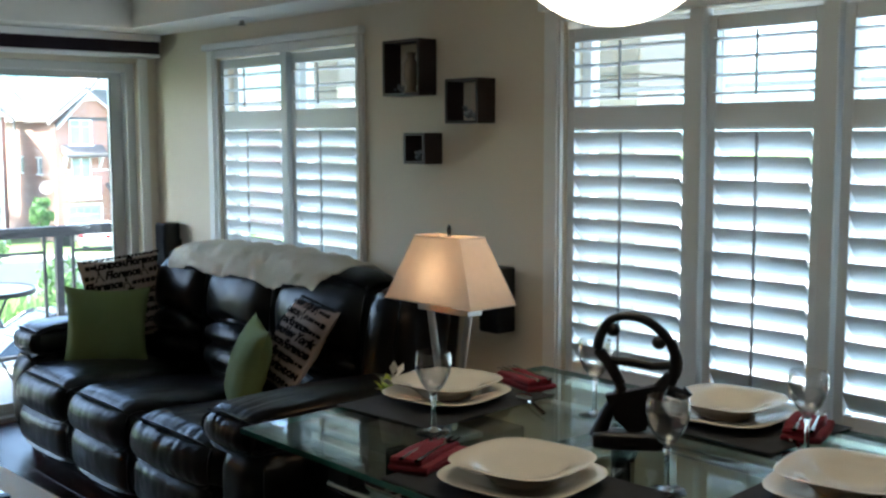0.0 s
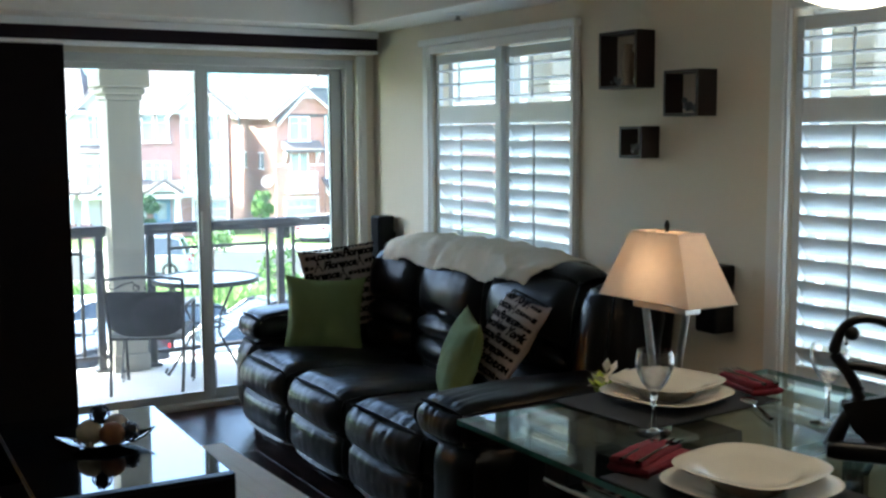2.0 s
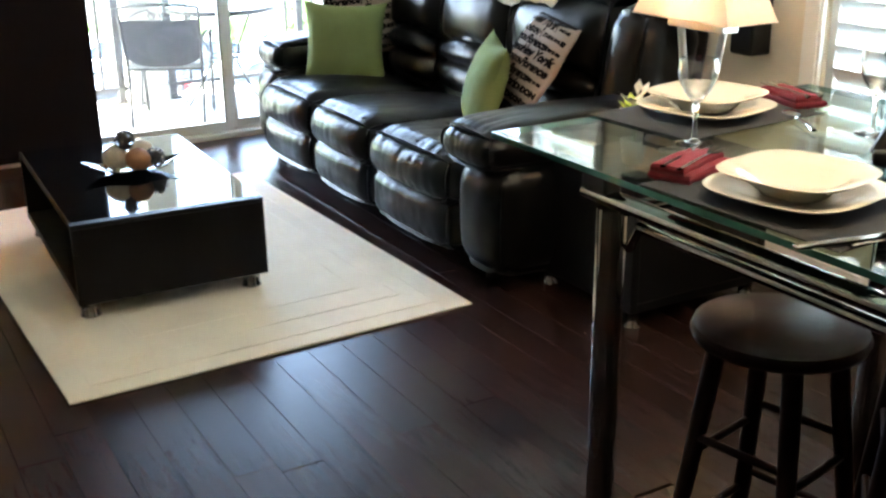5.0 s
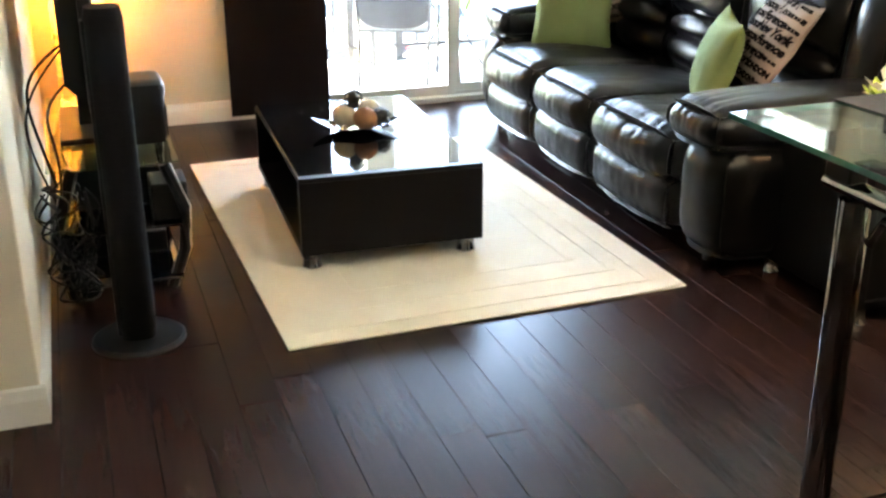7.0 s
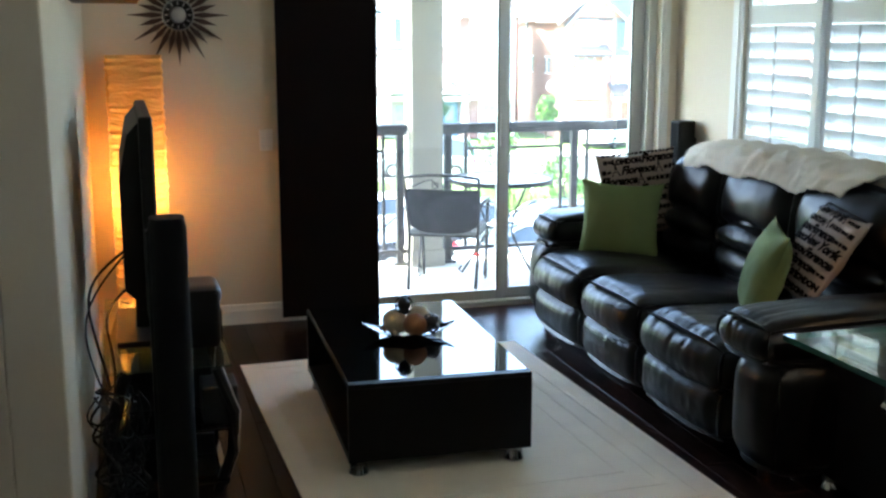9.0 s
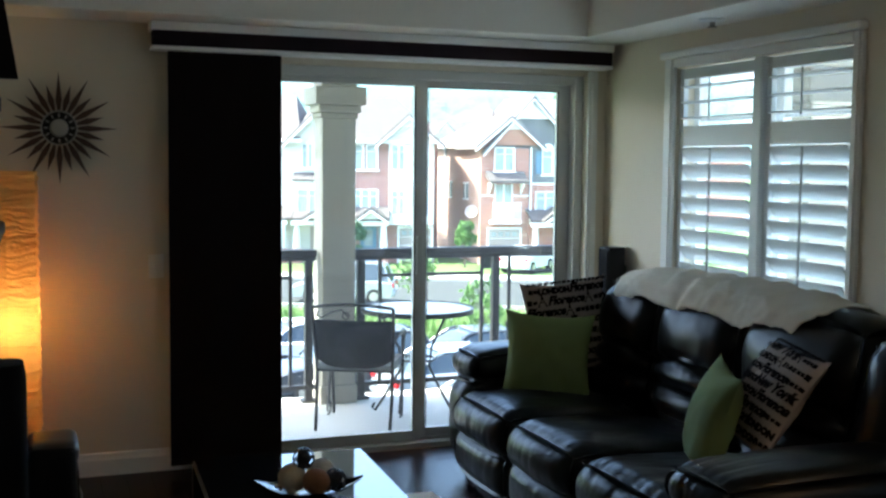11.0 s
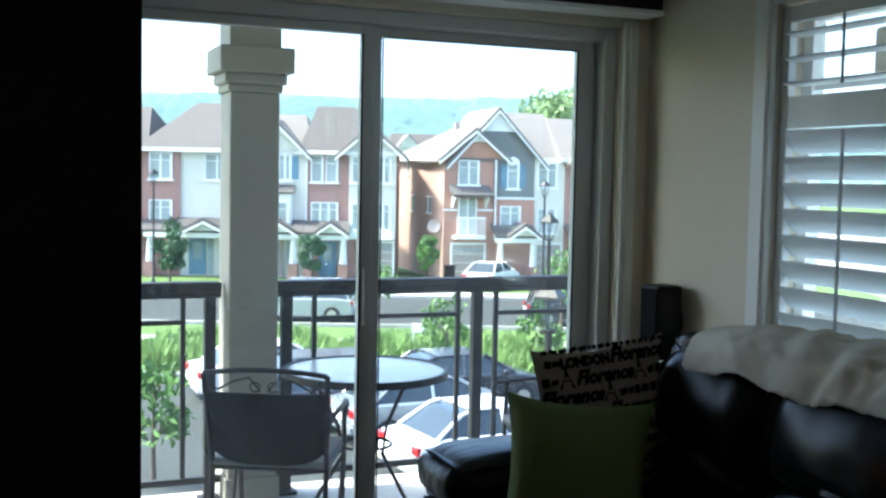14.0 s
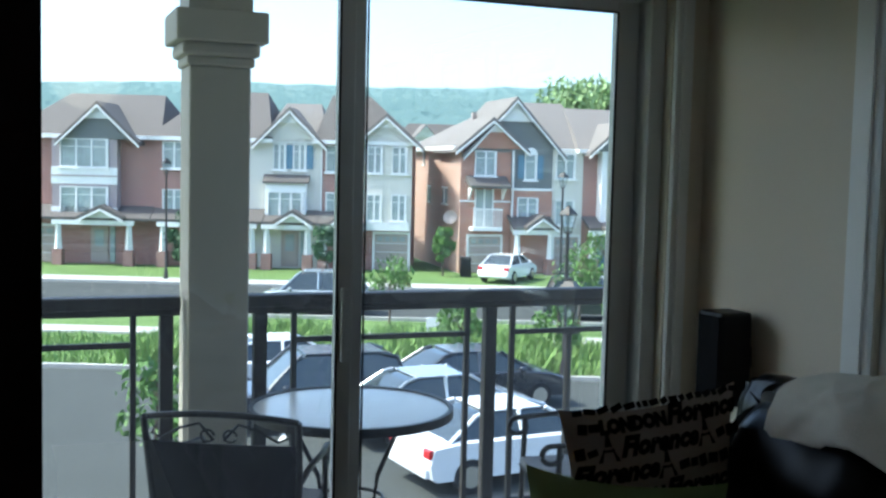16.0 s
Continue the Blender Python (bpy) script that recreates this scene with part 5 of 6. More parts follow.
# carved figure: one plain mesh
bm = cushion(-0.03, 0.03, -0.075, 0.075, 0.0, 0.035, 0.012, cuts=5)
merge(bm, tube(flow([(0, 0.065, 0.02), (0, 0.045, 0.07), (0, 0.02, 0.12), (0, 0.045, 0.17), (0, 0.065, 0.20), (0, 0.05, 0.245), (0, 0.02, 0.262), (0, -0.02, 0.258), (0, -0.055, 0.235), (0, -0.08, 0.20), (0, -0.085, 0.165), (0, -0.075, 0.13)]), 0.011, 10, radii=swell([0.018, 0.014, 0.012, 0.011, 0.011, 0.009, 0.008, 0.009, 0.010, 0.011, 0.014, 0.010])))
merge(bm, tube([(0, 0.04, 0.175), (0, 0.0, 0.172), (0, -0.04, 0.165), (0, -0.08, 0.168)], 0.008, 8))
merge(bm, tube(flow([(0, -0.075, 0.15), (0, -0.045, 0.10), (0, -0.065, 0.055), (0, -0.06, 0.02)]), 0.014, 10, radii=swell([0.010, 0.016, 0.013, 0.016])))
merge(bm, prism([(0.05, 0.105), (-0.055, 0.13), (-0.03, 0.04), (0.0, 0.03), (0.03, 0.06)], (-0.012, 0.012), "x"))
merge(bm, tube([(0, -0.07, 0.12), (0, -0.10, 0.11), (0, -0.11, 0.12)], 0.012, 8))
for yy, zz in ((0.036, 0.235), (-0.052, 0.212)):
    o = bmesh.new()
    bmesh.ops.create_icosphere(o, subdivisions=2, radius=0.014)
    merge(bm, o, Matrix.Translation((0, yy, zz)))
ob = link("abstract_sculpture", bm, CARVED, smooth=True)
ob.matrix_world = pose(1.705, 1.245, TZ + 0.001, 0, 0, 38)
tagged(ob, "black carved abstract loop sculpture on the glass table", "sculpture")

pd = thing("pendant_lamp", pose(TX, TY, 1.785), "lit opal glass bowl pendant over the dining table", "lamp")
R = 0.225
part("bowl", lathe([(0.0, 0.0)] + [(R * math.sin(radians(a)), R - R * math.cos(radians(a))) for a in range(8, 100, 8)] + [(0.0, 0.30)], 40), PENDM, pd, smooth=True)
part("cap", lathe([(0.0, 0.28), (0.05, 0.30), (0.05, 0.33), (0.0, 0.34)], 20), SILVER, pd)
part("stem", lathe([(0, 0.33), (0.008, 0.33), (0.008, ZC - 1.785 - 0.01), (0, ZC - 1.785 - 0.01)], 10), SILVER, pd)
part("canopy", lathe([(0, ZC - 1.785 - 0.03), (0.06, ZC - 1.785 - 0.02), (0.065, ZC - 1.785 - 0.001), (0, ZC - 1.785 - 0.001)], 20), SILVER, pd)

# ---- balcony ----
KB = 0.955


def out(x, y, z, turn=0.0):
    """A place on the balcony, which is a little shallower than first drawn."""
    return pose(x * KB, y * KB, 1.545 + (z - 1.545) * KB, 0, 0, turn) @ Matrix.Scale(KB, 4)


ZD = 1.545 + (-0.06 - 1.545) * KB
dk = tagged(link("balcony_floor", box(-0.6, 4.4, 6.29, 7.36, ZD - 0.2, ZD, 0.01), DECK), "pale painted balcony floor", "floor", kind="structure")
# implied by the column; unseen extra reach was added to shade the deck
tagged(link("balcony_soffit", box(-6.0, 4.4, 6.29, 7.62, 2.56, 2.8), STUCCO), "cream balcony roof, lengthened to shade the deck", "ceiling", kind="structure")
tagged(link("outer_wall", wall_with("y", YN + 0.161, 0.12, -6.0, XE + 0.16, -4.85, 3.2, [(DOOR[0], DOOR[1], -0.06, 2.02)]), BEIGES), "beige siding of the building", "wall", kind="structure")

# unseen slab, added to keep the sun off the columns outside the windows
tagged(link("porch_roof", box(XE + 0.165, 4.62, 0.2, YN + 0.30, 2.60, 2.76, 0.01), STUCCO), "unseen porch roof added to shade the outside columns", "roof", kind="structure")

def column(x, y, z0, z1, w, label, cap_at):
    t = thing("porch_column", out(x, y, z0), label, "column")
    h = z1 - z0
    c = cap_at - z0
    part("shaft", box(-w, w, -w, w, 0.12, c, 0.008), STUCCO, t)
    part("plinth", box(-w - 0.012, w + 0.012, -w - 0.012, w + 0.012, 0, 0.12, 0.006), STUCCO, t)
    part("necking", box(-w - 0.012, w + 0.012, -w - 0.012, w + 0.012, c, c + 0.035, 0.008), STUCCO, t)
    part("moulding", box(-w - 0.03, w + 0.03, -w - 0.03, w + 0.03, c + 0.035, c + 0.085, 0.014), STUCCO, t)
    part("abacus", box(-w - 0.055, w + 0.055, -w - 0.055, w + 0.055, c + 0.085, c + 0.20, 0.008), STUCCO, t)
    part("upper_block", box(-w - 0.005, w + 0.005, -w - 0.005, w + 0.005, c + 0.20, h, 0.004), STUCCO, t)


column(2.0, 7.545, -0.06, 2.62, 0.112, "square cream porch column with a moulded capital", 1.80)
for y in (3.28, 5.59):
    t = thing("outside_column", pose(4.25, y, -4.44), "beige sided porch column outside the window", "column")
    part("shaft", box(-0.15, 0.15, -0.15, 0.15, 0, 6.24, 0.01), BEIGES, t)
    part("necking", box(-0.18, 0.18, -0.18, 0.18, 6.24, 6.30, 0.015), STUCCO, t)
    part("capital", box(-0.21, 0.21, -0.21, 0.21, 6.30, 6.50, 0.02), STUCCO, t)
    part("upper_block", box(-0.17, 0.17, -0.17, 0.17, 6.50, 7.04, 0.01), BEIGES, t)


def railing(xa, xb, posts, pickets, mids, label):
    t = thing("balcony_railing", out(xa, 7.54, -0.06), label, "railing", "balcony railings")
    L = xb - xa
    part("top_rail", box(0, L, -0.04, 0.04, 0.958, 1.008, 0.008), RAILM, t)
    part("under_rail", box(0, L, -0.022, 0.022, 0.935, 0.957, 0.003), RAILM, t)
    part("bottom_rail", box(0, L, -0.018, 0.018, 0.085, 0.115, 0.003), RAILM, t)
    for x in posts:
        p = part("post", box(x - xa - 0.025, x - xa + 0.025, -0.025, 0.025, 0, 0.935, 0.004), RAILM, t)
        part("post_foot", box(x - xa - 0.05, x - xa + 0.05, -0.05, 0.05, 0, 0.02, 0.006), RAILM, p)
    for x in pickets:
        part("picket", box(x - xa - 0.011, x - xa + 0.011, -0.011, 0.011, 0.115, 0.935, 0.002), RAILM, t)
    for a, b in mids:
        part("mid_bar", box(a - xa, b - xa, -0.010, 0.010, 0.815, 0.837, 0.002), RAILM, t)


railing(2.125, 4.45, (2.178, 3.150, 4.10), (2.312, 3.047, 3.255, 4.0), ((2.323, 3.036), (3.266, 3.99)), "dark grey metal balcony railing with square pickets")
railing(-0.5, 1.872, (-0.3, 0.80, 1.823), (0.70, 0.92, 1.703), ((-0.29, 0.69), (0.93, 1.692)), "dark grey metal balcony railing beside the column")


def patio_chair(m):
    """Wrought-iron armchair with a woven back. It faces +y."""
    t = thing("patio_chair", m, "black iron patio armchair with woven back and scrolls", "chair", "patio chairs")
    w = 0.225
    for s in (-1, 1):
        part("rear_leg", tube([(s * (w - 0.005), -0.25, 0), (s * w, -0.20, 0.22), (s * w, -0.19, 0.40), (s * (w + 0.01), -0.22, 0.60), (s * (w + 0.015), -0.265, 0.80)], 0.011, 8), IRON, t, smooth=True)
        part("front_leg", tube([(s * (w - 0.01), 0.23, 0), (s * w, 0.22, 0.40), (s * w, 0.215, 0.585)], 0.011, 8), IRON, t, smooth=True)
        arm = [(s * w, -0.215, 0.56), (s * (w + 0.015), -0.10, 0.605), (s * (w + 0.015), 0.10, 0.60), (s * w, 0.24, 0.59)]
        part("arm", tube(arm + [(s * w, y, z) for _, y, z in arc((0, 0.245, 0.555), 0.035, 90, -190, 12, "yz")], 0.011, 8), IRON, t, smooth=True)
        part("scroll_brace", tube([(s * w, 0.20, 0.38)] + [(s * w, y, z) for _, y, z in arc((0, 0.13, 0.06), 0.045, 200, -110, 12, "yz")], 0.007, 6), IRON, t, smooth=True)
    bm = bmesh.new()
    n = 14
    g = []
    for i in range(n + 1):
        u = 2 * i / n - 1
        col = []
        for j in range(n + 1):
            v = j / n
            col.append(bm.verts.new((u * (w - 0.008 + 0.012 * v), -0.195 - 0.065 * v - 0.02 * (1 - u * u), 0.72 - (0.315 - 0.05 * u ** 4) * (1 - v))))
        g.append(col)
    for i in range(n):
        for j in range(n):
            bm.faces.new((g[i][j], g[i + 1][j], g[i + 1][j + 1], g[i][j + 1]))
    ex = bmesh.ops.extrude_face_region(bm, geom=bm.faces[:])
    for v in [q for q in ex["geom"] if isinstance(q, bmesh.types.BMVert)]:
        v.co.y += 0.012
    back = part("woven_back", bm, WICKER, t, "dark woven back", True)
    part("top_bar", tube([(u * (w + 0.015), -0.265 - 0.02 * (1 - u * u), 0.80 + 0.022 * (1 - u * u)) for u in [i / 6 - 1 for i in range(13)]], 0.011, 8), IRON, t, smooth=True)
    for s in (-1, 1):
        part("back_scroll", tube([(s * 0.015, -0.283, 0.735), (s * 0.06, -0.282, 0.79), (s * 0.12, -0.279, 0.772), (s * 0.18, -0.274, 0.735), (s * 0.212, -0.268, 0.75), (s * 0.20, -0.27, 0.775)], 0.005, 6), IRON, back)
        part("back_scroll", tube(arc((s * 0.035, -0.282, 0.75), 0.02, 0, 330, 12), 0.004, 6), IRON, back)
    part("seat", cushion(-w + 0.004, w - 0.004, -0.20, 0.235, 0.385, 0.425, 0.018, cuts=6, puff=0.008), CUSH, t, "grey seat pad", True)
    part("seat_rim", tube([(-w, 0.23, 0.385), (w, 0.23, 0.385), (w, -0.20, 0.385), (-w, -0.20, 0.385), (-w, 0.23, 0.385)], 0.009, 6), IRON, t)
    return t


pc = patio_chair(out(1.99, 6.88, -0.06, -27) @ Matrix.Diagonal((1, 1, 0.92, 1)))
copy_thing(pc, pose(3.33 * KB, 6.93 * KB, ZD, 0, 0, 80))
pt = thing("patio_table", out(2.375, 6.955, -0.06), "round pale tile patio table on scrolled iron legs", "table")
part("tile_top", lathe([(0, 0.668), (0.335, 0.668), (0.335, 0.68), (0.0, 0.682)], 48), TILE, pt)
part("rim", lathe([(0.336, 0.655), (0.352, 0.655), (0.352, 0.685), (0.336, 0.685), (0.336, 0.655)], 48), IRON, pt)
for i in range(3):
    a = radians(20 + 120 * i)
    c, s = math.cos(a), math.sin(a)
    part("leg", tube([(c * 0.26, s * 0.26, 0.66), (c * 0.12, s * 0.12, 0.42), (c * 0.10, s * 0.10, 0.30), (c * 0.22, s * 0.22, 0.10), (c * 0.28, s * 0.28, 0.01), (c * 0.30, s * 0.30, 0.03), (c * 0.285, s * 0.285, 0.055)], 0.009, 8), IRON, pt, smooth=True)
part("ring", tube(arc((0, 0, 0.36), 0.115, 0, 360, 24, "xy"), 0.007, 6), IRON, pt)

# ---- street: x across, y away from the balcony, z up from the ground ----
STREET = pose(1.066, 2.582, -4.42, 0, 0, -21.98)


def at(x, y, z=0.0, turn=0.0):
    return STREET @ pose(x, y, z, 0, 0, turn)


gr = tagged(link("ground", box(-900, 900, -300, 900, -2.0, 0.0), GRASS), "green lawn and open ground", "ground", kind="structure")
gr.matrix_world = STREET
for nm, (a, b, c, d, z), mt, lab in (("road", (-140, 140, 42.5, 53, 0.02), ASPH, "grey asphalt street"), ("pavement_far", (-140, 140, 53.2, 55.2, 0.12), CONC, "pale concrete pavement along the houses"),
                                     ("pavement_near", (-140, 140, 37.6, 39.0, 0.06), CONC, "pale concrete footpath through the lawn"), ("parking_lot", (-60, 60, 7.0, 31.0, 0.03), ASPH, "grey asphalt parking lot"),
                                     ("side_lane", (4.5, 60, -60, 6.9, 0.03), CONC, "pale concrete yard beside the building"), ("pavement_side", (16, 140, 6.9, 42.2, 0.05), CONC, "pale concrete yard beyond the parking lot"), ("pavement_back", (24, 140, 55.3, 160, 0.05), CONC, "pale concrete yards behind the street"), ("kerb", (-140, 140, 53.0, 53.2, 0.14), CONC, "concrete kerb"), ("kerb_near", (-140, 140, 42.3, 42.5, 0.14), CONC, "concrete kerb"), ("kerb_lot", (-60, 60, 31.0, 31.2, 0.15), CONC, "concrete kerb of the parking lot")):
    o = tagged(link(nm, box(a, b, c, d, -0.5, z), mt), lab, nm.split("_")[0], kind="structure")
    o.matrix_world = STREET
o = tagged(link("driveway", box(-20.5, -16.5, 31.2, 42.3, -0.5, 0.05), ASPH), "asphalt lane joining the parking lot and the street", "road", kind="structure")
o.matrix_world = STREET
for i in range(4):
    o = tagged(link("parking_line", box(-0.06, 0.06, 23.5, 30.5, 0.03, 0.036), HTRIM), "white painted parking line", "marking", "parking lines", "structure")
    o.matrix_world = at(-3.6 + i * 2.8, 0)

# far wooded ridge, with the distance haze put into its material
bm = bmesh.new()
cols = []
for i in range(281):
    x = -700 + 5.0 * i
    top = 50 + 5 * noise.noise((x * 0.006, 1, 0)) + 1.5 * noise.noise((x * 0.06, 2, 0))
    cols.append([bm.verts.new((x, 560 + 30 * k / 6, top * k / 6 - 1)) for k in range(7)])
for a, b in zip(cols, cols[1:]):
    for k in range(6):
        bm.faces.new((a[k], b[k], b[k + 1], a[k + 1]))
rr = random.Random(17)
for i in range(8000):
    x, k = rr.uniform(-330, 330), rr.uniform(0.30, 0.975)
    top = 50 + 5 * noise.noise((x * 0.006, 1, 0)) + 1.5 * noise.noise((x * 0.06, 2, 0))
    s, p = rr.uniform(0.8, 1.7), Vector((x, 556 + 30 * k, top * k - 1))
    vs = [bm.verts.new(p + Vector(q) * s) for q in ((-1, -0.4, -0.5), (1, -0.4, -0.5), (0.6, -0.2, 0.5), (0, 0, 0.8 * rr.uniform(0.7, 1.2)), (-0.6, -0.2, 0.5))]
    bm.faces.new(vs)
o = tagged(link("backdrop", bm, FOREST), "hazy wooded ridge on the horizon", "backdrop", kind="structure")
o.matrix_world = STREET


def town_window(h, x, z, w, hgt, y=0.0, panes=2, arch=False, shutters=False, muntin=True):
    """A framed house window with its glass, sill and bars, on the front at depth y."""
    wn_ = part("window", box(x - w / 2, x + w / 2, y - 0.05, y - 0.005, z - hgt / 2, z + hgt / 2), HGLASS, h)
    f = 0.065
    for a, b, c, d in ((-w / 2 - f, w / 2 + f, hgt / 2, hgt / 2 + f), (-w / 2 - f, w / 2 + f, -hgt / 2 - f, -hgt / 2)):
        part("frame", box(x + a, x + b, y - 0.10, y - 0.004, z + c, z + d), HTRIM, wn_)
    for k in range(panes + 1):
        xx_ = x - w / 2 + w * k / panes
        ww = f if k in (0, panes) else 0.05
        part("frame", box(xx_ - ww + (0.0 if k else 0.0), xx_ + (ww if k == panes else (0 if k == 0 else ww)), y - 0.10, y - 0.004, z - hgt / 2, z + hgt / 2), HTRIM, wn_)
    if muntin:
        part("bar", box(x - w / 2, x + w / 2, y - 0.07, y - 0.045, z + hgt * 0.22, z + hgt * 0.22 + 0.04), HTRIM, wn_)
    part("sill", box(x - w / 2 - 0.16, x + w / 2 + 0.16, y - 0.16, y - 0.004, z - hgt / 2 - f - 0.09, z - hgt / 2 - f), HTRIM, wn_)
    if arch:
        part("arch", prism([(x + (w / 2 + f) * math.cos(radians(q)), z + hgt / 2 + f + (w / 2 + f) * math.sin(radians(q))) for q in range(0, 181, 15)], (y - 0.10, y - 0.004), "y"), HTRIM, wn_)
    if shutters:
        for s in (-1, 1):
            part("shutter", box(x + s * (w / 2 + f + 0.2) - 0.19, x + s * (w / 2 + f + 0.2) + 0.19, y - 0.07, y - 0.004, z - hgt / 2, z + hgt / 2), BLUEP, wn_)


def gable(h, x, half, z0, z1, y, depth, face, roofm=ROOF, over=0.35):
    """A gable: its triangular face, two roof slopes behind it and white rake boards."""
    g = part("gable", prism([(x - half, z0), (x + half, z0), (x, z1)], (y, y + 0.2), "y"), face, h)
    sl = (z1 - z0) / half
    e = half + over
    for s in (-1, 1):
        part("roof_slope", prism([(x, z1 + 0.02), (x + s * e, z1 - sl * e + 0.02), (x + s * e, z1 - sl * e + 0.20), (x, z1 + 0.22)], (y - 0.4, y + depth), "y"), roofm, g)
        part("rake_board", prism([(x, z1 - 0.13), (x + s * e, z1 - sl * e - 0.13), (x + s * e, z1 - sl * e + 0.0), (x, z1 + 0.0)], (y - 0.46, y - 0.36), "y"), HTRIM, g)
    k = 0.40
    part("gable_vent", prism([(x - half * k, z1 - (z1 - z0) * k), (x + half * k, z1 - (z1 - z0) * k), (x, z1 - 0.1)], (y - 0.12, y - 0.004), "y"), HTRIM, g)
    return g


def hip_roof(h, x0, x1, y0, y1, z0, z1, inset, roofm):
    bm = bmesh.new()
    o = 0.4
    a = [bm.verts.new(p) for p in ((x0 - o, y0 - o, z0), (x1 + o, y0 - o, z0), (x1 + o, y1 + o, z0), (x0 - o, y1 + o, z0))]
    ym = (y0 + y1) / 2
    r = [bm.verts.new((x0 + inset[0], ym - 1.0, z1)), bm.verts.new((x1 - inset[1], ym - 1.0, z1))]
    bm.faces.new((a[0], a[1], r[1], r[0]))
    bm.faces.new((a[2], a[3], r[0], r[1]))
    bm.faces.new((a[1], a[2], r[1]))
    bm.faces.new((a[3], a[0], r[0]))
    bm.faces.new(a)
    rf = part("roof", bm, roofm, h)
    part("eave_board", box(x0 - o - 0.02, x1 + o + 0.02, y0 - o - 0.05, y0 - o, z0 - 0.18, z0 + 0.05), HTRIM, rf)
    part("eave_board", box(x0 - o - 0.05, x0 - o, y0 - o, y1 + o, z0 - 0.18, z0 + 0.05), HTRIM, rf)
    return rf


def garage(h, x, w, y=0.0):
    g = part("garage_door", box(x - w / 2, x + w / 2, y - 0.06, y - 0.004, 0.05, 2.1), GARAGE, h, "taupe garage door")
    for a, b, c, d in ((-w / 2 - 0.12, -w / 2, 0, 2.22), (w / 2, w / 2 + 0.12, 0, 2.22), (-w / 2, w / 2, 2.1, 2.22)):
        part("frame", box(x + a, x + b, y - 0.10, y - 0.003, c, d), HTRIM, g)
    for z in (0.55, 1.05, 1.55):
        part("panel_groove", box(x - w / 2, x + w / 2, y - 0.068, y - 0.058, z, z + 0.03), HTRIM, g)
    for k in range(4):
        part("lite", box(x - w / 2 + 0.15 + k * (w - 0.2) / 4, x - w / 2 + 0.02 + (k + 1) * (w - 0.2) / 4, y - 0.072, y - 0.058, 1.68, 1.95), HGLASS, g)


def porch(h, x, w, y=-1.3, z=2.7, door=BLUEP, span=None):
    """A covered entrance: lean-to roof with a small gable, two posts on brick piers, and a door."""
    p = part("porch_roof", prism([(y, z), (0.0, z + 0.65), (0.0, z + 0.5), (y, z - 0.15)], span or (x - w / 2, x + w / 2), "x"), ROOFD, h)
    part("porch_beam", box(x - w / 2, x + w / 2, y, y + 0.2, z - 0.42, z - 0.16), HTRIM, p)
    gable(h, x + w * 0.12, min(1.1, w * 0.30), z - 0.02, z + 0.52, y - 0.05, 1.2, HTRIM, ROOFD, 0.2)
    for s in (-1, 1):
        part("porch_post", lathe([(0, 0.9), (0.22, 0.9), (0.15, z - 0.42), (0, z - 0.42)], 4, power=2), HTRIM, p, m=pose(x + s * (w / 2 - 0.3), y + 0.2, 0, 0, 0, 0))
        part("pier", box(x + s * (w / 2 - 0.3) - 0.28, x + s * (w / 2 - 0.3) + 0.28, y - 0.08, y + 0.48, 0, 0.9), BRICK2, p)
    d = part("front_door", box(x - 0.5, x + 0.5, -0.06, -0.004, 0.1, 2.15), door, h)
    part("door_lite", box(x - 0.25, x + 0.25, -0.075, -0.058, 1.0, 1.95), HGLASS, d)
    part("sidelight", box(x + 0.6, x + 0.9, -0.06, -0.004, 0.1, 2.15), HGLASS, d)


def house(x, y, w, d, eave, lower, label, turn=0.0):
    t = thing("town_house", at(x, y, 0, turn), label, "house", "row of town houses")
    part("wall", box(0, w, 0, d, -0.3, eave), lower, t)
    return t


# left terrace
a = house(-25.2, 63, 8.2, 10, 7.3, BRICK2, "brick town house with white bay panels and dark gable")
hip_roof(a, 0, 8.2, 0, 10, 7.3, 9.9, (2.0, 0.5), ROOFD)
part("bay", box(2.5, 6.2, -0.7, 0, 2.3, 7.1), MAUVE, a)
for z in (2.3, 4.55):
    part("panel", box(2.48, 6.22, -0.75, -0.7, z, z + 0.95), HTRIM, a)
gable(a, 5.2, 2.0, 7.1, 9.0, -0.8, 4, SLATE, ROOFD)
for z in (6.3, 3.6):
    town_window(a, 4.35, z, 2.6, 1.5, -0.7, 3)
part("belt", box(2.5, 6.2, -0.78, -0.75, 4.98, 5.06), GARAGE, a)
porch(a, 5.0, 4.6, door=GARAGE, span=(0.02, 8.18))
garage(a, 1.4, 2.2)
a = house(-17.0, 63, 6.3, 10, 7.3, CREAMS, "brick and dark-roofed town house next to a white bay")
hip_roof(a, 0, 6.3, 0, 10, 7.3, 10.2, (2.3, 0.6), ROOFD)
part("brick_front", box(0.0, 2.2, -0.15, 0, -0.2, 7.2), BRICK2, a)
town_window(a, 1.1, 6.3, 1.2, 1.4, -0.15)
town_window(a, 1.1, 3.6, 1.2, 1.4, -0.15)
town_window(a, 4.3, 6.3, 1.3, 1.4)
porch(a, 3.2, 5.6, span=(0.02, 6.28))
a = house(-10.7, 63, 3.1, 10, 7.3, CREAMS, "cream sided town house with blue shutters and white gable")
hip_roof(a, 0, 3.1, 0.3, 10, 7.3, 9.6, (0.5, 0.5), ROOF)
gable(a, 1.35, 1.75, 7.2, 8.95, -0.15, 4.5, CREAMS, ROOF)
town_window(a, 0.75, 6.35, 0.62, 1.35, 0, 2, shutters=False)
town_window(a, 1.9, 6.35, 0.62, 1.35, 0, 2, shutters=True)
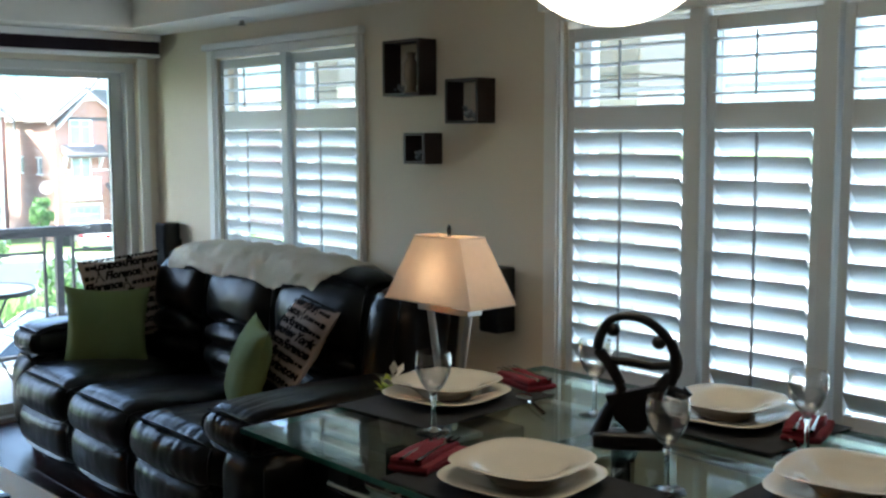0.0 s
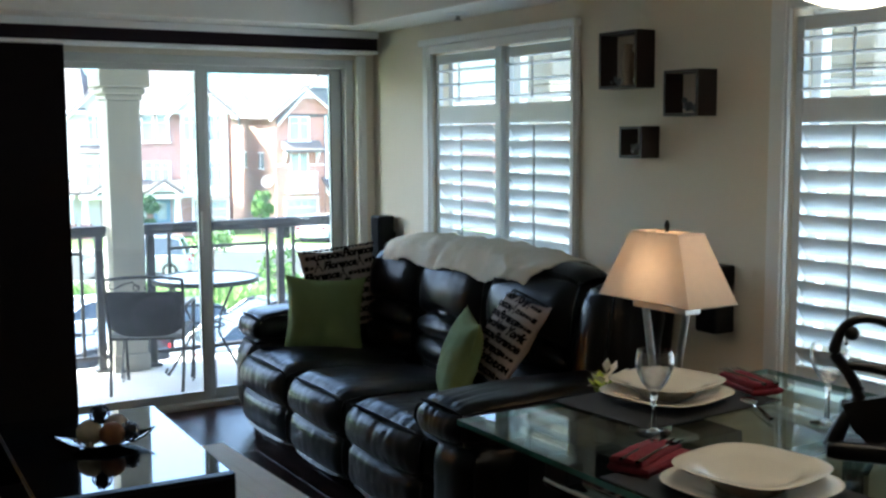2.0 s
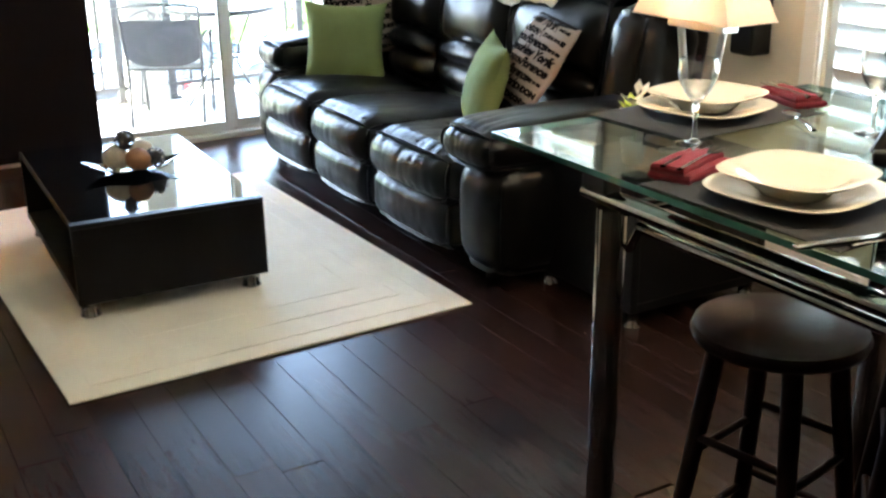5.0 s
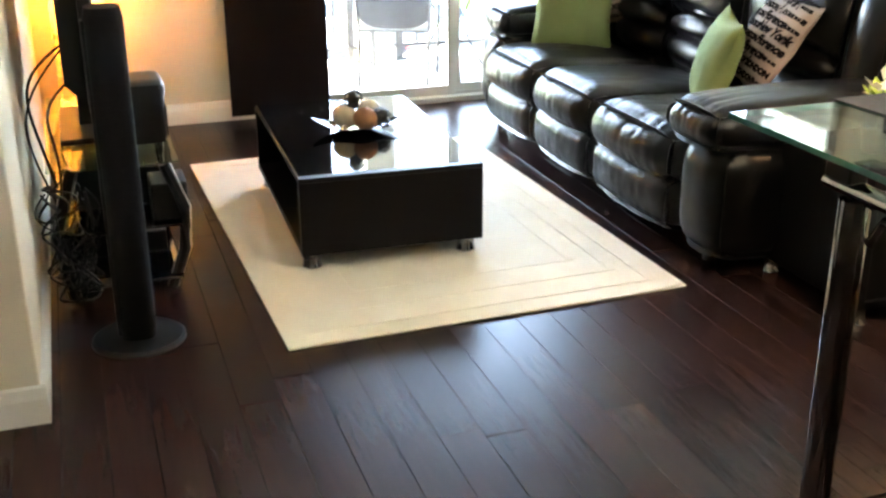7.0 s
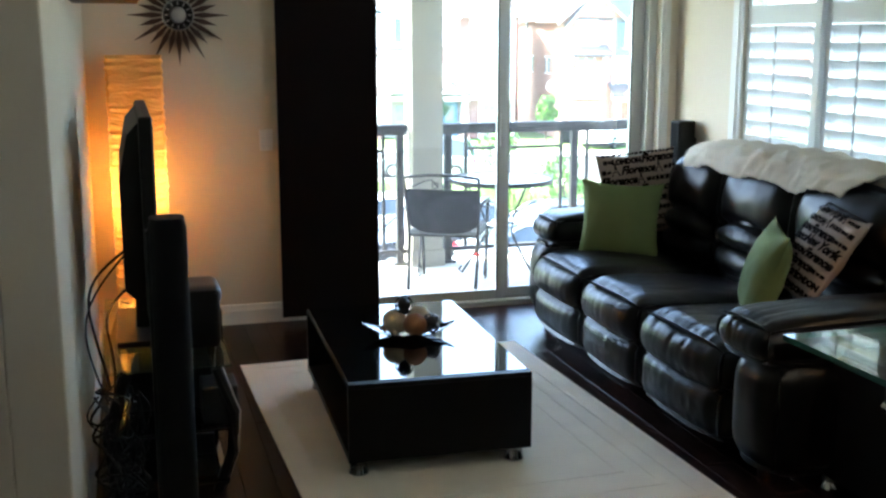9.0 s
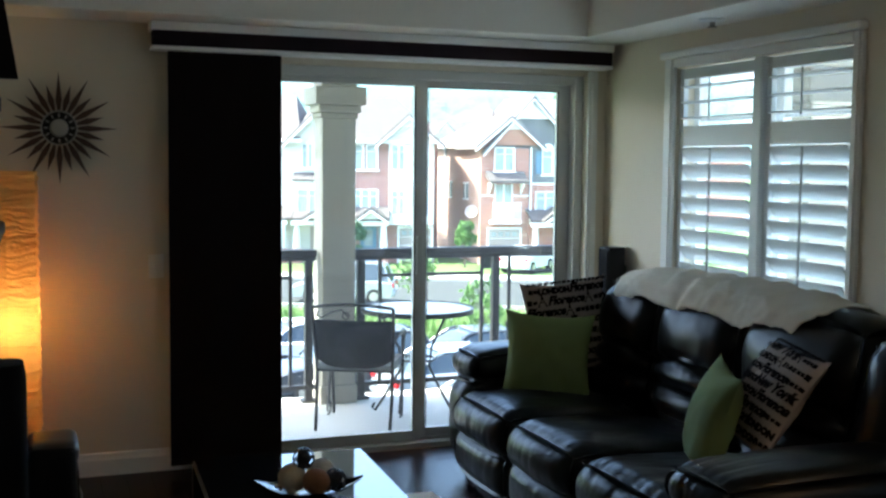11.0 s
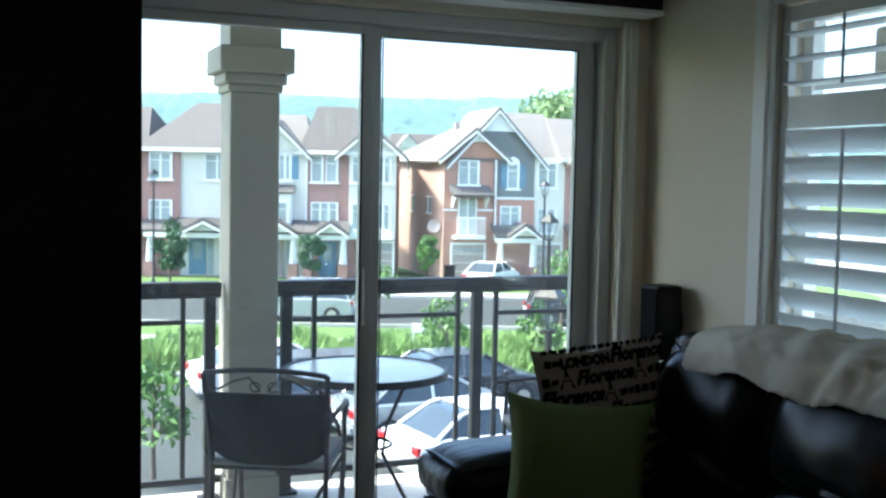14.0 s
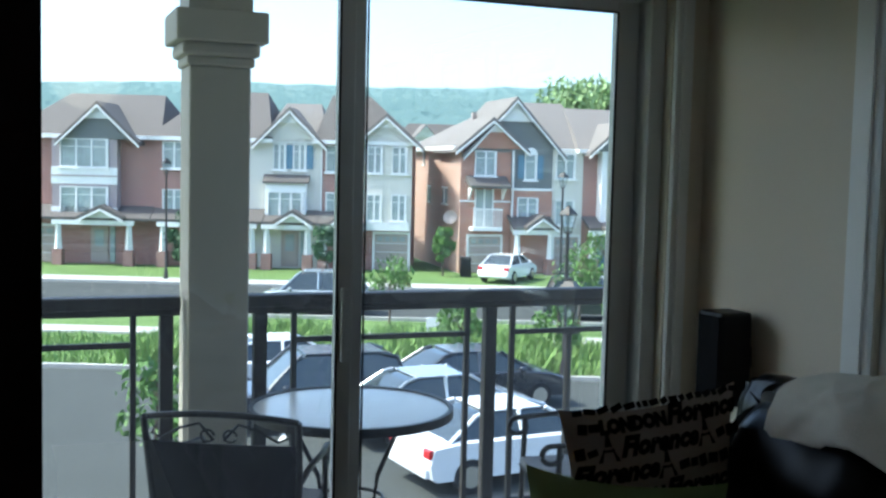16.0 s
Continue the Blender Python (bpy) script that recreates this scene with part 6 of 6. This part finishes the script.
part("canopy", prism([(-0.75, 4.95), (0, 5.35), (0, 5.05), (-0.75, 4.85)], (-0.1, 2.5), "x"), ROOFD, a)
part("bay", box(0.05, 2.35, -0.55, 0, 2.25, 4.85), HTRIM, a)
town_window(a, 1.2, 3.65, 1.9, 1.35, -0.55, 3)
porch(a, 1.4, 2.9, door=GARAGE, span=(0.02, 3.08))
a = house(-7.6, 63, 5.2, 6, 7.3, BRICK2, "brown brick town house with hipped dark roof and entry porch")
hip_roof(a, 0, 5.2, 0, 6, 7.3, 10.0, (0.4, 2.6), ROOFD)
for x in (0.65, 1.5):
    town_window(a, x, 6.3, 0.6, 1.4, 0, 1)
town_window(a, 1.1, 3.65, 1.45, 1.35, 0, 3)
part("downpipe", tube([(0.05, -0.08, 7.1), (0.05, -0.08, 2.4)], 0.05, 6), HTRIM, a)
part("cream_bay", box(2.5, 5.2, -0.3, 0, 2.3, 7.25), CREAMS, a)
gable(a, 3.75, 1.7, 7.2, 8.7, -0.35, 4.5, CREAMS, ROOF)
for x in (3.1, 4.5):
    town_window(a, x, 6.3, 0.75, 1.4, -0.3, 2)
    town_window(a, x, 3.6, 0.75, 1.4, -0.3, 2)
part("bay_panel", box(2.55, 5.1, -0.45, -0.3, 2.3, 2.75), HTRIM, a)
porch(a, 1.3, 2.6)
garage(a, 4.1, 1.9)
# right terrace, turned to show its brick side
a = house(0.36, 62.5, 3.0, 11.5, 7.15, BRICK, "red brick end town house with gable and small balcony", 16)
hip_roof(a, 0, 8.4, 0.6, 11.5, 7.15, 10.1, (4.2, 0.5), ROOF)
gable(a, 1.75, 1.85, 7.1, 8.65, -0.1, 4.5, BRICK, ROOF)
town_window(a, 1.45, 6.25, 1.15, 1.3, 0, 2)
part("canopy", prism([(-1.0, 5.0), (0, 5.55), (0, 5.2), (-1.0, 4.85)], (0.3, 2.7), "x"), ROOFD, a)
for x in (0.45, 2.45):
    part("bracket", prism([(-0.7, 4.85), (0, 4.85), (0, 4.2), (-0.08, 4.2)], (x, x + 0.1), "x"), HTRIM, a)
part("balcony_slab", box(0.55, 2.3, -0.8, 0, 2.45, 2.65), HTRIM, a)
part("balcony_rail", box(0.55, 2.3, -0.8, -0.72, 3.62, 3.72), HTRIM, a)
for k in range(13):
    part("baluster", box(0.58 + k * 0.138, 0.62 + k * 0.138, -0.78, -0.74, 2.65, 3.62), HTRIM, a)
dd = part("balcony_door", box(0.9, 1.9, -0.05, -0.004, 2.65, 4.75), HGLASS, a)
for x in (0.85, 1.38, 1.9):
    part("frame", box(x, x + 0.08, -0.09, -0.003, 2.65, 4.8), HTRIM, dd)
garage(a, 1.5, 1.9)
for z, y0, w in ((4.3, 2.6, 1.0), (4.3, 6.5, 0.55), (6.6, 8.0, 0.4)):
    wn_ = part("side_window", box(-0.05, -0.004, y0, y0 + w, z - 0.45, z + 0.45), HGLASS, a)
    part("frame", box(-0.09, -0.003, y0 - 0.08, y0 + w + 0.08, z + 0.45, z + 0.55), HTRIM, wn_)
    part("frame", box(-0.09, -0.003, y0 - 0.08, y0 + w + 0.08, z - 0.55, z - 0.45), HTRIM, wn_)
    part("frame", box(-0.09, -0.003, y0 + w / 2 - 0.03, y0 + w / 2 + 0.03, z - 0.45, z + 0.45), HTRIM, wn_)
part("belt", box(-0.03, 3.0, -0.04, 0, 4.05, 4.15), HTRIM, a)
part("satellite_dish", lathe([(0, 0), (0.2, 0.03), (0.4, 0.14), (0.38, 0.15), (0.18, 0.05), (0, 0.02)], 16), GARAGE, a, m=pose(-0.35, 0.6, 3.1, 70, 0, -30))
for x, y in ((3.2, 3.0), (1.9, 4.2), (4.3, 2.6)):
    part("roof_vent", box(x, x + 0.25, y, y + 0.25, 7.9 + y * 0.2, 8.5 + y * 0.2), GARAGE, a)
M4 = at(0.36, 62.5, 0, 16)


def second(x, w, mt, label):
    t = thing("town_house", M4 @ pose(x, 0, 0), label, "house", "row of town houses")
    part("wall", box(0.003, w, -0.05, 11, -0.3, 7.15), mt, t)
    return t


a = second(3.0, 2.5, SLATE, "slate sided town house with tall gable and arched window")
gable(a, 0.15, 2.75, 6.9, 9.85, 0.0, 5.5, SLATE, ROOF)
town_window(a, 1.15, 6.1, 0.62, 1.35, -0.05, 1, arch=True, shutters=True)
part("brick_base", box(0.01, 2.5, -0.12, -0.05, -0.3, 4.75), BRICK, a)
part("belt", box(0, 2.5, -0.18, -0.12, 4.75, 4.88), HTRIM, a)
town_window(a, 1.0, 3.65, 1.15, 1.3, -0.12, 2)
part("downpipe", tube([(0.06, -0.2, 7.0), (0.06, -0.2, 2.4)], 0.06, 6), HTRIM, a)
porch(a, 1.1, 2.6)
a = second(5.5, 1.9, CREAMS, "narrow cream sided town house front")
town_window(a, 0.8, 6.2, 1.1, 1.35, -0.05, 2)
town_window(a, 0.8, 3.5, 1.1, 1.35, -0.05, 2)
garage(a, 0.95, 1.5, -0.05)
a = second(7.4, 7.0, BRICK2, "brick town house with a white bay, last in row")
hip_roof(a, 0, 7.0, 0, 11, 7.15, 9.8, (0.5, 2.5), ROOF)
part("bay", box(0.9, 3.0, -0.7, -0.05, 2.3, 7.1), HTRIM, a)
gable(a, 2.0, 1.7, 7.1, 8.6, -0.75, 4, SLATE, ROOF)
town_window(a, 2.0, 6.2, 1.4, 1.4, -0.7, 3)
town_window(a, 2.0, 3.6, 1.4, 1.4, -0.7, 3)
porch(a, 1.5, 3.0)
# roofs of the next street
for x, y, w, tn in ((-6.0, 108, 9, 10), (-14, 118, 10, -8), (20, 120, 10, 0)):
    a = house(x, y, w, 9, 7.4, BRICK, "distant brick house behind the row", tn)
    hip_roof(a, 0, w, 0, 9, 7.4, 10.4, (2, 2), ROOFD)
    gable(a, w * 0.35, 2.4, 7.4, 10.0, -0.2, 4, CREAMS, ROOF)


# ---- trees and plants ----
def foliage(seed, n, size, shape):
    """Many small folded leaf clumps; shape(rng) gives a place in the crown."""
    r = random.Random(seed)
    vs, fs = [], []
    for _ in range(n):
        c = shape(r)
        q = Euler((r.uniform(0, 6.3), r.uniform(0, 6.3), r.uniform(0, 6.3))).to_matrix()
        s = size * r.uniform(0.6, 1.3)
        i = len(vs)
        vs += [c + q @ Vector(p) for p in ((-s, 0, 0), (0, -s * 0.45, s * 0.15), (s, 0, 0), (0, s * 0.45, s * 0.15))]
        fs += [(i, i + 1, i + 2), (i, i + 2, i + 3)]
    me = bpy.data.meshes.new("crown")
    me.from_pydata(vs, [], fs)
    return me


def tree(m, h, rad, kind, label, seed, leafm=LEAF, n=1500, size=0.16, base=0.22):
    t = thing(kind, m, label, "tree")
    r = random.Random(seed)
    part("trunk", tube([(0, 0, -0.1), (0.03 * h * r.uniform(-1, 1) * 0.3, 0, h * 0.3), (0, 0.01 * h, h * 0.62), (0, 0, h * 0.9)], 0.1, 8, radii=[h * 0.022, h * 0.016, h * 0.010, h * 0.003]), BARK, t, smooth=True)
    blobs = []
    for i in range(9):
        a, z = r.uniform(0, 6.28), r.uniform(base + 0.08, 0.88)
        k = math.sin(math.pi * min(1, max(0.05, (z - base) / (1.02 - base))) ** 0.8)
        e = Vector((math.cos(a) * rad * 0.6 * k, math.sin(a) * rad * 0.6 * k, z * h))
        blobs.append((e, rad * r.uniform(0.35, 0.6)))
        part("limb", tube([(0, 0, max(base * h * 0.8, (z - 0.18) * h)), tuple(e * 0.5 + Vector((0, 0, (z - 0.05) * h)) * 0.5), tuple(e)], 0.02, 5, radii=[h * 0.008, h * 0.005, h * 0.002]), BARK, t)

    def shape(q):
        e, rr = q.choice(blobs)
        d = Vector((q.gauss(0, 1), q.gauss(0, 1), q.gauss(0, 1))).normalized()
        return e + d * rr * q.uniform(0.45, 1.05) * Vector((1, 1, 1)).length / 1.732
    me = foliage(seed, n, size, shape)
    me.materials.append(leafm)
    c = new("crown", me)
    c.parent = t
    return t


tree(at(-14.3, 58.5), 3.5, 0.95, "street_tree", "young dark green columnar street tree", 1, LEAFD, 1300, 0.15)
tree(at(-6.7, 58.5), 3.3, 0.75, "street_tree", "young green columnar street tree", 2, LEAFD, 1200, 0.14)
tree(at(-0.5, 60.5), 3.0, 0.6, "street_tree", "young bright green columnar street tree", 3, LEAF, 1100, 0.13)
tree(at(9.2, 96), 14.6, 3.9, "large_tree", "large spreading tree behind the roofs", 4, LEAFL, 3000, 0.30, 0.35)
tree(at(13.4, 98), 14.9, 3.3, "large_tree", "large spreading tree behind the roofs", 5, LEAFL, 2400, 0.30, 0.35)
for x, y, h, r, s in ((4.6, 40, 3.6, 1.0, 6), (5.6, 36, 3.0, 0.9, 7), (3.2, 33.5, 2.2, 0.8, 8), (6.4, 46, 4.0, 1.2, 9), (-2.3, 41.0, 2.6, 0.9, 10), (0.3, 32.6, 2.3, 0.8, 11), (-10.2, 12.5, 3.6, 1.0, 12), (-5.3, 20.0, 2.6, 0.8, 13)):
    tree(at(x, y), h, r, "young_tree", "small airy young tree in the lawn", s, LEAF, 480, 0.11, 0.25)


def tuft(seed, n, x0, x1, y0, y1, h, name, label, w=0.03):
    r = random.Random(seed)
    vs, fs = [], []
    for _ in range(n):
        x, y = r.uniform(x0, x1), r.uniform(y0, y1)
        hh = h * r.uniform(0.45, 1.1) * (0.75 + 0.5 * noise.noise((x * 0.5, y * 0.5, seed)))
        a, ln = r.uniform(0, 6.28), r.uniform(0.05, 0.4) * hh
        i = len(vs)
        c, s = math.cos(a) * w, math.sin(a) * w
        vs += [(x - c, y - s, 0), (x + c, y + s, 0), (x + ln * s / w + c * 0.5, y - ln * c / w + s * 0.5, hh * 0.7), (x + 1.6 * ln * s / w, y - 1.6 * ln * c / w, hh)]
        fs += [(i, i + 1, i + 2), (i, i + 2, i + 3)]
    me = bpy.data.meshes.new(name)
    me.from_pydata(vs, [], fs)
    me.materials.append(GRASSB)
    o = new(name, me)
    o.matrix_world = STREET
    tagged(o, label, "grass", kind="stuff")


tuft(3, 16000, -9.5, 3.0, 31.4, 36.8, 1.1, "tall_grass", "band of tall green meadow grass", 0.035)
tuft(4, 5000, 3.0, 14, 31.4, 36.8, 0.8, "meadow_grass", "rough green grass and weeds", 0.03)
tuft(5, 2500, -16, -9.5, 31.4, 36.8, 0.4, "verge_grass", "short rough grass by the lane", 0.03)


# ---- lamps and cars ----
def street_lamp(m, h, k, label):
    t = thing("street_lamp", m, label, "street lamp", "lantern street lamps")
    part("pole", lathe([(0, 0), (0.13, 0), (0.10, 0.5), (0.06, 0.6), (0.05, h - 0.75 * k), (0, h - 0.75 * k)], 12), IRON, t, smooth=True)
    la = part("lantern", lathe([(0.10 * k, h - 0.75 * k), (0.22 * k, h - 0.28 * k)], 4), LANT, t)
    for i in range(4):
        a = radians(90 * i)
        c, s = math.cos(a), math.sin(a)
        part("glazing_bar", tube([(c * 0.10 * k, s * 0.10 * k, h - 0.75 * k), (c * 0.22 * k, s * 0.22 * k, h - 0.28 * k)], 0.012 * k, 5), IRON, la)
    part("hood", lathe([(0.0, h - 0.29 * k), (0.27 * k, h - 0.29 * k), (0.26 * k, h - 0.25 * k), (0.08 * k, h - 0.06 * k), (0, h - 0.06 * k)], 4), IRON, t)
    part("finial", lathe([(0, h - 0.08 * k), (0.05 * k, h - 0.06 * k), (0.05 * k, h - 0.02 * k), (0, h)], 10), IRON, t)
    part("lantern_base", lathe([(0, h - 0.80 * k), (0.12 * k, h - 0.80 * k), (0.12 * k, h - 0.75 * k), (0, h - 0.75 * k)], 12), IRON, t)
    return t


street_lamp(at(5.15, 52.6), 5.9, 1.0, "black lantern street lamp by the far road")
street_lamp(at(3.18, 31.3), 4.95, 1.0, "black lantern street lamp by the path")
street_lamp(at(1.60, 16.0, 0, 20), 4.40, 1.0, "black lantern street lamp near the parking lot")
street_lamp(at(-14.2, 54.6), 6.1, 1.0, "tall black lantern street lamp before the houses")


def car(m, paint, label, kind="sedan", k=1.0):
    """A car along x, nose at +x: body with bonnet and boot, cabin glass, roof, wheels, lamps."""
    t = thing("parked_car", m, label, "car", "parked cars")
    van = kind == "suv"
    zt = 1.68 if van else 1.43
    body = [(-2.15, 0.35), (-2.2, 0.62), (-2.12, 0.93), (-1.55, 1.0), (1.0, 0.98), (1.75, 0.88), (2.12, 0.74), (2.2, 0.5), (2.12, 0.3), (-2.05, 0.28)]
    cab = [(-2.02, 0.94), (-1.75, zt - 0.10), (-1.3, zt), (0.25, zt), (0.55, zt - 0.08), (1.2, 0.97)] if van else [(-1.75, 0.97), (-1.15, zt - 0.06), (-0.75, zt), (0.15, zt), (0.45, zt - 0.06), (1.15, 0.96)]

    def loft(prof, w0, w1):
        bm = bmesh.new()
        zs = [z for _, z in prof]
        lo_, hi_ = min(zs), max(zs)
        rows_ = []
        for f in (-1, -0.93, -0.6, 0.6, 0.93, 1):
            inn = {1: 0.06, 0.93: 0.015, 0.6: 0}[abs(f)]
            rows_.append([bm.verts.new((x * (1 - inn * 0.35), f * (w0 + (w1 - w0) * (z - lo_) / (hi_ - lo_)), z - inn * (z - lo_) / (hi_ - lo_))) for x, z in prof])
        for p, q in zip(rows_, rows_[1:]):
            for i in range(len(prof)):
                j = (i + 1) % len(prof)
                bm.faces.new((p[i], p[j], q[j], q[i]))
        bm.faces.new(rows_[0])
        bm.faces.new(rows_[-1])
        return bm
    b = part("body", loft(body, 0.86, 0.88), paint, t, smooth=False)
    c = part("cabin_glass", loft(cab, 0.82, 0.63), CARG, t)
    rf = [(x, z) for x, z in cab[1:-1]]
    part("roof", box(rf[1][0] - 0.15, rf[2][0] + 0.12, -0.62, 0.62, zt - 0.015, zt + 0.025, 0.02), paint, t)
    for s in (-1, 1):
        for xa, za, xb, zb in ((cab[0][0], cab[0][1], cab[1][0], cab[1][1]), (cab[-1][0], cab[-1][1], cab[-2][0], cab[-2][1]), (-0.25, 0.97, -0.25, zt - 0.01)):
            part("pillar", tube([(xa, s * 0.81, za), (xb, s * 0.65, zb), (xb * 0.8, s * 0.63, zt)], 0.04, 6), paint, t)
        part("mirror", cushion(0.75, 0.92, s * 0.92 - 0.08, s * 0.92 + 0.08, 0.95, 1.08, 0.04, cuts=3), paint, t, smooth=True)
        part("tail_lamp", box(-2.19, -1.98, s * 0.72 - 0.14, s * 0.72 + 0.14, 0.70, 0.88, 0.03), REDL, t, "red tail lamp")
        part("headlight", box(1.95, 2.16, s * 0.68 - 0.16, s * 0.68 + 0.16, 0.60, 0.74, 0.03), CRYSTAL, t, "clear headlight")
        for x in (-1.35, 1.35):
            wl = part("wheel", lathe([(0, -0.11), (0.31, -0.11), (0.33, -0.06), (0.33, 0.06), (0.31, 0.11), (0, 0.11)], 22), TYRE, t, m=pose(x, s * 0.80, 0.33, 90, 0, 0))
            part("rim", lathe([(0, -0.12), (0.20, -0.12), (0.20, 0.12), (0, 0.12)], 14), SILVER, wl)
    part("plate", box(-2.225, -2.19, -0.25, 0.25, 0.58, 0.72), HTRIM, t)
    part("bumper", box(-2.24, -2.10, -0.80, 0.80, 0.34, 0.55, 0.05), paint, t)
    part("bumper", box(2.08, 2.25, -0.80, 0.80, 0.28, 0.50, 0.05), paint, t)
    return t


car(at(1.15, 21.4, 0.03, 28), CARW, "white sedan parked in the lot, rear in view")
car(at(-0.2, 24.4, 0.03, 26), CARS, "silver sedan parked in the lot")
car(at(0.6, 27.6, 0.03, 24), CARD, "dark sedan parked in the lot")
car(at(-3.1, 25.2, 0.03, -160), CARD, "dark car facing the balcony in the lot", "suv")
car(at(-4.3, 28.6, 0.03, 24), CARW, "white car at the back of the lot")
car(at(-5.5, 44.2, 0.02, 178), CARS, "silver minivan parked on the street", "suv")
car(at(5.8, 44.2, 0.02, 2), CARD, "dark car parked on the street", "suv")
car(at(3.0, 59.0, 0.0, 66), CARW, "white car in a driveway before the houses")
sg = thing("path_sign", at(-0.75, 34.5), "small white sign on a post in the grass", "sign")
part("post", box(-0.03, 0.03, -0.03, 0.03, 0, 1.2), HTRIM, sg)
part("board", box(-0.05, 0.35, -0.04, -0.02, 0.95, 1.25, 0.005), HTRIM, sg)
bn = thing("waste_bin", at(0.75, 60.6), "black wheeled bin beside the garage", "bin")
part("body", box(-0.3, 0.3, -0.35, 0.35, 0, 1.0, 0.03), BLACKP, bn)
part("lid", box(-0.33, 0.33, -0.4, 0.36, 1.0, 1.08, 0.03), BLACKP, bn)

# ---- floor planks ----
PW = 0.118
first_plank, rp = {}, random.Random(21)
xx = XE - 0.002
while xx - PW > -0.75:
    yy = 0.55 - rp.uniform(0, 1.0)
    while yy < YN - 0.01:
        ln = rp.choice((0.7, 0.95, 1.2, 1.45))
        a, b = max(yy, 0.55), min(yy + ln, YN - 0.004)
        yy += ln
        if b - a < 0.08:
            continue
        key = round((b - a) * 50) / 50
        if key not in first_plank:
            first_plank[key] = part("plank", box(-PW / 2 + 0.0003, PW / 2 - 0.0003, -key / 2 + 0.0003, key / 2 - 0.0003, -0.016, 0, 0.0012, 1), WOOD, floor, m=pose(xx - PW / 2, (a + b) / 2, 0))
        else:
            share(first_plank[key], "plank", floor, pose(xx - PW / 2, (a + b) / 2, 0))
    xx -= PW
part("plank_field", box(XFW, XE - 0.001, YS, 0.53, -0.015, -0.0005), WOOD, floor)
part("plank_field", box(XFW, xx - 0.002, 0.531, 2.99, -0.015, -0.0005), WOOD, floor)
